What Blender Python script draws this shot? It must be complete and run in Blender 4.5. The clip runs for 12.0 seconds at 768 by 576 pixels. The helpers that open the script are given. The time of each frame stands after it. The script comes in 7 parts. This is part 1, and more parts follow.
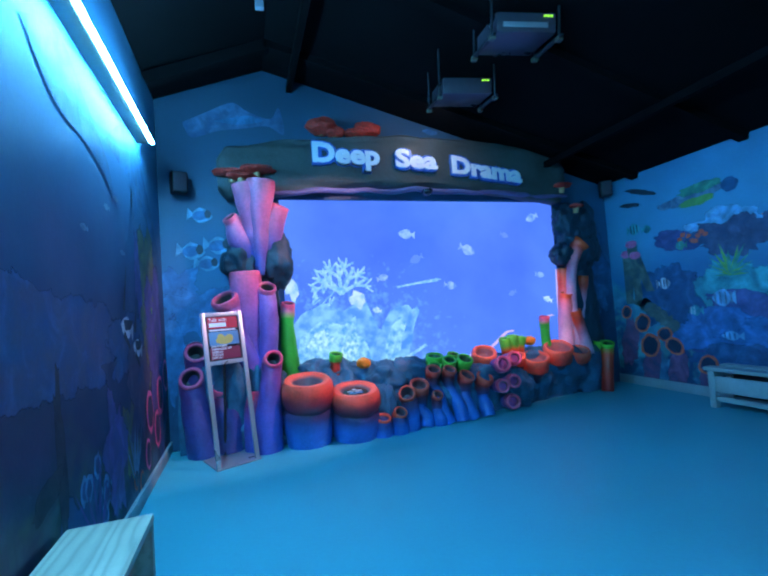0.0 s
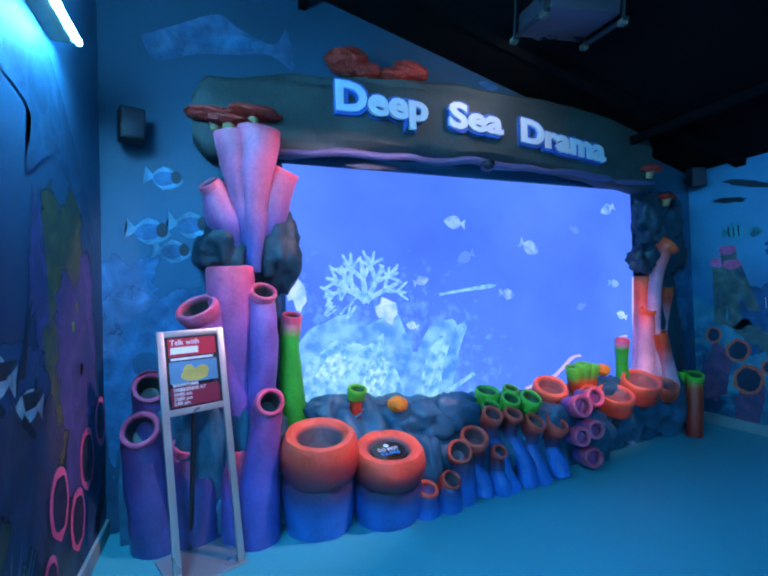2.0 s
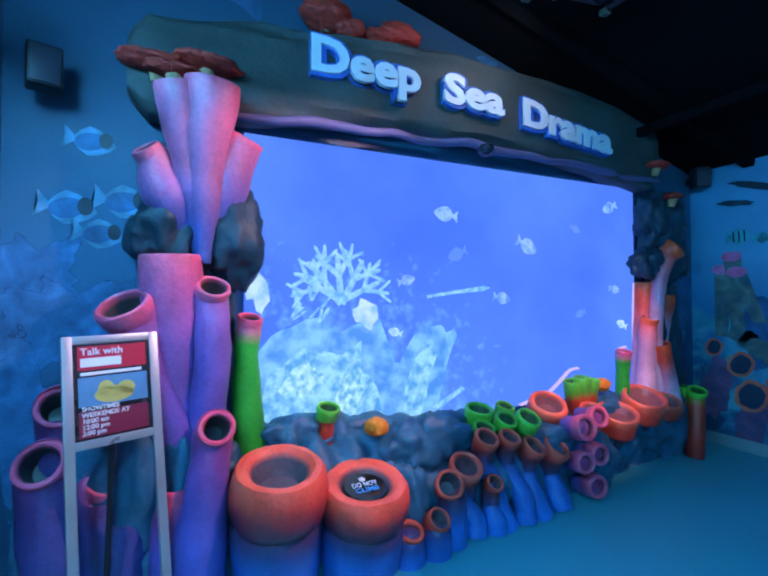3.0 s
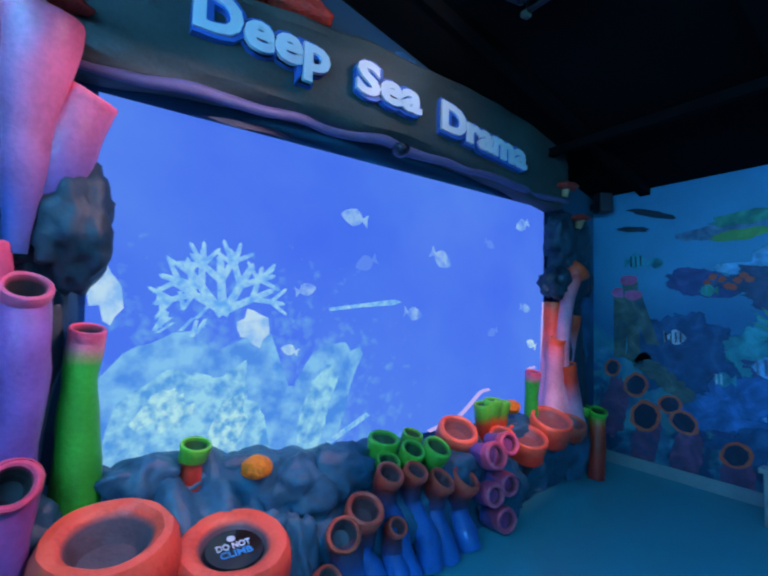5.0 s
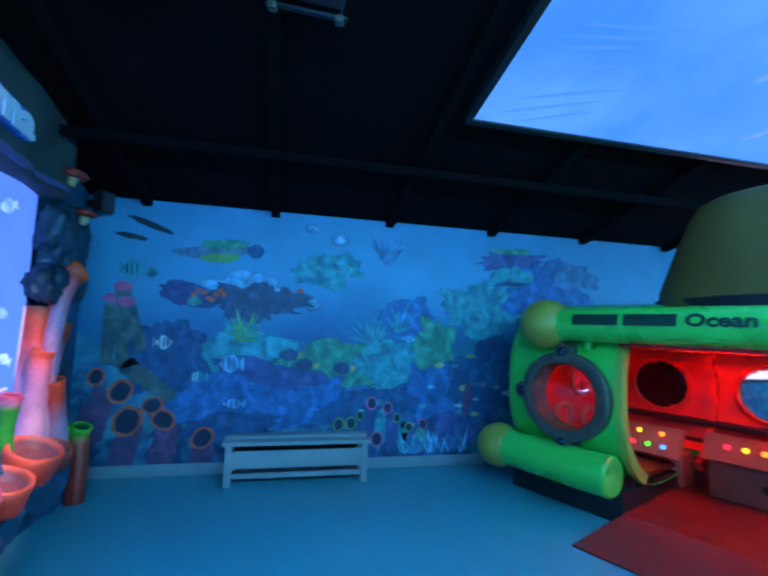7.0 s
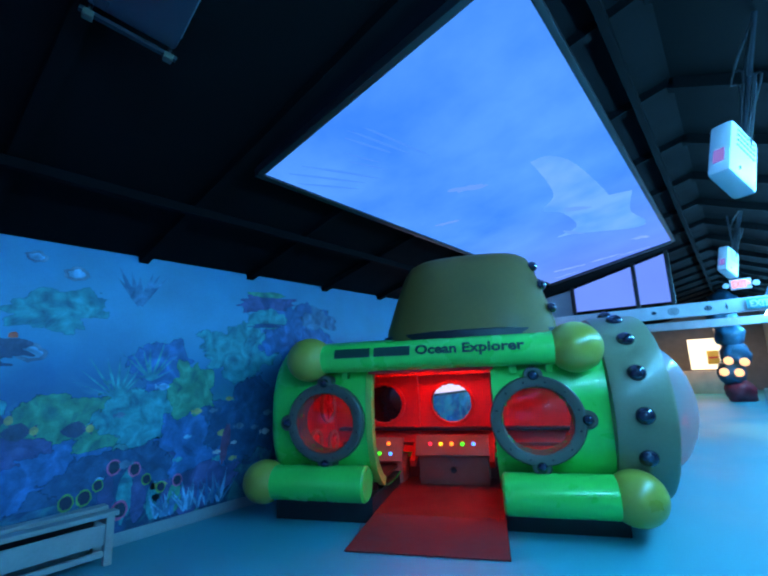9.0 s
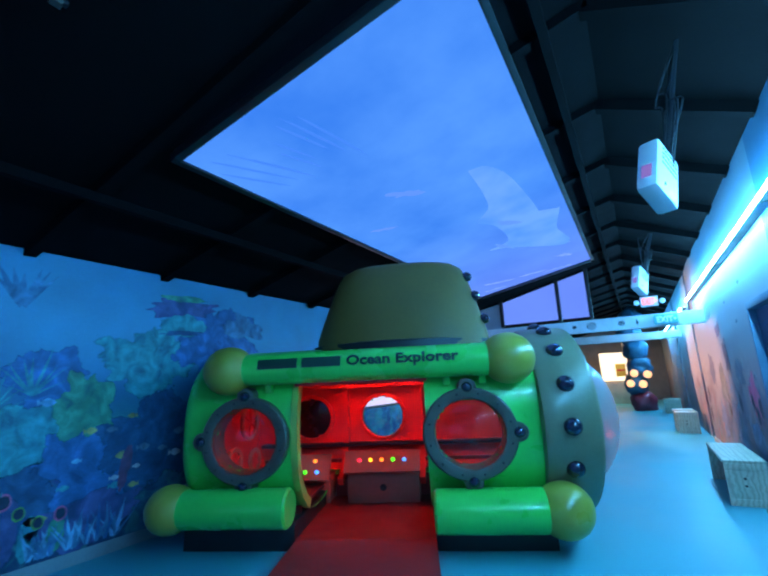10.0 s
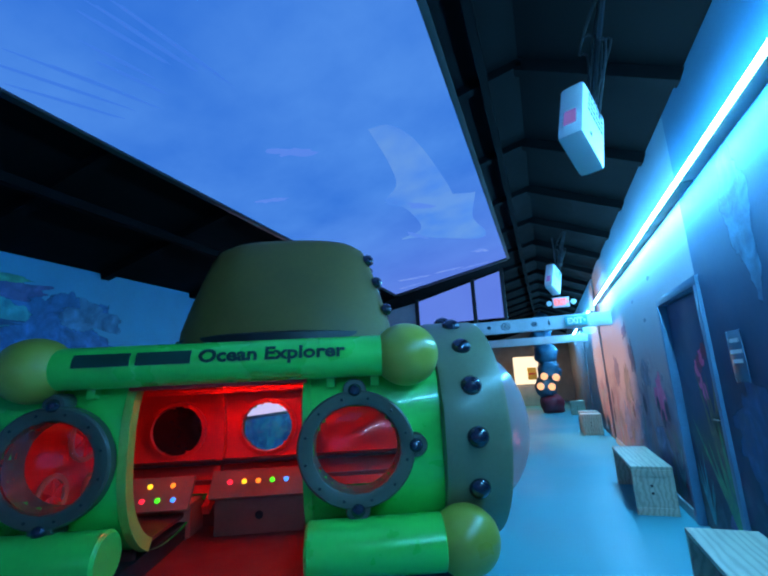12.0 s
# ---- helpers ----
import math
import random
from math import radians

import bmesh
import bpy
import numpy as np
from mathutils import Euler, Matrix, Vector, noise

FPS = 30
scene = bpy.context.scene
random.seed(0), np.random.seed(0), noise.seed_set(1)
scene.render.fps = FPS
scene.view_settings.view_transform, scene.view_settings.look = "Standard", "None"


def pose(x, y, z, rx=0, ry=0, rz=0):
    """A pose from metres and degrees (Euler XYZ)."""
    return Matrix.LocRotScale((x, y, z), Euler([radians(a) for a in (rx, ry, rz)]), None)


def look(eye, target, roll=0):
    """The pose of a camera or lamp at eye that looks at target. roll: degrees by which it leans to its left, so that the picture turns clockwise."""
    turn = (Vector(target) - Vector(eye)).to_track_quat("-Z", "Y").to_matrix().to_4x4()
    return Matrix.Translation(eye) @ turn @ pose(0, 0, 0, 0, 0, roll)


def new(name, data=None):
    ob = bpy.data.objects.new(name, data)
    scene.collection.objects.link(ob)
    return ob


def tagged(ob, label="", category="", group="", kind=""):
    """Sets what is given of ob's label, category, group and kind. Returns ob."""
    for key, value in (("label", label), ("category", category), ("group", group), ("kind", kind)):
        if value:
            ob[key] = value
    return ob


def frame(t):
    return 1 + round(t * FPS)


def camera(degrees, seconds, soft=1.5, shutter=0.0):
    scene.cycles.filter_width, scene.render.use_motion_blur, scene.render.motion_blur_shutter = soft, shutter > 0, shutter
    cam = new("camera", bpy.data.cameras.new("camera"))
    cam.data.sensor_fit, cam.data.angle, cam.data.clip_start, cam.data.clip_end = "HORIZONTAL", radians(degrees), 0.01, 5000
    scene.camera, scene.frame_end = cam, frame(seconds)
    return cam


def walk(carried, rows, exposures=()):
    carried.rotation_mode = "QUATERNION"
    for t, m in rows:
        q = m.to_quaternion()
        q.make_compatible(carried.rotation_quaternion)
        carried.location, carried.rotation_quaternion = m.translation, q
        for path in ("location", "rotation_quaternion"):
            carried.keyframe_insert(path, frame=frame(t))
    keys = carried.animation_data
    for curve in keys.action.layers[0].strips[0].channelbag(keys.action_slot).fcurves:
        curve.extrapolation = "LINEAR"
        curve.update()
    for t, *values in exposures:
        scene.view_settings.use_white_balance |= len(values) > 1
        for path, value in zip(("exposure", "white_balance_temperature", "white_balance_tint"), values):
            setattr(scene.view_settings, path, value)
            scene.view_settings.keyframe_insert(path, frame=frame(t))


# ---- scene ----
cam = camera(84.0, 12.0, soft=2.2, shutter=0.3)


def view(x, y, z, heading, pitch, roll):
    """A camera pose: heading in degrees to the right of +y."""
    h, p = radians(heading), radians(pitch)
    return look((x, y, z), (x + math.sin(h) * math.cos(p), y + math.cos(h) * math.cos(p), z + math.sin(p)), roll)


PATH = [
    (0, view(-0.279, 0.021, 1.243, 18.16, 2.51, -4.11)),
    (0.5, view(-0.351, 0.416, 1.297, 17.75, 2.06, -3.38)),
    (1, view(-0.349, 0.777, 1.361, 18.72, 1.50, -3.00)),
    (1.5, view(-0.300, 1.124, 1.435, 19.17, 0.83, -2.41)),
    (2, view(-0.313, 1.435, 1.467, 20.78, 0.91, -1.72)),
    (2.5, view(-0.247, 1.694, 1.468, 22.60, 0.54, -1.16)),
    (4.5, view(0.028, 2.280, 1.453, 31.06, 3.50, 1.79)),
    (5, view(0.112, 2.205, 1.455, 35.11, 3.06, 1.45)),
    (5.5, view(0.163, 2.110, 1.458, 43.74, 3.28, 0.77)),
    (6, view(0.080, 2.133, 1.482, 61.67, 3.74, -0.12)),
    (6.5, view(-0.050, 2.383, 1.517, 83.59, 4.16, 0.67)),
    (7, view(-0.112, 2.688, 1.509, 102.78, 5.23, 2.03)),
    (7.5, view(-0.203, 2.930, 1.493, 116.24, 6.20, 1.50)),
    (9.5, view(0.006, 3.373, 1.444, 145.92, 11.89, -2.95)),
    (10, view(0.072, 3.149, 1.441, 150.15, 12.21, -2.58)),
    (10.5, view(0.172, 2.963, 1.451, 155.62, 12.89, -2.09)),
    (11, view(0.231, 2.801, 1.427, 159.27, 13.19, -2.16)),
    (11.5, view(0.173, 2.583, 1.416, 159.91, 12.96, -2.47)),
    (12, view(0.109, 2.295, 1.404, 160.03, 12.33, -2.84)),
]
walk(cam, PATH, [(0, 0.12), (2.5, 0.10), (4.5, -0.12), (5.5, -0.3), (6.1, -0.2), (6.6, 0.0), (7.0, 0.42), (7.6, 0.42), (9.5, 0.15), (10.5, 0.0), (12, -0.3)])

# ---- world and large lights ----
world = bpy.data.worlds.new("night")
world.use_nodes = True
world.node_tree.nodes["Background"].inputs[0].default_value = (0.02, 0.05, 0.12, 1)
world.node_tree.nodes["Background"].inputs[1].default_value = 0.02
scene.world = world


def lamp(name, kind, m, colour, power, **values):
    data = bpy.data.lights.new(name, kind)
    data.color, data.energy = colour, power
    if "size" in values:
        data.shape, data.size, data.size_y = "RECTANGLE", values["size"][0], values["size"][1]
    if "cone" in values:
        data.spot_size, data.spot_blend, data.shadow_soft_size = radians(values["cone"]), 0.4, 0.03
    ob = new(name, data)
    ob.matrix_world = m
    return ob


LED_POWER = 310.0
LED_COLOUR = (0.11, 0.53, 1.0)
# throw of the wall projector that spills over the reef
lamp("projector_beam", "SPOT", look((1.75, 2.75, 3.05), (0.30, 4.5, 1.30)), (1.0, 0.60, 0.70), 250, cone=56)
lamp("projector_beam", "SPOT", look((2.15, 2.75, 3.05), (2.60, 4.5, 1.46)), (1.0, 0.55, 0.58), 280, cone=45)
# fill lamp added before the nearer projector to brighten the beam and its letters
lamp("title_fill", "SPOT", look((1.76, 3.80, 3.14), (1.7, 4.5, 2.85)), (0.95, 0.85, 1.0), 9, cone=130)
# red strip under the roof of the submersible
lamp("cabin_lamp", "AREA", look((2.75, -1.1, 1.72), (2.75, -1.1, 0)), (1.0, 0.04, 0.02), 95, size=(0.9, 0.25))
# warm rooms at the far end of the passage
lamp("far_room_lamp", "AREA", look((1.6, -18.0, 2.9), (1.6, -18.0, 0)), (1.0, 0.66, 0.42), 70, size=(2.0, 1.0))
lamp("side_room_lamp", "SPOT", look((3.9, -10.5, 1.9), (-1.1, -7.8, 1.45)), (1.0, 0.50, 0.32), 1900, cone=46)

# ---- materials ----


def nodes_of(name):
    m = bpy.data.materials.new(name)
    m.use_nodes = True
    return m, m.node_tree.nodes, m.node_tree.links, m.node_tree.nodes["Principled BSDF"]


def grained(m, nodes, links, shader, colour_socket, scale, grain, bump, rough, spread):
    """Stains at a large scale, grain at a fine one, and relief, over the colour in colour_socket."""
    where = nodes.new("ShaderNodeTexCoord")
    big, fine = nodes.new("ShaderNodeTexNoise"), nodes.new("ShaderNodeTexNoise")
    big.inputs["Scale"].default_value, big.inputs["Detail"].default_value = scale, 5
    fine.inputs["Scale"].default_value, fine.inputs["Detail"].default_value = scale * grain, 3
    links.new(where.outputs["Object"], big.inputs["Vector"])
    links.new(where.outputs["Object"], fine.inputs["Vector"])
    total = nodes.new("ShaderNodeMath")
    total.operation = "MULTIPLY_ADD"
    total.inputs[1].default_value = 0.35
    links.new(fine.outputs["Fac"], total.inputs[0])
    links.new(big.outputs["Fac"], total.inputs[2])
    shade = nodes.new("ShaderNodeMapRange")
    shade.inputs["From Min"].default_value, shade.inputs["From Max"].default_value = 0.35, 1.0
    shade.inputs["To Min"].default_value, shade.inputs["To Max"].default_value = 1 - spread, 1 + spread
    links.new(total.outputs[0], shade.inputs["Value"])
    mul = nodes.new("ShaderNodeVectorMath")
    mul.operation = "SCALE"
    links.new(colour_socket, mul.inputs[0])
    links.new(shade.outputs[0], mul.inputs["Scale"])
    links.new(mul.outputs[0], shader.inputs["Base Color"])
    wear = nodes.new("ShaderNodeMapRange")
    wear.inputs["From Min"].default_value, wear.inputs["From Max"].default_value = 0.3, 0.75
    wear.inputs["To Min"].default_value, wear.inputs["To Max"].default_value = max(rough - 0.12, 0.03), min(rough + 0.12, 1)
    links.new(big.outputs["Fac"], wear.inputs["Value"])
    links.new(wear.outputs[0], shader.inputs["Roughness"])
    if bump:
        relief = nodes.new("ShaderNodeBump")
        relief.inputs["Strength"].default_value, relief.inputs["Distance"].default_value = bump, 0.02
        links.new(total.outputs[0], relief.inputs["Height"])
        links.new(relief.outputs[0], shader.inputs["Normal"])


def paint(name, colour, rough=0.5, metal=0.0, scale=3.0, grain=14.0, bump=0.15, spread=0.22, coat=0.0, shine=0.5):
    m, nodes, links, shader = nodes_of(name)
    rgb = nodes.new("ShaderNodeRGB")
    rgb.outputs[0].default_value = (*colour, 1)
    grained(m, nodes, links, shader, rgb.outputs[0], scale, grain, bump, rough, spread)
    shader.inputs["Metallic"].default_value = metal
    shader.inputs["Coat Weight"].default_value = coat
    shader.inputs["Specular IOR Level"].default_value = shine
    return m


def ramp_of(nodes, stops, mode="LINEAR"):
    r = nodes.new("ShaderNodeValToRGB")
    r.color_ramp.interpolation = mode
    while len(r.color_ramp.elements) < len(stops):
        r.color_ramp.elements.new(0.5)
    for e, (at, colour) in zip(r.color_ramp.elements, stops):
        e.position, e.color = at, (*colour, 1)
    return r


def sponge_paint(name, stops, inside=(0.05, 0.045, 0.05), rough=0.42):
    """Airbrushed paint that runs along a sponge by its 'tone', 0 foot to 1 rim. The hollow, 1.25, is darker."""
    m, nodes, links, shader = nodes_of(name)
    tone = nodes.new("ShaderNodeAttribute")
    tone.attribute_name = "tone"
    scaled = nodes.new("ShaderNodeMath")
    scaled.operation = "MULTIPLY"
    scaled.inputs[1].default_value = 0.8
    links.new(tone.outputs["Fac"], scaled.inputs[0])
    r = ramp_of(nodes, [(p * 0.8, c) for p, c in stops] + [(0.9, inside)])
    links.new(scaled.outputs[0], r.inputs[0])
    grained(m, nodes, links, shader, r.outputs[0], 5.0, 9.0, 0.5, rough, 0.42)
    shader.inputs["Coat Weight"].default_value = 0.15
    return m


def glow(name, colour, strength):
    m, nodes, links, shader = nodes_of(name)
    shader.inputs["Base Color"].default_value = (0, 0, 0, 1)
    shader.inputs["Emission Color"].default_value = (*colour, 1)
    shader.inputs["Emission Strength"].default_value = strength
    return m


def glow_mottled(name, dim, bright, scale, strength=1.0):
    """A projected patch whose colour breaks up in fine detail."""
    m = glow(name, bright, strength)
    nodes, links = m.node_tree.nodes, m.node_tree.links
    where, n = nodes.new("ShaderNodeTexCoord"), nodes.new("ShaderNodeTexNoise")
    n.inputs["Scale"].default_value, n.inputs["Detail"].default_value = scale, 8
    links.new(where.outputs["Object"], n.inputs["Vector"])
    r = ramp_of(nodes, [(0.36, dim), (0.62, bright)])
    links.new(n.outputs["Fac"], r.inputs[0])
    links.new(r.outputs[0], nodes["Principled BSDF"].inputs["Emission Color"])
    return m


def clear(name, rough=0.02):
    """Thin acrylic: see-through, with a mirror gloss that grows towards the edge."""
    m, nodes, links, shader = nodes_of(name)
    see, gloss, mix, edge = nodes.new("ShaderNodeBsdfTransparent"), nodes.new("ShaderNodeBsdfGlossy"), nodes.new("ShaderNodeMixShader"), nodes.new("ShaderNodeFresnel")
    see.inputs["Color"].default_value = (0.93, 0.95, 0.97, 1)
    gloss.inputs["Roughness"].default_value = rough
    edge.inputs["IOR"].default_value = 1.6
    links.new(edge.outputs[0], mix.inputs[0])
    links.new(see.outputs[0], mix.inputs[1])
    links.new(gloss.outputs[0], mix.inputs[2])
    links.new(mix.outputs[0], nodes["Material Output"].inputs["Surface"])
    return m


def hazy(name):
    """Scuffed acrylic that scatters some light."""
    m = clear(name, 0.08)
    nodes, links = m.node_tree.nodes, m.node_tree.links
    scatter, add = nodes.new("ShaderNodeBsdfTranslucent"), nodes.new("ShaderNodeMixShader")
    front = nodes.new("ShaderNodeBsdfDiffuse")
    both = nodes.new("ShaderNodeMixShader")
    links.new(scatter.outputs[0], both.inputs[1])
    links.new(front.outputs[0], both.inputs[2])
    out = nodes["Material Output"].inputs["Surface"]
    old = out.links[0].from_socket
    add.inputs[0].default_value = 0.30
    links.new(old, add.inputs[1])
    links.new(both.outputs[0], add.inputs[2])
    links.new(add.outputs[0], out)
    return m


def timber(name, colour, dark, along="Y"):
    """Wood with long cathedral grain."""
    m, nodes, links, shader = nodes_of(name)
    where, shape, wave = nodes.new("ShaderNodeTexCoord"), nodes.new("ShaderNodeMapping"), nodes.new("ShaderNodeTexWave")
    shape.inputs["Scale"].default_value = (1, 0.14, 1) if along == "Y" else (0.14, 1, 1)
    links.new(where.outputs["Object"], shape.inputs[0])
    links.new(shape.outputs[0], wave.inputs["Vector"])
    wave.bands_direction = "X" if along == "Y" else "Y"
    wave.inputs["Scale"].default_value, wave.inputs["Distortion"].default_value, wave.inputs["Detail"].default_value, wave.inputs["Detail Scale"].default_value = 7.0, 9.0, 3.0, 1.2
    r = ramp_of(nodes, [(0.0, dark), (0.45, colour), (1.0, tuple(c * 1.1 for c in colour))])
    links.new(wave.outputs["Fac"], r.inputs[0])
    grained(m, nodes, links, shader, r.outputs[0], 5.0, 20.0, 0.15, 0.5, 0.18)
    return m


def mural(name, stops, blotches, density):
    """Painted undersea wall: a wash that changes with the height, and brushed patches of reef low down."""
    m, nodes, links, shader = nodes_of(name)
    where, split = nodes.new("ShaderNodeTexCoord"), nodes.new("ShaderNodeSeparateXYZ")
    links.new(where.outputs["Object"], split.inputs[0])
    wob = nodes.new("ShaderNodeTexNoise")
    wob.inputs["Scale"].default_value, wob.inputs["Detail"].default_value = 0.9, 6
    links.new(where.outputs["Object"], wob.inputs["Vector"])
    height = nodes.new("ShaderNodeMath")
    height.operation = "MULTIPLY_ADD"
    height.inputs[1].default_value = 0.9
    links.new(wob.outputs["Fac"], height.inputs[0])
    links.new(split.outputs["Z"], height.inputs[2])
    unit = nodes.new("ShaderNodeMath")
    unit.operation = "MULTIPLY"
    unit.inputs[1].default_value = 0.25
    links.new(height.outputs[0], unit.inputs[0])
    wash = ramp_of(nodes, stops)
    links.new(unit.outputs[0], wash.inputs[0])
    colour = wash.outputs[0]
    for i, (tint, scale, top, amount) in enumerate(blotches):
        n = nodes.new("ShaderNodeTexNoise")
        n.inputs["Scale"].default_value, n.inputs["Detail"].default_value = scale, 4
        n.inputs["Distortion"].default_value = 0.8
        shift = nodes.new("ShaderNodeVectorMath")
        shift.inputs[1].default_value = (7.3 * i + 1.1, 3.9 * i, 5.1 * i)
        links.new(where.outputs["Object"], shift.inputs[0])
        links.new(shift.outputs[0], n.inputs["Vector"])
        edge = nodes.new("ShaderNodeMapRange")
        edge.inputs["From Min"].default_value, edge.inputs["From Max"].default_value = density - 0.04, density + 0.10
        edge.inputs["To Max"].default_value = amount
        links.new(n.outputs["Fac"], edge.inputs["Value"])
        low = nodes.new("ShaderNodeMapRange")
        low.inputs["From Min"].default_value, low.inputs["From Max"].default_value = top + 0.5, top + 0.1
        links.new(height.outputs[0], low.inputs["Value"])
        both = nodes.new("ShaderNodeMath")
        both.operation = "MULTIPLY"
        links.new(edge.outputs[0], both.inputs[0])
        links.new(low.outputs[0], both.inputs[1])
        mix = nodes.new("ShaderNodeMix")
        mix.data_type = "RGBA"
        links.new(both.outputs[0], mix.inputs[0])
        links.new(colour, mix.inputs[6])
        mix.inputs[7].default_value = (*tint, 1)
        colour = mix.outputs[2]
    grained(m, nodes, links, shader, colour, 2.0, 25.0, 0.08, 0.55, 0.15)
    return m


M_FLOOR = paint("vinyl_floor", (0.06, 0.38, 0.45), 0.50, scale=0.7, grain=60, bump=0.04, spread=0.10, coat=0.0)
M_CEIL = paint("black_ceiling", (0.0045, 0.0040, 0.0044), 0.9, bump=0.2, shine=0.05)
M_BEAM = paint("dark_steel", (0.02, 0.022, 0.028), 0.5, metal=0.3)
M_BLACK = paint("black_paint", (0.012, 0.012, 0.014), 0.45, bump=0.1)
M_BASEBOARD = paint("baseboard_paint", (0.30, 0.38, 0.40), 0.5)
M_MURAL_R = mural("reef_mural", [(0.0, (0.01, 0.04, 0.09)), (0.22, (0.016, 0.075, 0.17)), (0.45, (0.035, 0.20, 0.40)), (0.62, (0.09, 0.38, 0.60)), (0.85, (0.06, 0.27, 0.47))],
                  [((0.03, 0.14, 0.34), 1.3, 1.6, 0.8), ((0.06, 0.38, 0.30), 1.7, 1.5, 0.7), ((0.12, 0.48, 0.66), 2.6, 1.4, 0.6), ((0.06, 0.08, 0.26), 2.1, 1.2, 0.7), ((0.02, 0.07, 0.16), 3.0, 1.0, 0.7), ((0.10, 0.42, 0.36), 5.0, 1.3, 0.5)], 0.54)
M_MURAL_L = mural("deep_mural", [(0.0, (0.008, 0.012, 0.025)), (0.25, (0.011, 0.027, 0.06)), (0.45, (0.015, 0.052, 0.125)), (0.8, (0.065, 0.23, 0.40)), (1.0, (0.07, 0.18, 0.28))],
                  [((0.02, 0.05, 0.10), 1.1, 1.3, 0.8), ((0.06, 0.12, 0.05), 1.9, 1.0, 0.6), ((0.08, 0.04, 0.12), 2.3, 0.9, 0.7), ((0.10, 0.20, 0.24), 3.5, 0.7, 0.5)], 0.55)
M_MURAL_S = mural("open_water_mural", [(0.0, (0.008, 0.03, 0.07)), (0.3, (0.014, 0.075, 0.17)), (0.5, (0.032, 0.155, 0.30)), (0.75, (0.03, 0.115, 0.20)), (1.0, (0.02, 0.065, 0.11))],
                  [((0.01, 0.05, 0.12), 1.5, 1.4, 0.8), ((0.03, 0.10, 0.18), 2.5, 1.2, 0.7)], 0.52)
M_MURAL_P = mural("passage_mural", [(0.0, (0.06, 0.09, 0.16)), (0.25, (0.22, 0.2, 0.26)), (0.45, (0.42, 0.38, 0.40)), (0.8, (0.30, 0.42, 0.52)), (1.0, (0.15, 0.3, 0.4))],
                  [((0.10, 0.20, 0.30), 1.2, 1.4, 0.7), ((0.36, 0.14, 0.13), 1.7, 1.3, 0.55), ((0.10, 0.22, 0.12), 2.3, 1.1, 0.5), ((0.14, 0.08, 0.16), 2.9, 1.5, 0.5)], 0.55)
M_GREEN = paint("green_fibreglass", (0.06, 0.66, 0.09), 0.32, bump=0.06, spread=0.12, scale=2.0, coat=0.35)
M_OLIVE = paint("olive_fibreglass", (0.40, 0.36, 0.05), 0.38, bump=0.06, spread=0.14, scale=2.0, coat=0.25)
M_TOWER = paint("dull_olive_paint", (0.18, 0.10, 0.016), 0.6, bump=0.08, spread=0.2, scale=2.0)
M_RING = paint("grey_olive_band", (0.20, 0.19, 0.11), 0.42, bump=0.08, spread=0.16, scale=2.5, coat=0.15)
M_FRAME = paint("porthole_frame_paint", (0.09, 0.09, 0.065), 0.45, bump=0.1)
M_RIVET = paint("dark_navy_rivet", (0.015, 0.018, 0.035), 0.2, coat=0.6, bump=0.0)
M_RED = paint("red_cabin_paint", (0.72, 0.035, 0.025), 0.4, bump=0.08, spread=0.12)
M_REDFLOOR = paint("red_cabin_floor", (0.13, 0.016, 0.014), 0.45, bump=0.15)
M_CONSOLE = paint("console_board", (0.36, 0.16, 0.10), 0.5)
M_DOORJAMB = paint("lime_jamb", (0.34, 0.50, 0.08), 0.4, bump=0.06)
M_GLASS = clear("acrylic")
M_DOME = hazy("scuffed_acrylic")
M_LETTER_G = paint("dark_green_letter", (0.008, 0.05, 0.03), 0.5, bump=0.0)
M_LED = glow("led_tube_light", LED_COLOUR, LED_POWER)
M_WHITE = paint("white_plastic", (0.75, 0.75, 0.78), 0.4, bump=0.02, spread=0.06)
M_WOOD = timber("plywood", (0.52, 0.45, 0.34), (0.42, 0.355, 0.265))
M_BENCH = paint("pale_bench_paint", (0.34, 0.40, 0.38), 0.45, bump=0.05)

# ---- building helpers ----


def thing(name, label, category, m=None, group="", kind=""):
    ob = tagged(new(name), label, category, group, kind)
    ob.empty_display_size = 0.1
    if m is not None:
        ob.matrix_world = m
    return ob


def mesh_of(name, bm, material, smooth=True):
    me = bpy.data.meshes.new(name)
    bmesh.ops.recalc_face_normals(bm, faces=bm.faces)
    bm.to_mesh(me)
    bm.free()
    me.materials.append(material)
    if smooth:
        me.polygons.foreach_set("use_smooth", [True] * len(me.polygons))
        if not name.startswith(("boulder", "rock", "cap")):
            me.set_sharp_from_angle(angle=radians(42))
    return me


def part(name, bm, material, parent, label="", smooth=True):
    ob = new(name, mesh_of(name, bm, material, smooth))
    ob.parent = parent
    return tagged(ob, label)


def wpart(name, bm, material, parent, label="", smooth=True):
    """A part whose mesh is given in the room's own coordinates."""
    ob = part(name, bm, material, parent, label, smooth)
    ob.matrix_parent_inverse = parent.matrix_basis.inverted()
    return ob


def whole(name, bm, material, label, category, kind="", group="", smooth=True, m=None):
    ob = tagged(new(name, mesh_of(name, bm, material, smooth)), label, category, group, kind)
    if m is not None:
        ob.matrix_world = m
    return ob


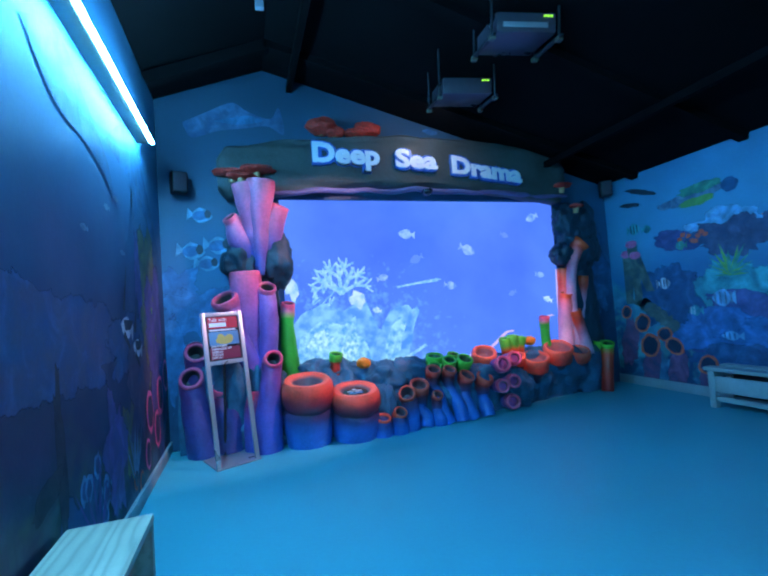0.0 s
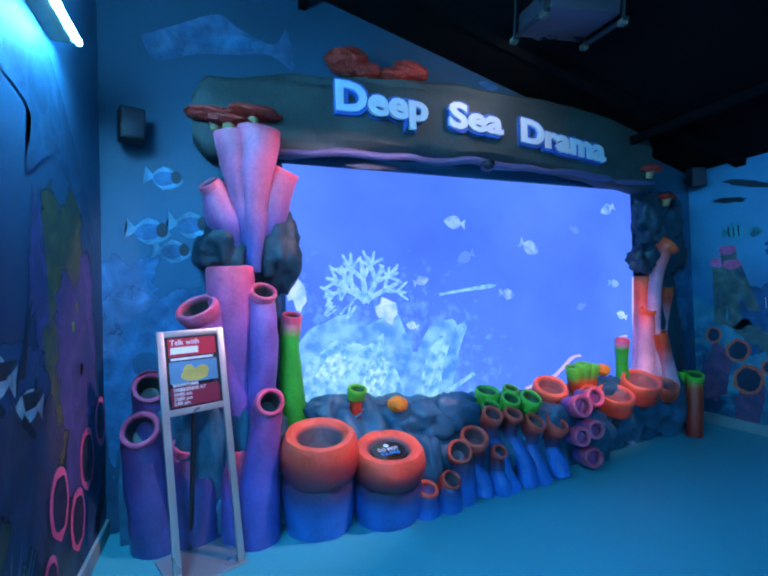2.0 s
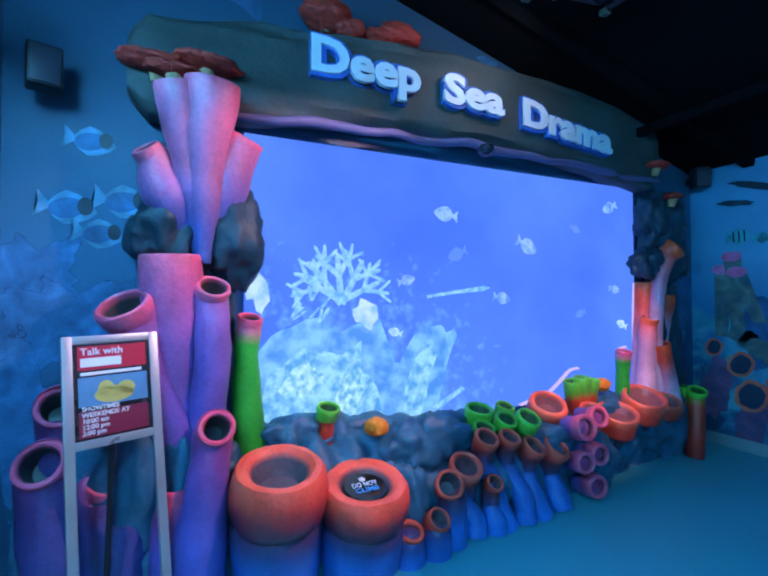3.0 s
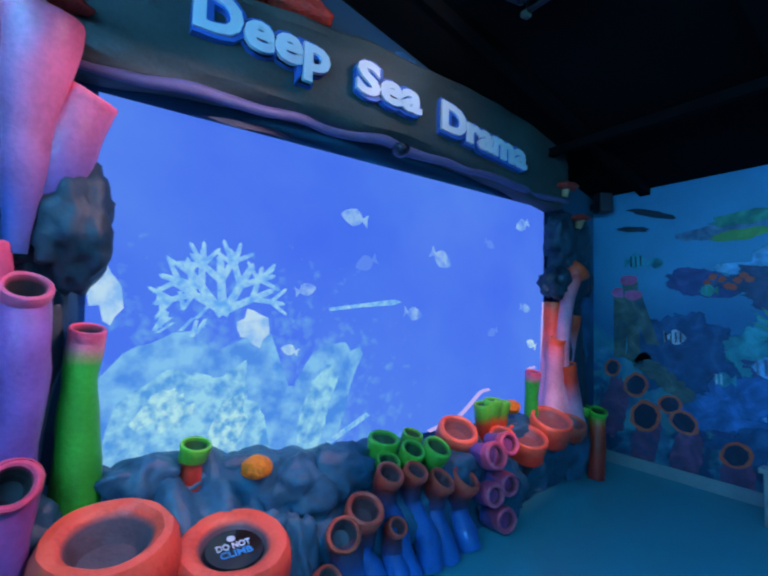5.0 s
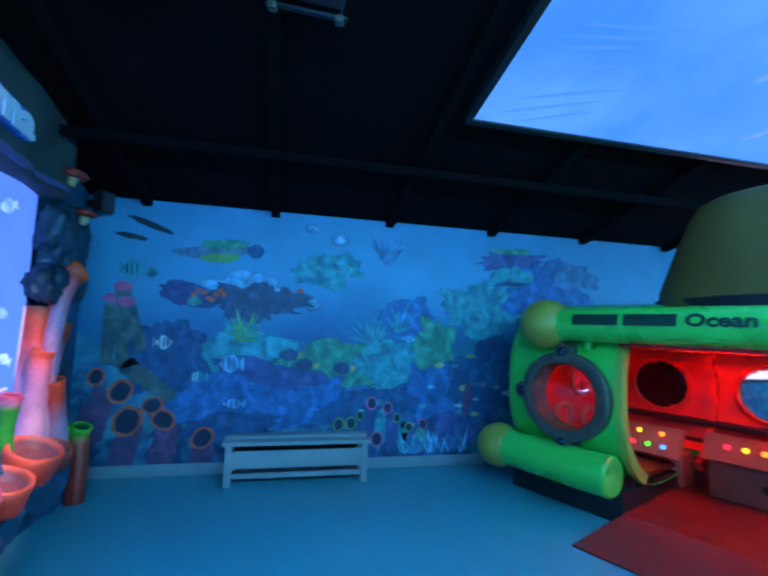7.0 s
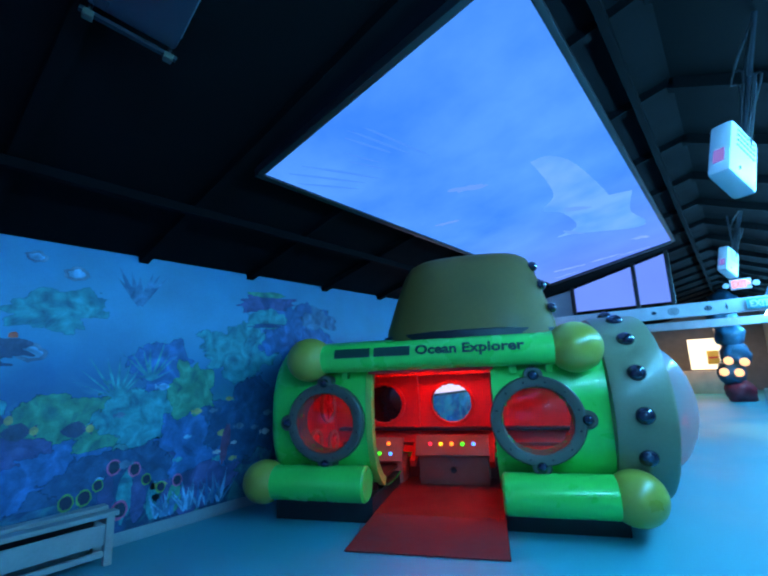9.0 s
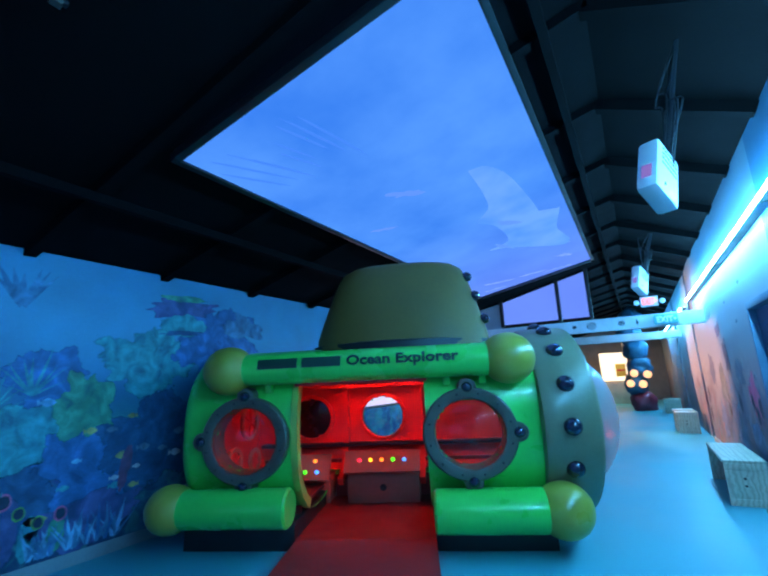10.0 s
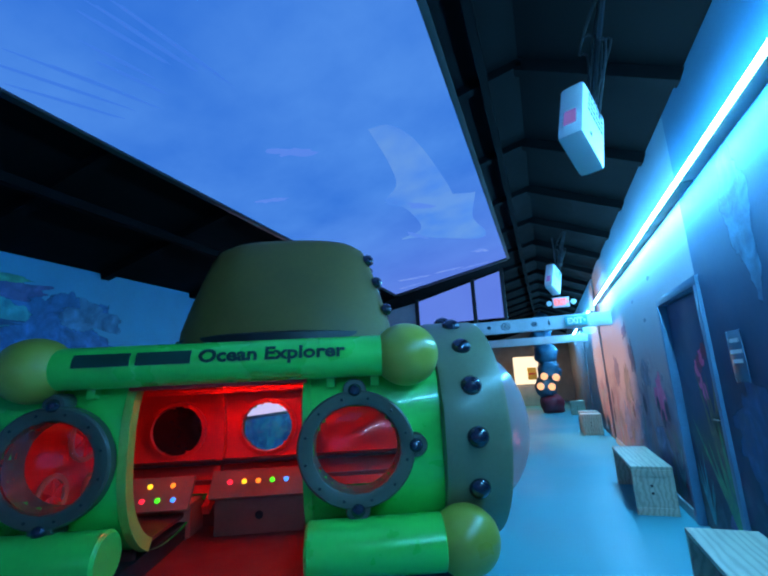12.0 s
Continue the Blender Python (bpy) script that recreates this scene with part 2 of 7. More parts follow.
def box(bm, lo, hi, bevel=0.0, m=None):
    lo, hi = Vector(lo), Vector(hi)
    made = bmesh.ops.create_cube(bm, size=1.0, matrix=Matrix.Translation((lo + hi) / 2) @ Matrix.Diagonal((*(hi - lo), 1)))["verts"]
    if bevel:
        edges = list({e for v in made for e in v.link_edges})
        out = bmesh.ops.bevel(bm, geom=edges, offset=bevel, segments=2, affect="EDGES", profile=0.6)
        made = list({v for f in out["faces"] for v in f.verts} | {v for v in made if v.is_valid})
    if m is not None:
        bmesh.ops.transform(bm, matrix=m, verts=[v for v in made if v.is_valid])
    return bm


def boxes(*items, bevel=0.0):
    bm = bmesh.new()
    for lo, hi in items:
        box(bm, lo, hi, bevel)
    return bm


def rings(bm, loops, close_first=True, close_last=True):
    """Skin of quads over loops of equal length."""
    rows = [[bm.verts.new(p) for p in loop] for loop in loops]
    for a, b in zip(rows, rows[1:]):
        for i in range(len(a)):
            bm.faces.new((a[i], a[(i + 1) % len(a)], b[(i + 1) % len(b)], b[i]))
    if close_first:
        bm.faces.new(rows[0][::-1])
    if close_last:
        bm.faces.new(rows[-1])
    return rows


def lathe(profile, seg=32, m=None, first=True, last=True):
    """Turned shape from (radius, height) pairs about z."""
    bm = bmesh.new()
    m = m or Matrix()
    rings(bm, [[m @ Vector((r * math.cos(a), r * math.sin(a), z)) for a in (2 * math.pi * i / seg for i in range(seg))] for r, z in profile], first, last)
    return bm


def along(pts, n):
    """n points evenly along a smooth curve through pts."""
    pts = [Vector(p) for p in pts]
    p = [2 * pts[0] - pts[1]] + pts + [2 * pts[-1] - pts[-2]]
    out = []
    for k in range(n):
        s = k / (n - 1) * (len(pts) - 1)
        i = min(int(s), len(pts) - 2)
        f = s - i
        a, b, c, d = p[i], p[i + 1], p[i + 2], p[i + 3]
        out.append(0.5 * (2 * b + (c - a) * f + (2 * a - 5 * b + 4 * c - d) * f * f + (3 * b - a - 3 * c + d) * f ** 3))
    return out


def frames_along(path):
    """Cross axes carried along a path without twisting."""
    out, side = [], None
    for i, p in enumerate(path):
        way = (path[min(i + 1, len(path) - 1)] - path[max(i - 1, 0)]).normalized()
        if side is None:
            side = way.cross(Vector((0, 1, 0.13))).normalized()
        side = (side - way * side.dot(way)).normalized()
        out.append((p, side, way.cross(side).normalized(), way))
    return out


def sweep(pts, radii, n=16, seg=14, flat=1.0):
    bm = bmesh.new()
    path = along(pts, n)
    loops = []
    for i, (p, a, b, w) in enumerate(frames_along(path)):
        s = i / (n - 1) * (len(radii) - 1)
        k = min(int(s), len(radii) - 2) if len(radii) > 1 else 0
        r = radii[k] + (radii[min(k + 1, len(radii) - 1)] - radii[k]) * (s - k)
        loops.append([p + (a * math.cos(t) + b * math.sin(t) * flat) * r for t in (2 * math.pi * j / seg for j in range(seg))])
    rings(bm, loops)
    return bm


def sponge(pts, radii, lip=0.72, depth=0.12, n=14, seg=22, rough=0.05, flat=1.0, seed=0.0, face=None):
    """Tube sponge: a bent tapered tube with a rounded rim and a hollow end. 'tone' runs from foot to rim to hollow."""
    bm = bmesh.new()
    tone = bm.verts.layers.float.new("tone")
    if face is not None:
        # the tube bends into the way its mouth looks
        tip, w = Vector(pts[-1]), Vector(face).normalized()
        pts = [*pts[:-1], tip - w * radii[-1] * 0.9, tip]
        radii = [*radii[:-1], radii[-2] * 0.35 + radii[-1] * 0.65, radii[-1]]
        n += 5
    path = along(pts, n)
    fr = frames_along(path)
    rows = []
    for i, (p, a, b, w) in enumerate(fr):
        s = i / (n - 1) * (len(radii) - 1)
        k = min(int(s), len(radii) - 2)
        f = s - k
        f = f * f * (3 - 2 * f)
        rows.append((p, a, b, radii[k] + (radii[k + 1] - radii[k]) * f, i / (n - 1)))
    p, a, b, w = fr[-1]
    r = radii[-1]
    if face is not None:
        # the mouth turns towards a given direction
        w2 = Vector(face).normalized()
        a = (a - w2 * a.dot(w2)).normalized()
        b = w2.cross(a)
        w = w2
    rows[-1] = (p, a, b, r, 1.0)
    t = (1 - lip) * r
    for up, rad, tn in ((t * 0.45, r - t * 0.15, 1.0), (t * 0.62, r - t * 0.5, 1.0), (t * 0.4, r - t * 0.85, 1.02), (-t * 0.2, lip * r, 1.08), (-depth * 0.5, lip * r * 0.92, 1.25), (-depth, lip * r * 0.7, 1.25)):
        rows.append((p + w * up, a, b, rad, tn))
    made = []
    for p, a, b, r, tn in rows:
        loop = []
        for j in range(seg):
            t = 2 * math.pi * j / seg
            q = p + (a * math.cos(t) + b * math.sin(t) * flat) * r
            d = noise.noise(q * 7.0 + Vector((seed, 0, 0))) * rough + noise.noise(q * 22.0) * rough * 0.3
            v = bm.verts.new(p + (q - p) * (1 + d * 2.0))
            v[tone] = tn
            loop.append(v)
        made.append(loop)
    for x, y in zip(made, made[1:]):
        for i in range(seg):
            bm.faces.new((x[i], x[(i + 1) % seg], y[(i + 1) % seg], y[i]))
    bm.faces.new(made[0][::-1])
    bm.faces.new(made[-1])
    return bm


def boulder(centre, size, seed, detail=3, lump=0.25, fold=0.0):
    bm = bmesh.new()
    bmesh.ops.create_icosphere(bm, subdivisions=detail, radius=1.0)
    for v in bm.verts:
        d = v.co.normalized()
        k = 1 + lump * noise.noise(d * 1.6 + Vector((seed, seed * 2.3, 0))) + lump * 0.5 * noise.noise(d * 4.0 + Vector((0, seed, 0))) + lump * 0.12 * noise.noise(d * 9.0 + Vector((seed, 0, 0)))
        if fold:
            k += fold * math.sin(7 * math.atan2(d.y, d.x) + 3 * noise.noise(d * 2 + Vector((seed, 0, 0))))
        v.co = Vector(centre) + Vector((d.x * size[0], d.y * size[1], d.z * size[2])) * k
    return bm


def lettering(text, height, depth, bold=0.0, shear=0.0):
    """Mesh of raised letters in the x-z plane, foot at z = 0, facing -y."""
    cu = bpy.data.curves.new("letters", "FONT")
    cu.body, cu.size, cu.extrude, cu.offset, cu.resolution_u = text, height, depth / 2, bold, 3
    ob = bpy.data.objects.new("letters", cu)
    scene.collection.objects.link(ob)
    me = bpy.data.meshes.new_from_object(ob.evaluated_get(bpy.context.evaluated_depsgraph_get()))
    bpy.data.objects.remove(ob)
    bm = bmesh.new()
    bm.from_mesh(me)
    bmesh.ops.transform(bm, matrix=Matrix.Rotation(radians(90), 4, "X"), verts=bm.verts)
    return bm


def span(bm):
    xs = [v.co.x for v in bm.verts]
    return min(xs), max(xs)


def stretch(bm, x0, x1, z0=0.0, z1=1.0):
    a, b = span(bm)
    for v in bm.verts:
        v.co.x = x0 + (v.co.x - a) / (b - a) * (x1 - x0)
    return bm


def plate(outline, depth, axis, at, sign=1):
    """A thin painted or cut shape: outline in two axes, laid at `at` along the third."""
    bm = bmesh.new()
    order = {"x": lambda u, v, d: (d, u, v), "y": lambda u, v, d: (u, d, v), "z": lambda u, v, d: (u, v, d)}[axis]
    a = [bm.verts.new(order(u, v, at)) for u, v in outline]
    b = [bm.verts.new(order(u, v, at + sign * depth)) for u, v in outline]
    bm.faces.new(a)
    bm.faces.new(b)
    for i in range(len(a)):
        j = (i + 1) % len(a)
        bm.faces.new((a[i], a[j], b[j], b[i]))
    return bm


# ---- the room ----
XL, XR, YS, YF = -1.03, 4.527, 4.62, -21.0
RIDGE_X, RIDGE_Z, EAVE_L, EAVE_R = 0.03, 3.86, 3.42, 2.70


def roof(x):
    return EAVE_L + (RIDGE_Z - EAVE_L) * (x - XL) / (RIDGE_X - XL) if x < RIDGE_X else RIDGE_Z + (EAVE_R - RIDGE_Z) * (x - RIDGE_X) / (XR - RIDGE_X)


whole("floor", boxes(((XL - 0.3, YF - 0.3, -0.12), (XR + 0.3, YS + 0.3, 0.0))), M_FLOOR, "pale sheet vinyl floor lit blue by the wall light", "floor", "structure")

# screen wall with a gable top
bm = plate([(XL - 0.2, 0), (XR + 0.2, 0), (XR + 0.2, 2.64), (RIDGE_X, RIDGE_Z + 0.02), (XL - 0.2, EAVE_L - 0.03)], 0.2, "y", YS, 1)
wall_screen = whole("wall_north", bm, M_MURAL_S, "blue painted gable wall with an open-water mural", "wall", "structure", smooth=False)
# right mural wall
wall_right = whole("wall_east", boxes(((XR, -6.6, 0), (XR + 0.2, YS, EAVE_R + 0.02))), M_MURAL_R, "wall painted with a bright coral reef mural", "wall", "structure", smooth=False)
whole("wall_east_rear", boxes(((XR + 1.5, YF, 0), (XR + 1.7, -6.6, 3.2)), ((XR + 0.2, -6.8, 0), (XR + 1.7, -6.6, 3.2))), M_MURAL_P, "pale painted wall of the side room", "wall", "structure", smooth=False)

# left wall, with the doorway cut through
D0, D1, DH = -2.62, -1.50, 2.0
wall_left = whole("wall_west", boxes(((XL - 0.2, D1, 0), (XL, YS, EAVE_L + 0.02))), M_MURAL_L, "dark blue wall with a painted deep-sea mural", "wall", "structure", smooth=False)
wall_passage = whole("wall_west_passage", boxes(((XL - 0.2, -7.6, 0), (XL, D0, EAVE_L + 0.02)), ((XL - 0.2, D0, DH), (XL, D1, EAVE_L + 0.02))), M_MURAL_P, "passage wall with a faded coral mural", "wall", "structure", smooth=False)
whole("wall_west_rear", boxes(((XL - 0.35, -8.1, 0), (XL - 0.12, -7.6, EAVE_L)), ((XL - 0.2, -11.9, 0), (XL - 0.02, -8.1, EAVE_L)), ((XL - 0.35, -12.3, 0), (XL - 0.12, -11.9, EAVE_L)), ((XL - 0.2, YF, 0), (XL - 0.02, -12.3, EAVE_L))), M_MURAL_P, "stepped passage wall washed by warm light", "wall", "structure", smooth=False)
whole("wall_south", boxes(((XL - 0.2, YF - 0.2, 0), (XR + 1.7, YF, 4.3))), paint("dim_plaster", (0.22, 0.2, 0.2), 0.7), "dim plaster end wall of the passage", "wall", "structure", smooth=False)

# ceiling: two slopes, with rafters and purlins in one mesh
bm = bmesh.new()
for a, b in (((XL - 0.2, EAVE_L - 0.04), (RIDGE_X, RIDGE_Z)), ((RIDGE_X, RIDGE_Z), (XR + 1.8, RIDGE_Z + (EAVE_R - RIDGE_Z) * (XR + 1.8 - RIDGE_X) / (XR - RIDGE_X)))):
    vs = [bm.verts.new((x, y, z)) for y in (YF - 0.2, YS + 0.2) for x, z in (a, b, (b[0], b[1] + 0.15), (a[0], a[1] + 0.15))]
    for f in ((0, 1, 2, 3), (4, 5, 6, 7), (0, 1, 5, 4), (2, 3, 7, 6), (0, 3, 7, 4), (1, 2, 6, 5)):
        bm.faces.new([vs[i] for i in f])
slope = math.atan2(EAVE_R - RIDGE_Z, XR - RIDGE_X)
for i in range(22):
    y = 4.1 - 1.25 * i
    run = (XR - RIDGE_X) / math.cos(slope)
    box(bm, (0, -0.045, -0.07), (run, 0.045, 0.0), m=Matrix.Translation((RIDGE_X, y, RIDGE_Z)) @ Matrix.Rotation(-slope, 4, "Y"))
    left = math.atan2(RIDGE_Z - EAVE_L, RIDGE_X - XL)
    box(bm, (0, -0.045, -0.10), ((RIDGE_X - XL) / math.cos(left), 0.045, 0.0), m=Matrix.Translation((XL, y, EAVE_L)) @ Matrix.Rotation(-left, 4, "Y"))
for x in (0.30, 3.4):
    box(bm, (x - 0.03, YF, roof(x) - 0.15), (x + 0.03, YS, roof(x) - 0.08))
whole("ceiling", bm, M_CEIL, "black sloping ceiling with dark rafters", "ceiling", "structure", smooth=False)

# baseboards
whole("baseboard", boxes(((XR - 0.02, -6.6, 0), (XR, YS, 0.11)), bevel=0.004), M_BASEBOARD, "pale vinyl baseboard under the reef mural", "baseboard", "structure")
whole("baseboard", boxes(((XL, D1 + 0.12, 0), (XL + 0.02, YS, 0.10)), ((XL, -7.6, 0), (XL + 0.02, D0 - 0.12, 0.10)), bevel=0.004), M_BASEBOARD, "grey vinyl baseboard along the passage wall", "baseboard", "structure")

# door in the left wall
door = thing("door_1", "closed door painted over with the coral mural", "door", kind="structure")
part("door_leaf", boxes(((XL - 0.09, D0, 0.01), (XL - 0.045, D1, DH - 0.01)), bevel=0.003), M_MURAL_L, door)
for nm, lo, hi in (("jamb", (XL - 0.2, D0 - 0.06, 0), (XL + 0.025, D0 + 0.01, DH)), ("jamb", (XL - 0.2, D1 - 0.01, 0), (XL + 0.025, D1 + 0.06, DH)), ("lintel", (XL - 0.2, D0 - 0.06, DH), (XL + 0.025, D1 + 0.06, DH + 0.07))):
    part(nm, boxes((lo, hi), bevel=0.004), paint("door_frame_blue", (0.10, 0.22, 0.34), 0.45), door)
part("door_handle", sweep([(XL - 0.04, D1 - 0.07, 1.0), (XL + 0.0, D1 - 0.07, 1.0), (XL + 0.01, D1 - 0.1, 1.0), (XL + 0.01, D1 - 0.19, 1.0)], [0.011, 0.011], 12, 8), M_FRAME, door)

# ---- LED tubes along the left wall ----


def led_run(y0, y1, z):
    ob = thing("led_light", "long glowing blue LED tube in a slim wall channel", "wall light")
    part("tube", sweep([(XL + 0.11, y0, z), (XL + 0.11, (y0 + y1) / 2, z), (XL + 0.11, y1, z)], [0.0145, 0.0145], 8, 10), M_LED, ob)
    part("channel", boxes(((XL, y1, z - 0.010), (XL + 0.092, y0, z + 0.010)), bevel=0.003), M_FRAME, ob)
    return ob


for y0, y1 in ((3.80, 1.30), (1.27, -1.1), (-1.13, -3.5), (-3.53, -6.9), (-8.2, -11.6), (-12.4, -16.0)):
    led_run(y0, y1, 2.70)

# ---- projection on the screen wall ----


def picture(name, base, bright, spot, scale, far=None):
    """Projected water: a slow wash of blue with a paler patch of coral."""
    m, nodes, links, shader = nodes_of(name)
    shader.inputs["Base Color"].default_value = (0.004, 0.004, 0.004, 1)
    shader.inputs["Roughness"].default_value = 0.9
    shader.inputs["Specular IOR Level"].default_value = 0.05
    where = nodes.new("ShaderNodeTexCoord")
    wash = nodes.new("ShaderNodeTexNoise")
    wash.inputs["Scale"].default_value, wash.inputs["Detail"].default_value, wash.inputs["Roughness"].default_value = 0.7, 7, 0.58
    links.new(where.outputs["Object"], wash.inputs["Vector"])
    r = ramp_of(nodes, [(0.3, base), (0.7, bright)])
    links.new(wash.outputs["Fac"], r.inputs[0])
    colour = r.outputs[0]
    if spot:
        (cx, cz, rx, rz), tint = spot
        split = nodes.new("ShaderNodeSeparateXYZ")
        links.new(where.outputs["Object"], split.inputs[0])
        total = None
        for socket, c, rad in (("X", cx, rx), ("Z", cz, rz)):
            d = nodes.new("ShaderNodeMath")
            d.operation = "MULTIPLY_ADD"
            d.inputs[1].default_value, d.inputs[2].default_value = 1 / rad, -c / rad
            links.new(split.outputs[socket], d.inputs[0])
            q = nodes.new("ShaderNodeMath")
            q.operation = "POWER"
            q.inputs[1].default_value = 2
            links.new(d.outputs[0], q.inputs[0])
            if total is None:
                total = q.outputs[0]
            else:
                add = nodes.new("ShaderNodeMath")
                links.new(total, add.inputs[0])
                links.new(q.outputs[0], add.inputs[1])
                total = add.outputs[0]
        tex = nodes.new("ShaderNodeTexNoise")
        tex.inputs["Scale"].default_value, tex.inputs["Detail"].default_value, tex.inputs["Distortion"].default_value = scale, 12, 0.15
        links.new(where.outputs["Object"], tex.inputs["Vector"])
        # lumps of coral: cells warped by the same noise
        cells, warp, lumps = nodes.new("ShaderNodeTexVoronoi"), nodes.new("ShaderNodeVectorMath"), nodes.new("ShaderNodeMath")
        warp.operation = "MULTIPLY_ADD"
        warp.inputs[1].default_value = (0.22, 0.22, 0.22)
        links.new(tex.outputs["Color"], warp.inputs[0])
        links.new(where.outputs["Object"], warp.inputs[2])
        cells.inputs["Scale"].default_value = 13.0
        links.new(warp.outputs[0], cells.inputs["Vector"])
        lumps.operation = "MULTIPLY_ADD"
        lumps.inputs[1].default_value = -0.42
        links.new(cells.outputs["Distance"], lumps.inputs[0])
        boost = nodes.new("ShaderNodeMath")
        boost.inputs[1].default_value = 0.14
        links.new(tex.outputs["Fac"], boost.inputs[0])
        links.new(boost.outputs[0], lumps.inputs[2])
        lift = nodes.new("ShaderNodeMath")
        lift.operation = "MULTIPLY_ADD"
        lift.inputs[1].default_value = -0.17
        links.new(total, lift.inputs[0])
        links.new(lumps.outputs[0], lift.inputs[2])
        edge = nodes.new("ShaderNodeMapRange")
        edge.inputs["From Min"].default_value, edge.inputs["From Max"].default_value = 0.24, 0.62
        links.new(lift.outputs[0], edge.inputs["Value"])
        mix = nodes.new("ShaderNodeMix")
        mix.data_type = "RGBA"
        links.new(edge.outputs[0], mix.inputs[0])
        links.new(colour, mix.inputs[6])
        mix.inputs[7].default_value = (*tint, 1)
        colour = mix.outputs[2]
    if far:
        # paler and more violet towards the far end
        split = nodes.new("ShaderNodeSeparateXYZ")
        links.new(where.outputs["Object"], split.inputs[0])
        end = nodes.new("ShaderNodeMapRange")
        end.inputs["From Min"].default_value, end.inputs["From Max"].default_value = -1.5, -6.2
        end.inputs["To Max"].default_value = 0.75
        links.new(split.outputs["Y"], end.inputs["Value"])
        mix = nodes.new("ShaderNodeMix")
        mix.data_type = "RGBA"
        links.new(end.outputs[0], mix.inputs[0])
        links.new(colour, mix.inputs[6])
        mix.inputs[7].default_value = (*far, 1)
        colour = mix.outputs[2]
    links.new(colour, shader.inputs["Emission Color"])
    shader.inputs["Emission Strength"].default_value = 1.0
    return m


SX0, SX1, SZ0, SZ1 = 0.12, 3.60, 0.58, 2.45
screen = thing("projection_screen", "wall screen with a projected blue underwater picture of coral and fish", "screen")
part("picture", boxes(((SX0, YS - 0.03, SZ0), (SX1, YS - 0.004, SZ1))), picture("reef_picture", (0.058, 0.165, 1.0), (0.10, 0.26, 1.0), ((0.80, 0.80, 0.95, 0.70), (0.16, 0.44, 0.95)), 10.0), screen, smooth=False)

# ---- overhead projection under the sloping roof ----
over = thing("overhead_screen", "large sloping ceiling screen with a projected sky-blue sea", "screen")
S = Matrix.Translation((2.71, 0, 3.07)) @ Matrix.Rotation(math.atan2(0.20, 1), 4, "Y")
W = -2.16 / math.cos(math.atan2(0.20, 1))
M_OVER = picture("sea_surface_picture", (0.035, 0.20, 0.84), (0.10, 0.335, 1.0), None, 3.0, (0.17, 0.27, 0.97))
part("picture", box(bmesh.new(), (W, -5.55, 0.0), (0, 1.42, 0.02), m=S), M_OVER, over, smooth=False)
for lo, hi in (((W - 0.05, -5.60, -0.02), (W, 1.47, 0.05)), ((0, -5.60, -0.02), (0.05, 1.47, 0.05)), ((W, 1.42, -0.02), (0, 1.48, 0.05)), ((W, -5.63, -0.03), (0, -5.55, 0.05))):
    part("edge_bar", box(bmesh.new(), lo, hi, 0.004, m=S), M_BLACK, over)
# upright panes beyond it
panes = thing("screen_panel", "upright projection panes in a black steel frame", "screen")
for x0, x1 in ((0.76, 1.26), (1.34, 2.44)):
    part("pane", plate([(x0, 2.5), (x1, 2.5), (x1, roof(x1) - 0.25), (x0, roof(x0) - 0.25)], 0.02, "y", -6.2, -1), M_OVER, panes, smooth=False)
for x in (0.72, 1.30, 2.48, 3.4):
    part("mullion", boxes(((x - 0.035, -6.24, 2.45), (x + 0.035, -6.16, roof(x) - 0.2)), bevel=0.004), M_BLACK, panes)
part("solid_panel", plate([(2.52, 2.4), (4.5, 2.4), (4.5, roof(4.5) - 0.1), (2.52, roof(2.52) - 0.25)], 0.03, "y", -6.2, -1), paint("panel_grey_blue", (0.25, 0.3, 0.36), 0.6), panes, smooth=False)

# ---- the submersible ----
SUB = Matrix.Translation((2.69, -1.03, -0.12)) @ Matrix.Rotation(math.atan2(-0.39, -0.92) + radians(0.6), 4, "Z") @ Matrix.Diagonal((1.05, 1.08, 1.0, 1.0))
# local axes: x to the bow, -y towards the room; u of the plan = x - 2.1, n of the plan = -y - 2.0
sub = thing("toy_submarine", "green fibreglass walk-in submarine with round portholes and a red cabin", "submarine", SUB)


def U(u):
    return u + 2.1


def hull_point(u, ang, r):
    """Superellipse section about the axis y = -0.05, z = 1.13."""
    c, s = math.cos(ang), math.sin(ang)
    e = 2 / 2.5
    return Vector((U(u), -0.05 - math.copysign(abs(c) ** e, c) * r, 1.13 + math.copysign(abs(s) ** e, s) * r))


PORTS = ((-3.09, 1.08), (-1.16, 1.085))
DOOR_U0, DOOR_U1, DOOR_Z = -2.66, -1.49, 1.56
BACK_PORTS = ((-2.08, 1.12), (-2.97, 1.12))


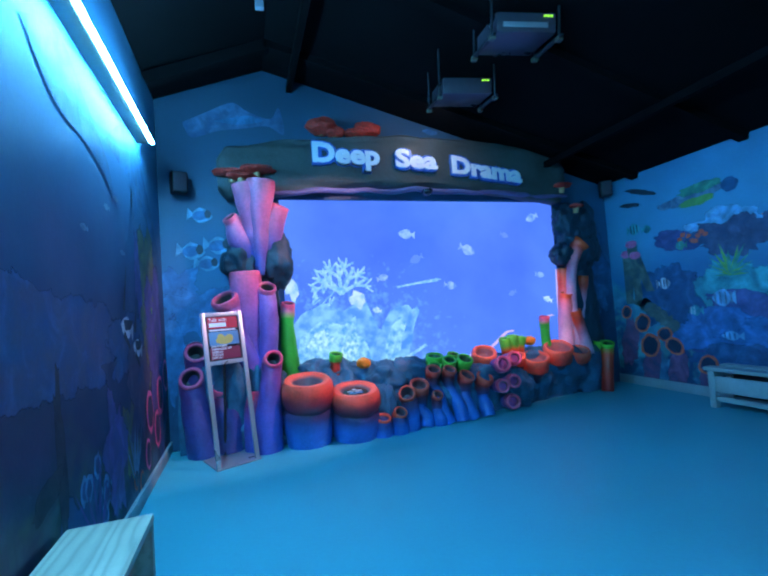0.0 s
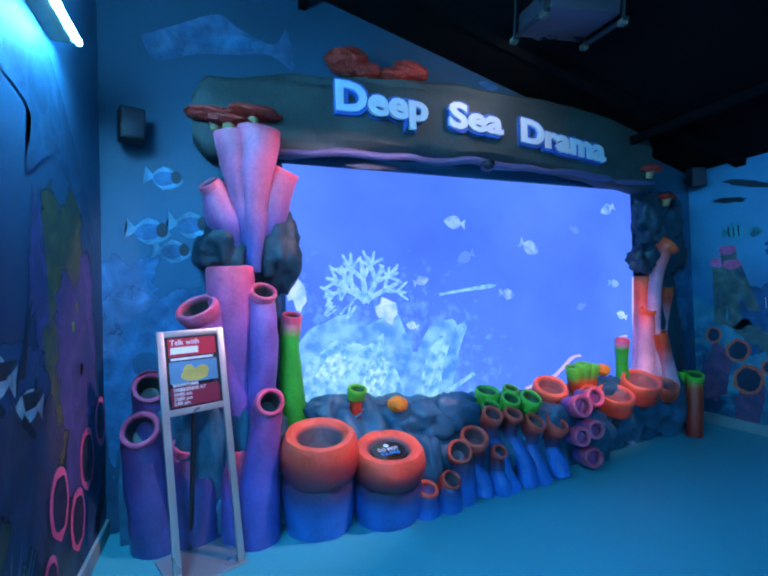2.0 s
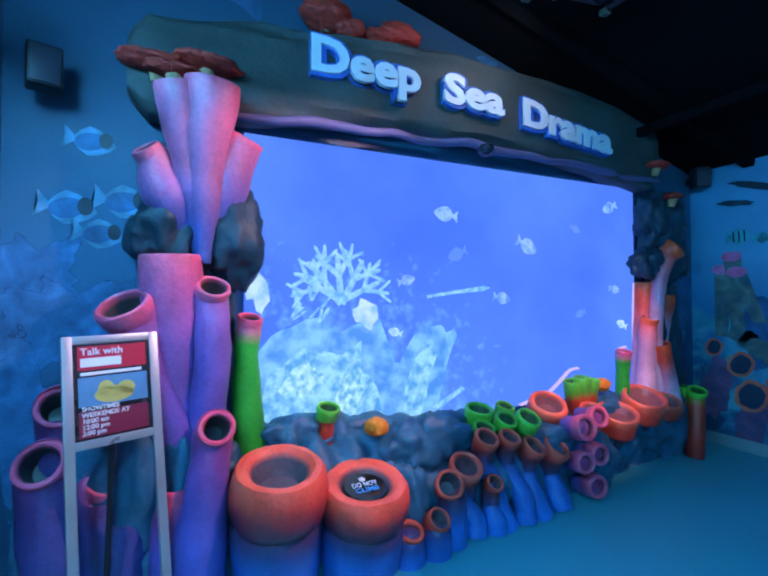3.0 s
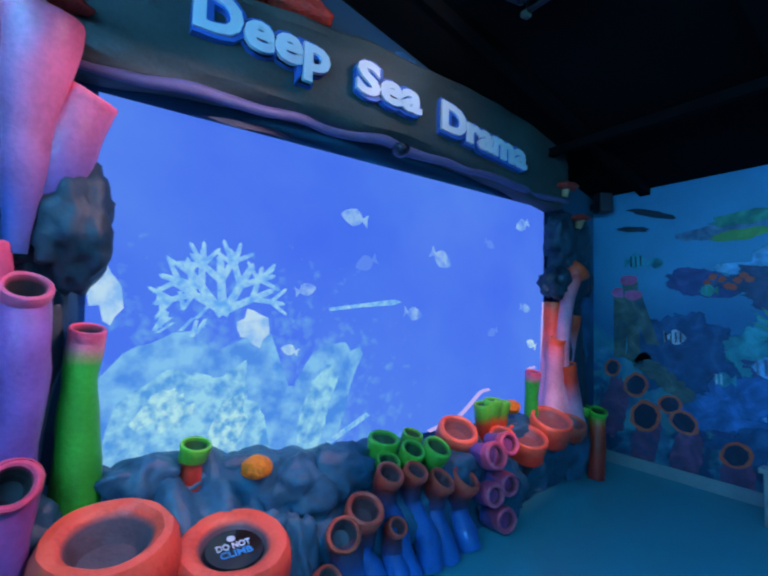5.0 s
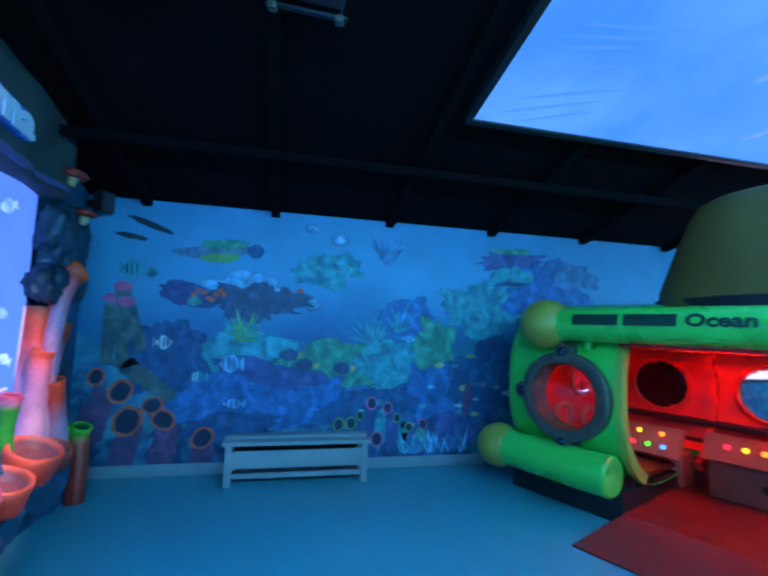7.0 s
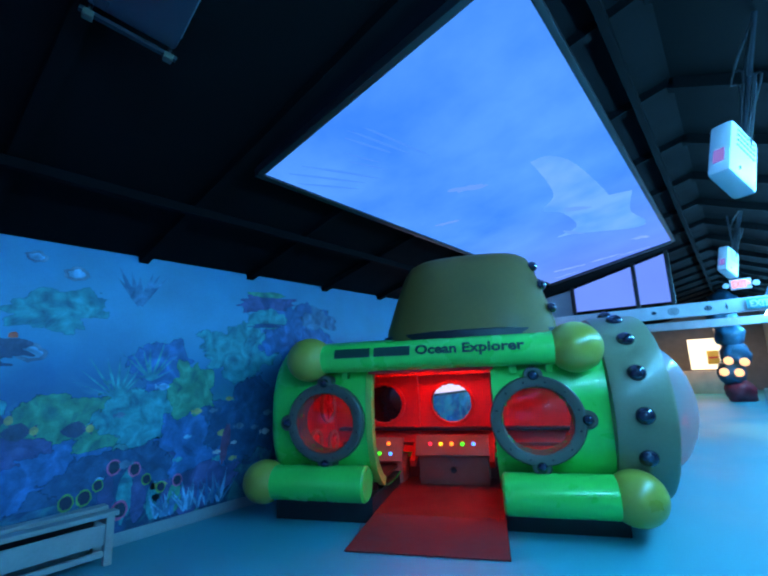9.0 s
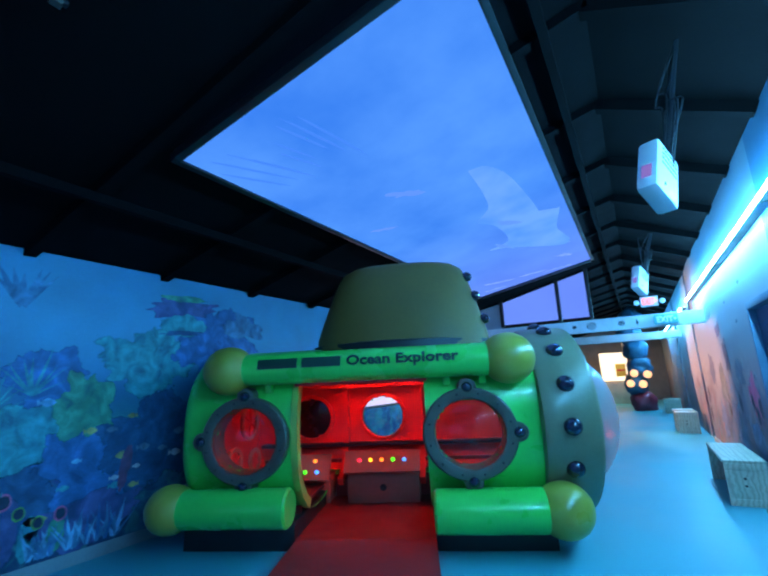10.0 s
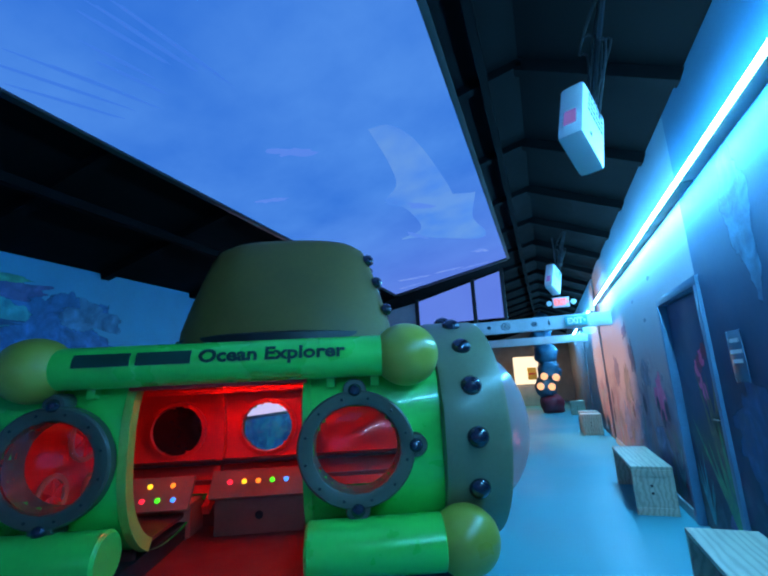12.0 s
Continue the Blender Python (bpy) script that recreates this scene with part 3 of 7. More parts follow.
def hull(r, u_list, lining):
    bm = bmesh.new()
    seg = 120
    grid = [[bm.verts.new(hull_point(u, 2 * math.pi * j / seg, r)) for j in range(seg)] for u in u_list]
    for i in range(len(u_list) - 1):
        for j in range(seg):
            k = (j + 1) % seg
            mid = (grid[i][j].co + grid[i + 1][k].co) / 2
            u, z, front = mid.x - 2.1, mid.z, mid.y < -0.05
            if front and DOOR_U0 < u < DOOR_U1 and z < DOOR_Z:
                continue
            if front and any((u - pu) ** 2 + (z - pz) ** 2 < 0.295 ** 2 for pu, pz in PORTS):
                continue
            if z < 0.56 and DOOR_U0 < u < DOOR_U1 and mid.y < 0.5:
                continue
            if lining and z < 0.56 and -3.2 < u and mid.y < 0.5:
                continue
            if not front and any((u - pu) ** 2 + (z - pz) ** 2 < 0.25 ** 2 for pu, pz in BACK_PORTS):
                continue
            bm.faces.new((grid[i][j], grid[i][k], grid[i + 1][k], grid[i + 1][j]))
    return bm, grid


us = sorted({round(-3.64 + 0.04 * i, 3) for i in range(77)} | {DOOR_U0, DOOR_U1, -0.56})
us = [u for u in us if u <= -0.559 or abs(u + 0.56) < 1e-6]
bm, grid = hull(0.80, us, False)
# bulged stern cap
prev = grid[0]
for k in range(1, 7):
    a = k / 6 * math.pi / 2
    loop = [bm.verts.new(Vector((U(-3.64) - 0.17 * math.sin(a), -0.05, 1.13)) + Vector((0, v.co.y + 0.05, v.co.z - 1.13)) * max(math.cos(a) ** 0.55, 0.02)) for v in grid[0]]
    for j in range(len(loop)):
        n = (j + 1) % len(loop)
        bm.faces.new((prev[j], prev[n], loop[n], loop[j]))
    prev = loop
bm.faces.new(prev)
part("hull", bm, M_GREEN, sub)
bm, grid = hull(0.755, us, True)
bm.faces.new(grid[0])
part("cabin_lining", bm, M_RED, sub, "bright red cabin lining")

# door jambs follow the section
for u, du in ((DOOR_U0, 0.03), (DOOR_U1, -0.03)):
    bm = bmesh.new()
    loops = []
    for k in range(22):
        a = radians(-62 + 96 * k / 21)
        p, q = hull_point(u, a, 0.815), hull_point(u, a, 0.73)
        loops.append([p + Vector((du * 0.9, 0, 0)), p - Vector((du, 0, 0)), q - Vector((du, 0, 0)), q + Vector((du * 0.9, 0, 0))])
    rings(bm, loops)
    part("door_jamb", bm, M_DOORJAMB if du > 0 else M_GREEN, sub)
part("door_head", boxes(((U(DOOR_U0), -0.86, DOOR_Z - 0.02), (U(DOOR_U1), -0.60, DOOR_Z + 0.05)), bevel=0.01), M_RED, sub)

# cabin floor, ramp mat
part("cabin_floor", boxes(((U(-2.675), -0.80, 0.122), (U(-1.495), 0.60, 0.22))), M_REDFLOOR, sub, "dark red cabin floor")
part("cabin_backboard", boxes(((U(-3.5), 0.56, 0.08), (U(-0.62), 0.60, 0.64)), ((U(-3.5), -0.56, 0.34), (U(-2.70), -0.53, 0.42))), M_REDFLOOR, sub)
part("bench_board", boxes(((U(-3.5), -0.55, 0.40), (U(-2.70), 0.55, 0.43))), M_REDFLOOR, sub)
part("bench_board", boxes(((U(-1.47), -0.55, 0.40), (U(-0.62), 0.55, 0.43))), M_REDFLOOR, sub)

# ring with rivets at the bow
bm = bmesh.new()
prof = [(0.80, -0.58), (0.885, -0.57), (0.90, -0.54), (0.90, -0.16), (0.885, -0.13), (0.80, -0.12), (0.66, -0.12), (0.64, -0.14), (0.64, -0.5)]
rings(bm, [[Vector((U(u), -0.05 - r * math.cos(a), 1.13 + r * math.sin(a))) for a in (2 * math.pi * i / 72 for i in range(72))] for r, u in prof], False, False)
ring = part("bow_ring", bm, M_RING, sub, "grey-olive band studded with dark domed rivets")
for k in range(16):
    a = radians(-72 + 22.5 * k + 3.8)
    out = Vector((0, -math.cos(a), math.sin(a)))
    base = Vector((U(-0.36), -0.05, 1.13)) + out * 0.897
    m = Matrix.Translation(base) @ out.to_track_quat("Z", "Y").to_matrix().to_4x4()
    part("rivet", lathe([(0.072, 0.0), (0.074, 0.012), (0.066, 0.032), (0.045, 0.052), (0.02, 0.063), (0.004, 0.066)], 18, m), M_RIVET, ring)
# bow dome
bm = bmesh.new()
loops = []
for k in range(15):
    a = k / 14 * math.pi / 2
    r, u = 0.645 * math.cos(a) + 0.004, -0.15 + 0.42 * math.sin(a)
    loops.append([Vector((U(u), -0.05 - r * math.cos(t), 1.11 + r * math.sin(t))) for t in (2 * math.pi * i / 48 for i in range(48))])
rings(bm, loops, False, True)
dome = part("bow_dome", bm, M_DOME, sub, "clear acrylic bow dome")
dome.visible_shadow = False

# conning tower
bm = bmesh.new()
loops = []
for k, (z, f) in enumerate([(1.86, 1.0), (2.02, 0.985), (2.26, 0.91), (2.49, 0.83), (2.66, 0.765), (2.75, 0.71), (2.80, 0.62), (2.82, 0.44), (2.825, 0.1)]):
    loops.append([Vector((U(-1.74) + 0.12 * (1 - f) + 0.92 * f * math.copysign(abs(math.cos(a)) ** 0.8, math.cos(a)), 0.0 + 0.58 * f * math.copysign(abs(math.sin(a)) ** 0.8, math.sin(a)), z)) for a in (2 * math.pi * i / 56 for i in range(56))])
rings(bm, loops)
tower = part("tower", bm, M_TOWER, sub, "dull olive tapered conning tower")
bm = bmesh.new()
rings(bm, [[Vector((U(-1.74) + r * 0.94 * math.cos(a), r * 0.6 * math.sin(a), z)) for a in (2 * math.pi * i / 56 for i in range(56))] for z, r in ((1.84, 1.0), (1.845, 1.03), (1.945, 1.03), (1.955, 1.0))])
part("gasket", bm, M_BLACK, tower)
for z, f in ((2.16, 0.95), (2.42, 0.86), (2.64, 0.78)):
    for a in (-24, 24):
        c = Vector((U(-1.66) + 0.90 * f * math.cos(radians(a)), 0.58 * f * math.sin(radians(a)), z))
        m = Matrix.Translation(c) @ Vector((math.cos(radians(a)), math.sin(radians(a)) * 1.3, 0.3)).to_track_quat("Z", "Y").to_matrix().to_4x4()
        part("rivet", lathe([(0.055, -0.01), (0.055, 0.02), (0.035, 0.045), (0.004, 0.055)], 14, m), M_RIVET, tower)


# rails: tubes with ball ends
def rail(name, u0, u1, z, r, ball_r, balls, y=-0.885):
    ax = Matrix.Translation((U(u0), y, z)) @ Matrix.Rotation(radians(90), 4, "Y")
    L = u1 - u0
    ob = part(name, lathe([(r - 0.02, 0), (r, 0.02), (r, L - 0.02), (r - 0.02, L)], 40, ax), M_GREEN, sub)
    for u in balls:
        bm = bmesh.new()
        bmesh.ops.create_uvsphere(bm, u_segments=36, v_segments=22, radius=ball_r, matrix=Matrix.Translation((U(u), y, z)) @ Matrix.Rotation(radians(90), 4, "Y"))
        part("ball_end", bm, M_OLIVE, ob, "olive ball end")
    return ob


top_rail = rail("top_rail", -3.15, -0.9, 1.71, 0.145, 0.225, (-3.25, -0.80))
rail("low_rail", -3.62, -2.68, 0.51, 0.165, 0.21, (-3.73,), -0.90)
rail("low_rail", -1.49, -0.62, 0.47, 0.175, 0.22, (-0.49,), -0.90)
# brackets of the top rail
for u in (-2.9, -1.32, -1.02):
    part("rail_bracket", boxes(((U(u) - 0.03, -0.86, 1.50), (U(u) + 0.03, -0.60, 1.72)), bevel=0.008), M_GREEN, sub)


def on_rail(bm, z, r, y):
    for v in bm.verts:
        a = v.co.z / r
        d = r - v.co.y
        v.co = Vector((v.co.x, y - d * math.cos(a), z + d * math.sin(a)))
    return bm


def raised(text, u0, u1, height):
    bm = lettering(text, height, 0.008, 0.004)
    bmesh.ops.triangulate(bm, faces=bm.faces)
    stretch(bm, U(u0), U(u1))
    return on_rail(bm, 1.71, 0.150, -0.885)


part("lettering", raised("Ocean", -2.15, -1.78, 0.125), M_LETTER_G, top_rail, "dark green raised lettering")
part("lettering", raised("Explorer", -1.73, -1.21, 0.125), M_LETTER_G, top_rail, "dark green raised lettering")
for u0, u1 in ((-2.93, -2.58), (-2.54, -2.20)):
    bm = boxes(((U(u0), -0.004, -0.005), (U(u1), 0.004, 0.085)))
    bmesh.ops.subdivide_edges(bm, edges=bm.edges, cuts=4, use_grid_fill=True)
    part("lettering_bar", on_rail(bm, 1.71, 0.150, -0.885), M_LETTER_G, top_rail)

# portholes
for pu, pz in PORTS:
    m = Matrix.Translation((U(pu), -0.86, pz)) @ Matrix.Rotation(radians(90), 4, "X") @ Matrix.Diagonal((1.1, 1.1, 1, 1))
    port = part("porthole_frame", lathe([(0.265, -0.15), (0.33, -0.15), (0.352, 0.0), (0.352, 0.055), (0.34, 0.068), (0.275, 0.07), (0.262, 0.06), (0.258, -0.15), (0.265, -0.15)], 64, m, False, False), M_FRAME, sub)
    # no lug on the side of the doorway
    for a in (0, 180, 270 if pu < -2 else 90):
        c = Vector((U(pu) + 0.39 * math.sin(radians(a)), -0.86, pz + 0.39 * math.cos(radians(a))))
        mb = Matrix.Translation(c) @ Matrix.Rotation(radians(90), 4, "X")
        part("lug", lathe([(0.075, -0.12), (0.08, 0.0), (0.08, 0.045), (0.07, 0.058), (0.0, 0.058)][:4], 24, mb), M_FRAME, port)
        part("bolt", lathe([(0.045, 0.05), (0.045, 0.068), (0.03, 0.085), (0.006, 0.09)], 18, mb), M_RIVET, port)
    for k in range(12):
        a = radians(15 + 30 * k)
        mb = Matrix.Translation((U(pu) + 0.338 * math.sin(a), -0.86, pz + 0.338 * math.cos(a))) @ Matrix.Rotation(radians(90), 4, "X")
        part("screw", lathe([(0.010, 0.06), (0.010, 0.073), (0.004, 0.076)], 8, mb), M_BLACK, port)
    bm = bmesh.new()
    rings(bm, [[m @ Vector((0.262 * math.cos(k) * math.cos(t), 0.262 * math.cos(k) * math.sin(t), 0.03 + 0.15 * math.sin(k))) for t in (2 * math.pi * i / 40 for i in range(40))] for k in (j / 10 * 1.55 for j in range(11))], False, True)
    g = part("bubble_window", bm, M_GLASS, port, "domed clear acrylic window")
    g.visible_shadow = False
# rear windows; the one nearer the stern has an opaque black pane
for pu, pz in BACK_PORTS:
    m = Matrix.Translation((U(pu), 0.70, pz)) @ Matrix.Rotation(radians(90), 4, "X")
    win = part("rear_window_rim", lathe([(0.25, -0.06), (0.29, -0.03), (0.29, 0.03), (0.25, 0.04), (0.245, 0.0)], 40, m, False, False), M_RED, sub)
    g = part("rear_pane", lathe([(0.25, -0.005), (0.25, 0.005)], 40, m), M_GLASS if pu > min(q for q, z in BACK_PORTS) else paint("black_pane", (0.012, 0.012, 0.016), 0.12, bump=0), win)
    g.visible_shadow = False
# ribs of the cabin
for u in (-2.52, -1.62):
    bm = bmesh.new()
    loops = []
    for k in range(26):
        a = radians(128 + 122 * k / 25)
        p, q = hull_point(u, a, 0.76), hull_point(u, a, 0.68)
        loops.append([p + Vector((0.03, 0, 0)), p - Vector((0.03, 0, 0)), q - Vector((0.03, 0, 0)), q + Vector((0.03, 0, 0))])
    rings(bm, loops)
    part("cabin_rib", bm, M_RED, sub)
for z in (1.50, 0.80):
    part("cabin_rail", boxes(((U(-3.55), 0.55, z - 0.02), (U(-0.65), 0.70, z + 0.02)), bevel=0.005), M_RED if z > 1 else M_BLACK, sub)
# red strip light of the cabin
part("cabin_strip_light", boxes(((U(-2.6), -0.50, 1.70), (U(-1.5), -0.47, 1.72))), glow("red_strip", (1.0, 0.03, 0.02), 6.0), sub)

LIGHT_COLOURS = {"red": (1.0, 0.02, 0.05), "yellow": (1.0, 0.55, 0.02), "orange": (1.0, 0.22, 0.02), "green": (0.05, 0.9, 0.02), "blue": (0.05, 0.25, 1.0)}
M_BUTTON = {k: glow(k + "_button", c, 2.2) for k, c in LIGHT_COLOURS.items()}


def console(u0, u1, z0, z1, rows, hole):
    y0 = 0.15
    ob = part("console", boxes(((U(u0), y0 + 0.10, 0.22), (U(u1), 0.62, z0 + 0.02)), bevel=0.008), paint("console_brown", (0.30, 0.10, 0.07), 0.5), sub, "brown control console with lit buttons")
    tilt = Matrix.Translation((U((u0 + u1) / 2), y0 + 0.06, (z0 + z1) / 2)) @ Matrix.Rotation(radians(-32), 4, "X")
    w, h = (u1 - u0) / 2, (z1 - z0) / 2 / math.cos(radians(32))
    part("control_board", box(bmesh.new(), (-w - 0.02, -0.015, -h), (w + 0.02, 0.02, h), 0.006, m=tilt), M_CONSOLE, ob)
    for zz, names in rows:
        for i, c in enumerate(names):
            x = w * 0.78 * (2 * (i + 0.5) / len(names) - 1)
            mb = tilt @ Matrix.Translation((x, -0.015, zz * h)) @ Matrix.Rotation(radians(90), 4, "X")
            part("button", lathe([(0.022, 0), (0.022, 0.008), (0.016, 0.02), (0.004, 0.024)], 14, mb), M_BUTTON[c], ob, c + " lit button")
    mb = Matrix.Translation((U((u0 + u1) / 2), y0 + 0.10, hole)) @ Matrix.Rotation(radians(90), 4, "X")
    part("cable_hole", lathe([(0.03, 0.001), (0.036, 0.004), (0.03, 0.008), (0.022, 0.004)], 18, mb), M_BLACK, ob)


console(-2.44, -1.66, 0.56, 0.77, ((0.1, ("red", "yellow", "orange", "green", "blue")),), 0.38)
console(-3.14, -2.64, 0.49, 0.74, ((0.45, ("yellow", "orange")), (-0.4, ("red", "green", "blue"))), 0.40)
# ornament on the stern bulkhead
for y, z, r in ((0.15, 1.15, 0.2), (-0.2, 0.75, 0.16), (0.3, 0.7, 0.13)):
    m = Matrix.Translation((U(-3.56), y, z)) @ Matrix.Rotation(radians(90), 4, "Y")
    part("hand_wheel", lathe([(r - 0.035, 0.03), (r, 0.02), (r + 0.01, 0.04), (r, 0.06), (r - 0.035, 0.05), (r - 0.035, 0.03)], 28, m, False, False), paint("wheel_rust", (0.45, 0.2, 0.12), 0.5), sub)
    for k in range(3):
        a = radians(60 * k)
        part("wheel_spoke", sweep([m @ Vector((r * math.cos(a), r * math.sin(a), 0.04)), m @ Vector((0, 0, 0.045)), m @ Vector((-r * math.cos(a), -r * math.sin(a), 0.04))], [0.012, 0.012], 5, 8), M_RED, sub)

# plinths and ramp mat
for u0, u1 in ((-3.68, -2.68), (-1.49, -0.53)):
    part("plinth", boxes(((U(u0), -0.78, 0.12), (U(u1), 0.55, 0.36)), bevel=0.01), M_BLACK, sub)
bm = bmesh.new()
loop = [bm.verts.new(SUB @ Vector(p)) for p in ((U(-2.72), -1.40, 0.124), (U(-1.46), -1.36, 0.124), (U(-1.49), -0.805, 0.212), (U(-2.66), -0.805, 0.212), (U(-2.72), -1.40, 0.136), (U(-1.46), -1.36, 0.136), (U(-1.49), -0.805, 0.226), (U(-2.66), -0.805, 0.226))]
for f in ((0, 1, 2, 3), (4, 5, 6, 7), (0, 1, 5, 4), (1, 2, 6, 5), (2, 3, 7, 6), (3, 0, 4, 7)):
    bm.faces.new([loop[i] for i in f])
whole("ramp_mat", bm, paint("dark_red_mat", (0.20, 0.022, 0.022), 0.7, bump=0.4, scale=8), "dark red ramp mat before the submarine doorway", "mat", smooth=False)

# ---- sculpted reef round the screen ----
BLUE, NAVY, VIOLET, PINK = (0.02, 0.10, 0.42), (0.03, 0.035, 0.12), (0.20, 0.11, 0.46), (0.85, 0.09, 0.20)
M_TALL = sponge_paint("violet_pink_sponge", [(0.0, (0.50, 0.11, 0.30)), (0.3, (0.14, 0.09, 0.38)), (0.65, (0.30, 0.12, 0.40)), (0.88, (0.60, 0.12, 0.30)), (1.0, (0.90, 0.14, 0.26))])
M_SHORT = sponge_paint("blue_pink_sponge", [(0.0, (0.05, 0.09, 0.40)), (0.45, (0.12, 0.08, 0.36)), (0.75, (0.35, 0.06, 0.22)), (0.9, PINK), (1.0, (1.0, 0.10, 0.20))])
# darker copy of the paint above: the left pair's shade is in its colour
M_SHORT_SHADED = sponge_paint("shaded_blue_pink_sponge", [(0.0, (0.03, 0.06, 0.24)), (0.45, (0.06, 0.05, 0.20)), (0.75, (0.20, 0.05, 0.16)), (0.9, (0.60, 0.07, 0.18)), (1.0, (0.95, 0.12, 0.24))])
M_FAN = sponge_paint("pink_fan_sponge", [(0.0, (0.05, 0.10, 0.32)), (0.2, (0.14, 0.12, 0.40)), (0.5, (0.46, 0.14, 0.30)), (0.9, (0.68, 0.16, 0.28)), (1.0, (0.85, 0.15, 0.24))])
# darkest at the neck, between the blue body and the red rim
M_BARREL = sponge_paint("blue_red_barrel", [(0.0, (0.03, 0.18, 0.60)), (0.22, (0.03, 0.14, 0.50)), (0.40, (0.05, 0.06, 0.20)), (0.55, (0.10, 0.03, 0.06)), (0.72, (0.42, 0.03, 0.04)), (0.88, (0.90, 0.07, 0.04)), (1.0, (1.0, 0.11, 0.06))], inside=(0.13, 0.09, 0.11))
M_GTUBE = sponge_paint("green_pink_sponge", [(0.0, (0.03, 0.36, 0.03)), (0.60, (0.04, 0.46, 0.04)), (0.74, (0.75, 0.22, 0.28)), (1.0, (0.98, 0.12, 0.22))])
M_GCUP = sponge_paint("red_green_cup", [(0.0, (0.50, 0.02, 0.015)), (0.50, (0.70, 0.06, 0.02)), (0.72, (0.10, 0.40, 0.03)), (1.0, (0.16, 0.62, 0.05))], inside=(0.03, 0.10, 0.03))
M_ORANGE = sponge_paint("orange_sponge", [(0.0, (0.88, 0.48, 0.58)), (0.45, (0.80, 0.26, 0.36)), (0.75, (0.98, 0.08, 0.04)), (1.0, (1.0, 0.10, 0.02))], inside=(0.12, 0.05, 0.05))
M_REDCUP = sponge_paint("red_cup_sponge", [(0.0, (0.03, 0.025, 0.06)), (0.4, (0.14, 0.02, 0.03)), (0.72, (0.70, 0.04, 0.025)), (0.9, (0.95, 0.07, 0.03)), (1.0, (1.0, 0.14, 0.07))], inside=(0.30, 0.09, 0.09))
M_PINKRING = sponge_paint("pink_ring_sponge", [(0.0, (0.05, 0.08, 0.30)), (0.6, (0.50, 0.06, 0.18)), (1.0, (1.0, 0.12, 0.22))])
M_ROCK = paint("slate_blue_reef_rock", (0.025, 0.115, 0.20), 0.5, scale=5.0, grain=6, bump=0.8, spread=0.5, coat=0.15)
M_DARKROCK = paint("dark_reef_rock", (0.014, 0.045, 0.07), 0.5, scale=5.0, grain=6, bump=0.8, spread=0.5, coat=0.1)
M_YELLOW = paint("yellow_brain_coral", (0.95, 0.24, 0.01), 0.5, scale=40.0, grain=3, bump=1.0, spread=0.35)
M_TABLE = paint("red_table_coral", (0.55, 0.035, 0.02), 0.6, scale=30.0, grain=3, bump=0.9, spread=0.4)


def front(x):
    """The foot of the reef along the wall."""
    return 4.24 - 0.06 * math.sin(math.pi * min(max((x - 0.2) / 2.6, 0), 1)) + 0.20 * min(max((x - 2.6) / 1.4, 0), 1) + 0.16 * min(max((-0.2 - x) / 0.6, 0), 1)


# rock bed: a folded skin from the floor up and back to the wall
bed = thing("reef_bed", "moulded blue-grey reef rock base below the screen", "reef", Matrix.Translation((1.7, 4.4, 0)))
bm = bmesh.new()
nx, ns = 190, 34
grid = []
for i in range(nx):
    x = -0.92 + 5.05 * i / (nx - 1)
    yf = front(x)
    top = 0.71 - 0.055 * x + 0.04 * math.sin(x * 2.1) if x > 0.15 else 0.60
    row = []
    for k in range(ns):
        s = k / (ns - 1)
        if s < 0.55:
            f = s / 0.55
            y, z = yf + 0.03 + 0.05 * math.sin(f * math.pi) * -1 + 0.10 * f ** 3, top * 0.80 * f
        else:
            f = (s - 0.55) / 0.45
            y, z = yf + 0.13 + (4.66 - yf - 0.13) * f, top * (0.80 + 0.22 * math.sin(f * math.pi / 2))
        p = Vector((x, y, z))
        fold = 0.06 * math.sin(x * 27 + 2.2 * noise.noise(p * 2.2) + z * 2.0) * (0.4 + 0.6 * noise.noise(Vector((x * 0.8, 3, 0))))
        d = 0.09 * noise.noise(p * 3.1) + 0.05 * noise.noise(p * 7.3) + 0.015 * noise.noise(p * 19) + fold
        keep = 0.25 if k == 0 else 1
        row.append(bm.verts.new((x, y - d * keep * (1 if s < 0.7 else 0.6), max(z + d * (0.2 if s < 0.55 else 0.75) * keep, 0.0) if k else 0.0)))
    grid.append(row)
for i in range(nx - 1):
    for k in range(ns - 1):
        bm.faces.new((grid[i][k], grid[i + 1][k], grid[i + 1][k + 1], grid[i][k + 1]))
wpart("rock_skin", bm, M_ROCK, bed)
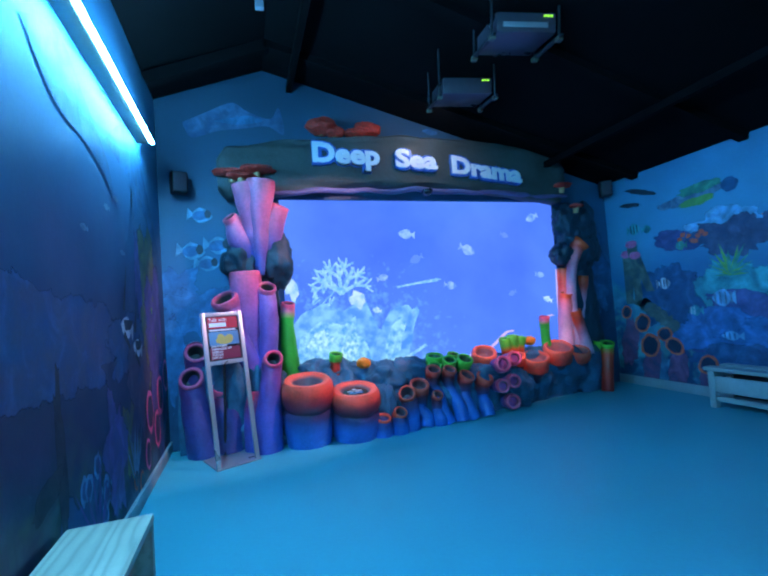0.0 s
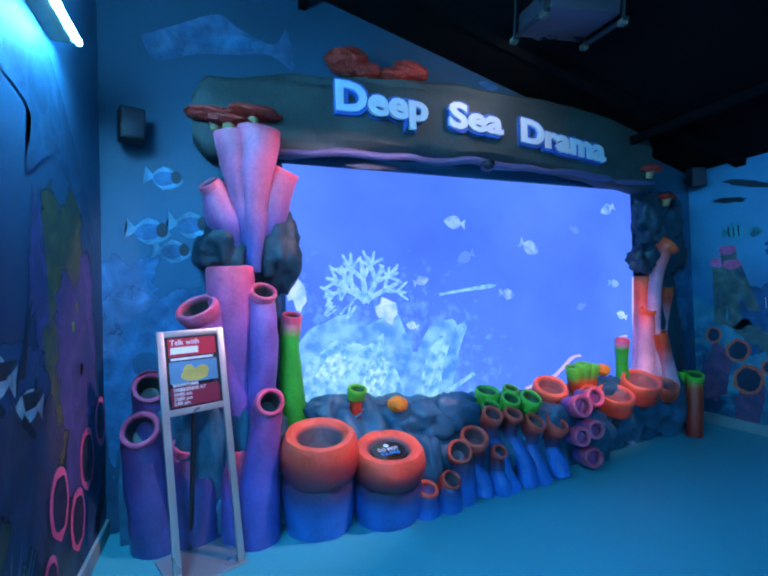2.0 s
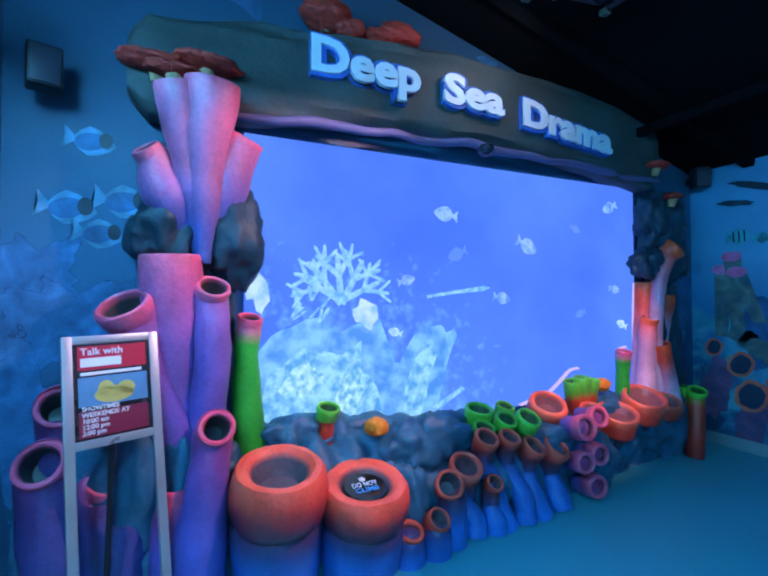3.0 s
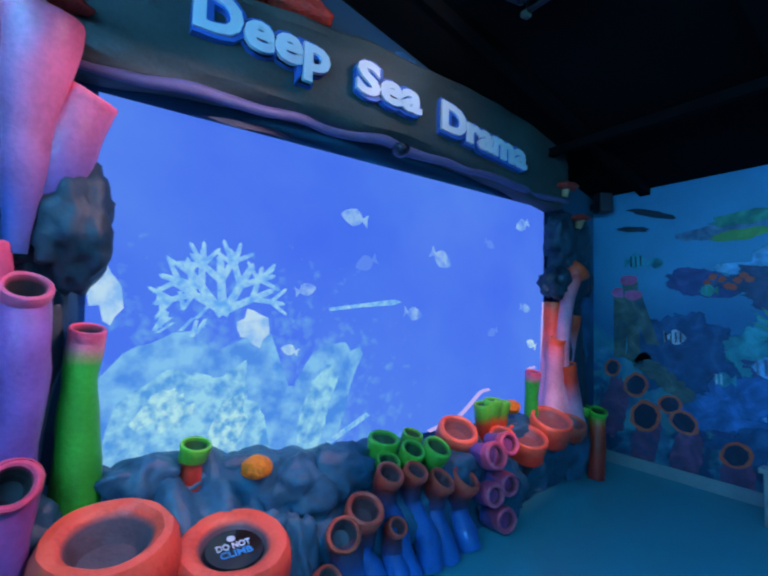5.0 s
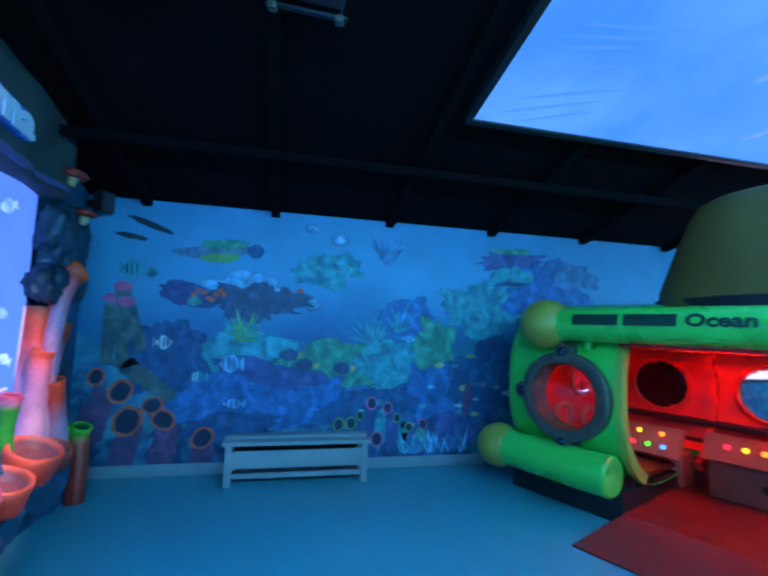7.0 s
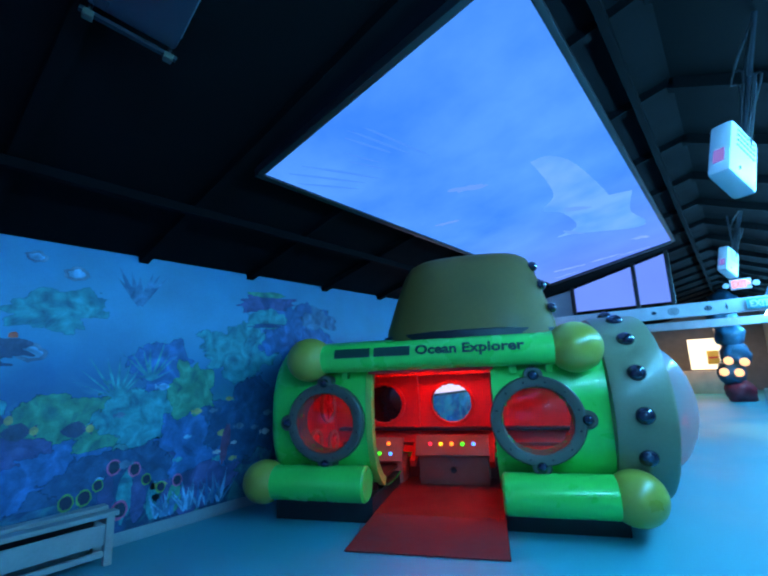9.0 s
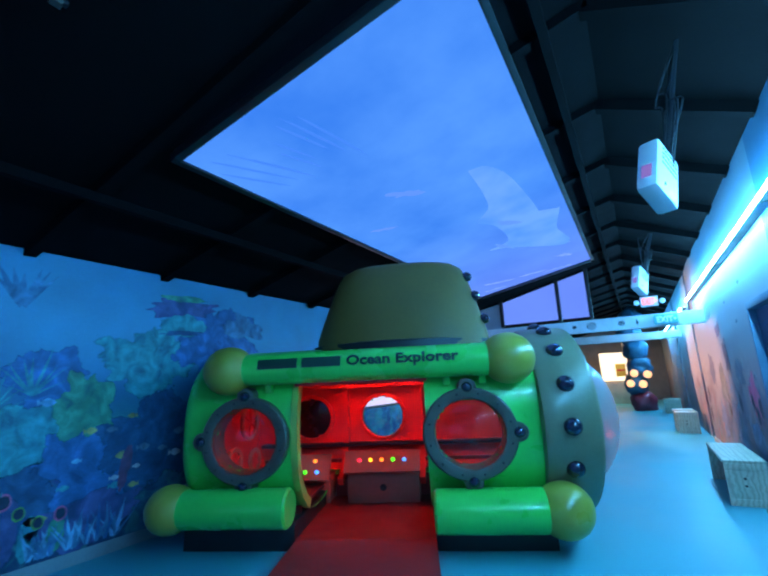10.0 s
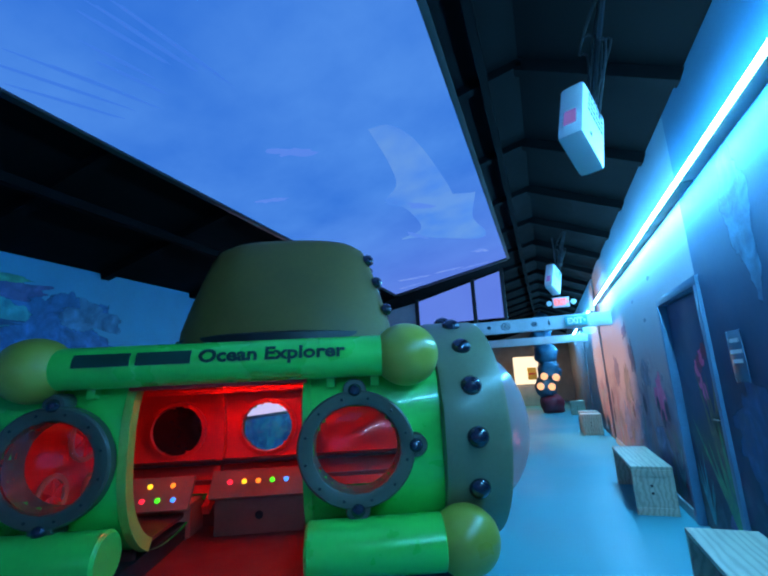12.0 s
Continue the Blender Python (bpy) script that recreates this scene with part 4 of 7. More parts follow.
for j, (c, s) in enumerate([((0.36, 4.45, 0.65), (0.16, 0.1, 0.11)), ((0.50, 4.50, 0.60), (0.17, 0.1, 0.08)), ((0.84, 4.52, 0.60), (0.22, 0.08, 0.08)), ((1.08, 4.34, 0.50), (0.20, 0.15, 0.16)), ((1.34, 4.38, 0.52), (0.22, 0.14, 0.16)),
                            ((1.00, 4.17, 0.24), (0.12, 0.1, 0.24)), ((2.20, 4.30, 0.40), (0.22, 0.14, 0.13)), ((2.62, 4.24, 0.20), (0.2, 0.12, 0.22)), ((3.02, 4.44, 0.52), (0.26, 0.14, 0.11)),
                            ((-0.38, 4.36, 0.52), (0.24, 0.17, 0.36)), ((-0.20, 4.28, 0.40), (0.14, 0.12, 0.36)), ((-0.55, 4.45, 0.38), (0.22, 0.14, 0.45)), ((-0.06, 4.36, 0.52), (0.16, 0.12, 0.22)), ((3.40, 4.42, 0.34), (0.36, 0.16, 0.26)), ((3.82, 4.44, 0.28), (0.28, 0.14, 0.28))]):
    wpart("boulder", boulder(c, s, 3.1 * j + 0.7, 4, 0.34, 0.07), M_ROCK, bed)


def cluster(name, label, base, members, material, category="sponge"):
    ob = thing(name, label, category, Matrix.Translation(base), group="painted reef sponges")
    for k, item in enumerate(members):
        pts, radii = item[0], item[1]
        extra = item[2] if len(item) > 2 else {}
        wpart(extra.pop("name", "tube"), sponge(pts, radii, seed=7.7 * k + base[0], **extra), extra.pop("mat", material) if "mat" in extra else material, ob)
    return ob


cluster("tube_sponge", "tall violet sculpted tube sponges with pink rims", (-0.2, 4.38, 0.4), [
    ([(-0.13, 4.42, 0.42), (-0.21, 4.39, 0.85), (-0.25, 4.36, 1.25), (-0.266, 4.34, 1.66)], [0.085, 0.095, 0.125, 0.150], {"lip": 0.8}),
    ([(-0.08, 4.36, 0.42), (-0.25, 4.31, 0.78), (-0.38, 4.28, 1.12), (-0.455, 4.25, 1.42)], [0.095, 0.095, 0.098, 0.128], {"face": (-0.35, -0.5, 0.8)}),
    ([(-0.07, 4.36, 0.45), (-0.09, 4.32, 0.8), (-0.065, 4.30, 1.2), (-0.065, 4.28, 1.51)], [0.075, 0.088, 0.090, 0.088], {"face": (0.15, -0.62, 0.75)}),
], M_TALL)
cluster("tube_sponge", "green sculpted tube sponge with a pink top", (0.12, 4.46, 0.5), [([(0.13, 4.47, 0.5), (0.125, 4.46, 0.9), (0.115, 4.45, 1.12), (0.135, 4.43, 1.34)], [0.10, 0.080, 0.066, 0.074], {"face": (0.1, -0.3, 0.95)})], M_GTUBE)
cluster("tube_sponge", "blue sculpted sponge with a bright pink mouth", (-0.13, 4.17, 0), [
    ([(-0.14, 4.17, 0.0), (-0.13, 4.16, 0.3), (-0.10, 4.14, 0.55), (-0.054, 4.11, 0.84)], [0.13, 0.125, 0.098, 0.088], {"face": (0.12, -0.85, 0.5), "lip": 0.66}),
    ([(-0.25, 4.24, 0.0), (-0.25, 4.22, 0.3), (-0.24, 4.20, 0.55)], [0.10, 0.10, 0.06], {}),
], M_SHORT)
cluster("tube_sponge", "pair of purple sculpted sponges with round pink mouths", (-0.75, 4.38, 0), [
    ([(-0.73, 4.50, 0.0), (-0.73, 4.48, 0.45), (-0.745, 4.42, 0.94)], [0.12, 0.11, 0.098], {"face": (0.1, -0.8, 0.55)}),
    ([(-0.70, 4.36, 0.0), (-0.75, 4.35, 0.35), (-0.783, 4.30, 0.72)], [0.15, 0.125, 0.105], {"face": (0, -0.8, 0.55)}),
    ([(-0.50, 4.38, 0.0), (-0.49, 4.34, 0.30), (-0.53, 4.28, 0.60)], [0.17, 0.15, 0.085], {"face": (0.2, -0.5, 0.8)}),
], M_SHORT_SHADED)
cluster("fan_sponge", "spread of pink sponge fingers on a dark rock", (-0.12, 4.42, 1.68), [
    ([(-0.12, 4.40, 1.66), (-0.17, 4.35, 2.10), (-0.235, 4.28, 2.52)], [0.04, 0.085, 0.115], {"lip": 0.8}),
    ([(-0.11, 4.35, 1.64), (-0.10, 4.32, 2.06), (-0.065, 4.25, 2.54)], [0.035, 0.085, 0.135], {"lip": 0.8}),
    ([(-0.17, 4.42, 1.76), (-0.29, 4.38, 1.98), (-0.375, 4.33, 2.20)], [0.06, 0.11, 0.075], {"face": (-0.5, -0.4, 0.7)}),
    ([(-0.08, 4.42, 1.76), (0.0, 4.40, 2.06), (0.10, 4.35, 2.32)], [0.06, 0.12, 0.10], {"lip": 0.8, "face": (0.4, -0.3, 0.85)}),
], M_FAN)
rock = thing("reef_rock", "dark folded reef rock under the pink fan", "rock", Matrix.Translation((-0.12, 4.5, 1.56)))
for j, (c, s) in enumerate([((-0.30, 4.45, 1.80), (0.16, 0.14, 0.20)), ((0.05, 4.44, 1.80), (0.15, 0.14, 0.25)), ((-0.12, 4.52, 1.68), (0.20, 0.10, 0.10)), ((-0.12, 4.52, 1.2), (0.16, 0.09, 0.62))]):
    wpart("boulder", boulder(c, s, 5.3 * j + 2, 4, 0.35, 0.06), M_DARKROCK, rock)


# ---- barrel sponges ----
def barrel(name, label, c, r, h, lean, material=None):
    ob = thing(name, label, "sponge", Matrix.Translation((*c, 0)) @ Matrix.Rotation(radians(lean), 4, "X"), group="painted reef sponges")
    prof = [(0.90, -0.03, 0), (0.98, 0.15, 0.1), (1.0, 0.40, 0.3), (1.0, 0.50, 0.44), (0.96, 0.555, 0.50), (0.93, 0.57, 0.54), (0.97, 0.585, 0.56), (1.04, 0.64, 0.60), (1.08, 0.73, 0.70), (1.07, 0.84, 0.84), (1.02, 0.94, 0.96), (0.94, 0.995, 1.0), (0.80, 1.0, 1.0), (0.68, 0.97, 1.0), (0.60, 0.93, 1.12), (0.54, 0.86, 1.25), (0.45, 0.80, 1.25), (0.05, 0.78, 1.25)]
    NECK = 6
    for name, span_rows in (("body", prof[:NECK]), ("rim", prof[NECK - 1:])):
        bm = bmesh.new()
        tone = bm.verts.layers.float.new("tone")
        rows = []
        for f, z, t in span_rows:
            row = []
            for i in range(48):
                a = 2 * math.pi * i / 48
                p = Vector((f * r * math.cos(a), f * r * math.sin(a), z * h))
                q = p * (1 + 0.06 * noise.noise(p * 5 + Vector((c[0] * 9, 0, 0))) + 0.03 * noise.noise(p * 18))
                v = bm.verts.new((q.x, q.y, p.z))
                v[tone] = t
                row.append(v)
            rows.append(row)
        for a, b in zip(rows, rows[1:]):
            for i in range(48):
                bm.faces.new((a[i], a[(i + 1) % 48], b[(i + 1) % 48], b[i]))
        if name == "body":
            bm.faces.new(rows[0][::-1])
        else:
            bm.faces.new(rows[-1])
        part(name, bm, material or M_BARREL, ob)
    return ob


barrel("barrel_sponge", "fat blue barrel sponge with a glossy orange-red rim", (0.235, 4.20), 0.225, 0.635, 11)
sign_barrel = barrel("barrel_sponge", "blue barrel sponge with an orange rim and a warning disc", (0.68, 4.135), 0.222, 0.50, 11)
disc = part("warning_disc", lathe([(0.115, 0.440), (0.12, 0.450), (0.115, 0.460)], 36), paint("black_disc", (0.012, 0.012, 0.015), 0.2, bump=0), sign_barrel, "round black disc with a printed warning")
for text, size, y, mat, w in (("DO NOT", 0.05, 0.0, M_WHITE, 0.14), ("CLIMB", 0.05, -0.045, paint("print_blue", (0.05, 0.35, 0.75), 0.5, bump=0), 0.13)):
    bm = lettering(text, size, 0.002, 0.001)
    stretch(bm, -w / 2, w / 2)
    bmesh.ops.transform(bm, matrix=Matrix.Translation((0, y, 0.4615)) @ Matrix.Rotation(radians(-90), 4, "X"), verts=bm.verts)
    part("print", bm, mat, disc)
part("print_mark", lathe([(0.018, 0.4605), (0.018, 0.462)], 16, Matrix.Translation((0, 0.06, 0))), M_WHITE, disc)

# ---- small sponges along the front ----
cluster("tube_sponge", "two stubby blue sponges with red lips", (1.0, 4.12, 0), [
    ([(0.93, 4.04, 0.0), (0.93, 4.03, 0.09), (0.935, 4.02, 0.165)], [0.10, 0.09, 0.075], {"face": (0.0, -0.4, 0.9), "depth": 0.06, "lip": 0.62}),
    ([(1.10, 4.03, 0.0), (1.10, 4.02, 0.11), (1.105, 4.0, 0.205)], [0.09, 0.085, 0.07], {"face": (0.1, -0.6, 0.75), "depth": 0.07}),
    ([(1.23, 4.10, 0.0), (1.24, 4.09, 0.15), (1.23, 4.07, 0.27), (1.195, 4.03, 0.37)], [0.105, 0.095, 0.085, 0.085], {"face": (-0.3, -0.75, 0.6)}),
], M_BARREL)
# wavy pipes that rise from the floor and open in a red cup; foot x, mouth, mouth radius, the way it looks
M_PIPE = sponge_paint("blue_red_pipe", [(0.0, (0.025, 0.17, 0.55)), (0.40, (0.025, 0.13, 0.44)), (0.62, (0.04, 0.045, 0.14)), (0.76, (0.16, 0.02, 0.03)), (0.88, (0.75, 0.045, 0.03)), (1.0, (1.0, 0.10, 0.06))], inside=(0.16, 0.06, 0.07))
for k, (x, c, r, f) in enumerate(((1.40, (1.365, 4.11, 0.42), 0.105, (-0.1, -0.5, 0.85)), (1.56, (1.54, 4.05, 0.31), 0.058, (0.0, -0.7, 0.7)), (1.66, (1.555, 4.15, 0.55), 0.082, (0.0, -0.5, 0.85)), (1.80, (1.74, 4.15, 0.53), 0.075, (0.1, -0.5, 0.85)), (1.95, (1.93, 4.13, 0.45), 0.085, (0.2, -0.55, 0.8)), (2.13, (2.16, 4.16, 0.40), 0.10, (0.2, -0.5, 0.8)))):
    foot, tip, w = Vector((x, front(x) - 0.11, 0)), Vector(c), Vector(f).normalized()
    under = tip - w * r * 1.1 - Vector((0, 0, 0.10))
    way = [foot, foot.lerp(under, 0.4) + Vector((0.028 * math.sin(k * 2.3 + 1), -0.012, 0)), foot.lerp(under, 0.78) - Vector((0.02 * math.sin(k * 1.7 + 1), 0.008, 0)), under, tip]
    cluster("pipe_sponge", "wavy blue pipe sponge opening in a red cup", tuple(foot), [(way, [0.070, 0.074 + 0.008 * math.sin(k * 3), 0.060, max(r * 0.8, 0.058), r], {"face": f, "depth": 0.07, "lip": 0.68, "rough": 0.035, "n": 20})], M_PIPE)
for c, r, f in (((2.31, 4.38, 0.63), 0.145, (-0.1, -0.45, 0.85)),):
    c, f = Vector(c), Vector(f).normalized()
    base = c - f * 0.18
    cluster("cup_sponge", "open red cup sponge with a pale hollow", tuple(base), [([base, (base + c) / 2, c], [r * 0.72, r * 0.92, r], {"face": tuple(f), "depth": 0.06, "name": "cup"})], M_REDCUP)
for c, r, f in (((1.70, 4.42, 0.65), 0.10, (0, -0.25, 0.95)), ((1.80, 4.25, 0.615), 0.078, (0, -0.5, 0.85)), ((1.97, 4.22, 0.61), 0.09, (0.05, -0.5, 0.85)), ((1.63, 4.27, 0.57), 0.075, (0, -0.45, 0.9)), ((1.93, 4.42, 0.65), 0.07, (0.1, -0.3, 0.95))):
    c, f = Vector(c), Vector(f).normalized()
    base = c - f * 0.15
    cluster("cup_sponge", "small green cup sponge on the reef", tuple(base), [([base, (base + c) / 2, c], [r * 0.75, r * 0.9, r], {"face": tuple(f), "depth": 0.06, "name": "cup"})], sponge_paint("green_cup", [(0.0, (0.05, 0.16, 0.03)), (0.6, (0.07, 0.36, 0.04)), (1.0, (0.16, 0.60, 0.06))], inside=(0.05, 0.12, 0.05)))
cluster("cup_sponge", "green-topped red cup sponge before the screen", (0.58, 4.46, 0.56), [([(0.575, 4.46, 0.56), (0.58, 4.45, 0.68), (0.59, 4.43, 0.785)], [0.055, 0.05, 0.075], {"name": "cup", "depth": 0.05, "face": (0.1, -0.25, 0.95)})], M_GCUP)
cluster("cup_sponge", "folded green sponge with an orange-red foot", (2.7, 4.5, 0.5), [([(2.68 + 0.07 * k, 4.47, 0.48), (2.66 + 0.09 * k, 4.46, 0.62), (2.64 + 0.11 * k, 4.45, 0.76 + 0.02 * (k % 2))], [0.058, 0.062, 0.072], {"depth": 0.05, "name": "cup"}) for k in range(3)], M_GCUP)
cluster("tube_sponge", "short green tube sponge with a pale pink end", (3.2, 4.44, 0.58), [([(3.22, 4.44, 0.58), (3.21, 4.43, 0.78), (3.195, 4.40, 0.975)], [0.06, 0.055, 0.065], {"face": (0, -0.2, 0.97)})], M_GTUBE)
for c in ((0.84, 4.27, 0.685), (3.0, 4.47, 0.70)):
    whole("brain_coral", boulder((0, 0, 0), (0.075, 0.07, 0.055), c[0] * 3, 4, 0.1), M_YELLOW, "small yellow-orange brain coral knob", "coral", m=Matrix.Translation(c), group="brain corals")
ringset = [((2.36, 4.09, 0.53), 0.09), ((2.53, 4.12, 0.575), 0.08), ((2.31, 4.05, 0.30), 0.075), ((2.46, 4.06, 0.335), 0.08), ((2.42, 4.05, 0.12), 0.085)]
cluster("ring_sponge", "bunch of pink ring-mouthed sponges on the reef face", (2.42, 4.14, 0.1), [([(x, y + 0.17, z - 0.03), (x, y + 0.07, z - 0.02), (x, y, z)], [r * 0.75, r * 0.9, r], {"face": (-0.15, -0.95, 0.35 if z > 0.5 else 0.1), "lip": 0.6, "depth": 0.08}) for (x, y, z), r in ringset], M_PINKRING)
for c, r in (((2.90, 4.24, 0.53), 0.155), ((3.25, 4.27, 0.61), 0.175), ((3.58, 4.30, 0.54), 0.13), ((2.70, 4.31, 0.56), 0.10)):
    c, f = Vector(c), Vector((-0.12, -0.35, 0.9)).normalized()
    base = c - f * 0.30
    cluster("cup_sponge", "broad orange plate sponge on a dark red stalk", tuple(base), [([base, base + f * 0.12, base + f * 0.22, c], [r * 0.5, r * 0.72, r * 0.95, r], {"face": tuple(f), "depth": 0.05, "name": "cup", "lip": 0.78})], M_REDCUP)

# ---- right-hand column ----
cluster("tube_sponge", "leaning orange and pink tube sponges", (3.6, 4.5, 0.6), [
    ([(3.70, 4.44, 0.60), (3.65, 4.43, 1.1), (3.68, 4.41, 1.55), (3.84, 4.37, 1.88)], [0.065, 0.06, 0.062, 0.105], {"face": (0.55, -0.5, 0.65)}),
    ([(3.60, 4.53, 0.60), (3.63, 4.53, 1.1), (3.65, 4.52, 1.56)], [0.10, 0.085, 0.080], {}),
    ([(3.54, 4.46, 0.58), (3.55, 4.44, 0.92), (3.57, 4.42, 1.24)], [0.09, 0.075, 0.075], {"face": (0, -0.35, 0.94)}),
    ([(3.86, 4.52, 0.92), (3.89, 4.50, 1.2), (3.90, 4.47, 1.45)], [0.05, 0.055, 0.065], {}),
    ([(3.77, 4.36, 0.48), (3.71, 4.36, 0.76), (3.63, 4.37, 1.02)], [0.075, 0.062, 0.075], {"lip": 0.85, "depth": 0.02}),
], M_ORANGE)
cluster("tube_sponge", "bent red sponge with a green end beside the wall", (4.0, 4.30, 0), [
    ([(3.95, 4.28, 0.0), (3.99, 4.29, 0.30), (4.04, 4.31, 0.58)], [0.07, 0.07, 0.08], {"face": (-0.2, -0.3, 0.9)}),
    ([(4.01, 4.46, 0.36), (4.02, 4.45, 0.48), (4.02, 4.43, 0.60)], [0.06, 0.06, 0.065], {}),
], M_GCUP)
rock = thing("reef_rock", "stack of dark slate-blue reef rocks beside the screen", "rock", Matrix.Translation((3.85, 4.5, 0.5)))
for j, (c, s) in enumerate([((3.70, 4.48, 2.18), (0.17, 0.13, 0.22)), ((3.98, 4.50, 2.14), (0.22, 0.12, 0.26)), ((3.58, 4.46, 1.74), (0.14, 0.12, 0.15)), ((3.88, 4.50, 1.80), (0.22, 0.12, 0.25)), ((4.08, 4.52, 1.84), (0.14, 0.10, 0.25)), ((3.90, 4.55, 1.2), (0.24, 0.09, 0.6)), ((4.02, 4.54, 0.7), (0.17, 0.09, 0.5)), ((3.78, 4.5, 2.0), (0.16, 0.12, 0.2))]):
    wpart("boulder", boulder(c, s, 4.1 * j + 1, 4, 0.32, 0.05), M_DARKROCK, rock)

# ---- beam with the raised title ----
bm = bmesh.new()
nx, nr = 150, 30
loops = []
for i in range(nx):
    f = i / (nx - 1)
    x = -0.47 + 4.16 * f
    end = min(1.0, min(f, 1 - f) / 0.03 + 0.25) ** 0.5
    loop = []
    for k in range(nr):
        a = 2 * math.pi * k / nr
        c, s = math.cos(a), math.sin(a)
        y = 4.50 + 0.115 * math.copysign(abs(c) ** 0.35, c) * (0.7 + 0.3 * end)
        z = 2.665 + 0.05 * f + 0.175 * math.sin(f * math.pi) + (0.265 + 0.06 * f) * math.copysign(abs(s) ** 0.55, s) * end
        p = Vector((x, y, z))
        groove = 0.010 * math.sin(z * 62 + 3 * noise.noise(Vector((x * 1.2, 0, z * 4)))) + 0.014 * noise.noise(Vector((x * 2.5, 0, z * 16)))
        loop.append(p + Vector((0, groove if c < 0 else 0, 0.025 * noise.noise(Vector((x * 3, 5, 0))) * s)))
    loops.append(loop)
rings(bm, loops)
beam = thing("title_beam", "dark weathered plank beam with raised white title letters", "sign", Matrix.Translation((1.65, 4.5, 2.8)))
wpart("plank", bm, paint("weathered_dark_wood", (0.05, 0.062, 0.058), 0.6, scale=4.0, grain=10, bump=0.5, spread=0.4), beam)
bm = sweep([(-0.1 + 0.19 * k, 4.41 + 0.015 * math.sin(k * 1.9), 2.475 + 0.05 * math.sin(k / 20 * math.pi) + 0.010 * math.sin(k * 2.3) + 0.008 * math.sin(k * 5.1)) for k in range(21)], [0.022, 0.032, 0.025, 0.034, 0.024, 0.03, 0.02], 120, 12)
wpart("ledge", bm, paint("violet_ledge", (0.13, 0.11, 0.24), 0.55, scale=8, bump=0.5), beam)
M_TITLE = paint("white_letter", (0.82, 0.82, 0.86), 0.4, bump=0.0, spread=0.04)
M_TITLE_EDGE = paint("blue_letter_edge", (0.05, 0.16, 0.55), 0.4, bump=0.0, spread=0.06)
# each word: x span and the height of its foot
for word, x0, x1, z0, z1, size in (("Deep", 0.465, 1.195, 2.795, 2.785, 0.285), ("Sea", 1.375, 1.88, 2.772, 2.755, 0.27), ("Drama", 2.06, 2.995, 2.725, 2.625, 0.27)):
    for grow, y, d, mat in ((0.030, 4.372, 0.05, M_TITLE_EDGE), (0.011, 4.345, 0.03, M_TITLE)):
        for dz, dy, m2 in ((0.0, 0.0, mat),):
            bm = lettering(word, size, d, grow)
            stretch(bm, x0, x1)
            for v in bm.verts:
                v.co.z += z0 + (z1 - z0) * (v.co.x - x0) / (x1 - x0)
                v.co.y += y
            wpart("title_letters" if mat is M_TITLE else "letter_outline", bm, mat, beam, "raised white letters" if mat is M_TITLE else "blue letter outline")
# dome camera under the beam
ob = whole("dome_camera", lathe([(0.06, 0.0), (0.065, -0.02), (0.05, -0.05), (0.025, -0.07), (0.004, -0.075)], 24), M_RIVET, "small black dome camera under the beam", "camera", m=Matrix.Translation((1.75, 4.39, 2.53)))

# table corals on the beam ends
for j, (c, s) in enumerate([((-0.33, 4.33, 2.645), (0.17, 0.11, 0.035)), ((-0.10, 4.31, 2.68), (0.17, 0.11, 0.04)), ((-0.25, 4.28, 2.60), (0.14, 0.08, 0.03)), ((0.60, 4.50, 3.23), (0.17, 0.12, 0.09)), ((0.75, 4.46, 3.16), (0.10, 0.08, 0.055)), ((0.97, 4.48, 3.17), (0.12, 0.08, 0.05)), ((1.13, 4.52, 3.24), (0.16, 0.10, 0.08)), ((3.60, 4.36, 2.61), (0.12, 0.08, 0.035)), ((3.76, 4.32, 2.34), (0.10, 0.07, 0.03))]):
    ob = thing("table_coral", "flat rust-red table coral on a short stem", "coral", Matrix.Translation(c), group="table corals")
    part("cap", boulder((0, 0, 0), s, 2.9 * j, 4, 0.22), M_TABLE, ob)
    part("stem", sweep([(0, 0.02, -0.09), (0, 0.01, -0.04), (0, 0, 0)], [0.03, 0.045], 6, 10), paint("tan_stem", (0.45, 0.25, 0.12), 0.6), ob)

# ---- sign stand ----
stand = thing("sign_stand", "leaning grey steel floor stand holding a show-time poster", "sign stand", Matrix.Translation((-0.40, 3.92, 0)) @ Matrix.Rotation(radians(22), 4, "Z"))
M_STEEL = paint("brushed_grey_steel", (0.42, 0.44, 0.46), 0.35, metal=0.6, bump=0.05, spread=0.1)
LEAN = Matrix.Rotation(radians(-10.5), 4, "X")
for x in (-0.165, 0.165):
    part("upright", box(bmesh.new(), (x - 0.019, -0.012, 0.0), (x + 0.019, 0.012, 1.32), 0.003, m=LEAN), M_STEEL, stand)
for z0, z1 in ((1.285, 1.32), (0.855, 0.89)):
    part("crossbar", box(bmesh.new(), (-0.147, -0.011, z0), (0.147, 0.011, z1), 0.003, m=LEAN), M_STEEL, stand)
part("foot_plate", boxes(((-0.19, -0.03, 0.0), (0.19, 0.34, 0.012)), bevel=0.004), M_STEEL, stand)
part("brace", sweep([(0, 0.32, 0.012), (0, 0.27, 0.4), (0, 0.215, 0.86)], [0.012, 0.012], 6, 8), M_BLACK, stand)
board = part("poster", box(bmesh.new(), (-0.146, -0.006, 0.89), (0.146, 0.004, 1.285), 0.0, m=LEAN), paint("poster_black", (0.02, 0.02, 0.025), 0.3, bump=0), stand, "printed poster with a red head and a colour picture")
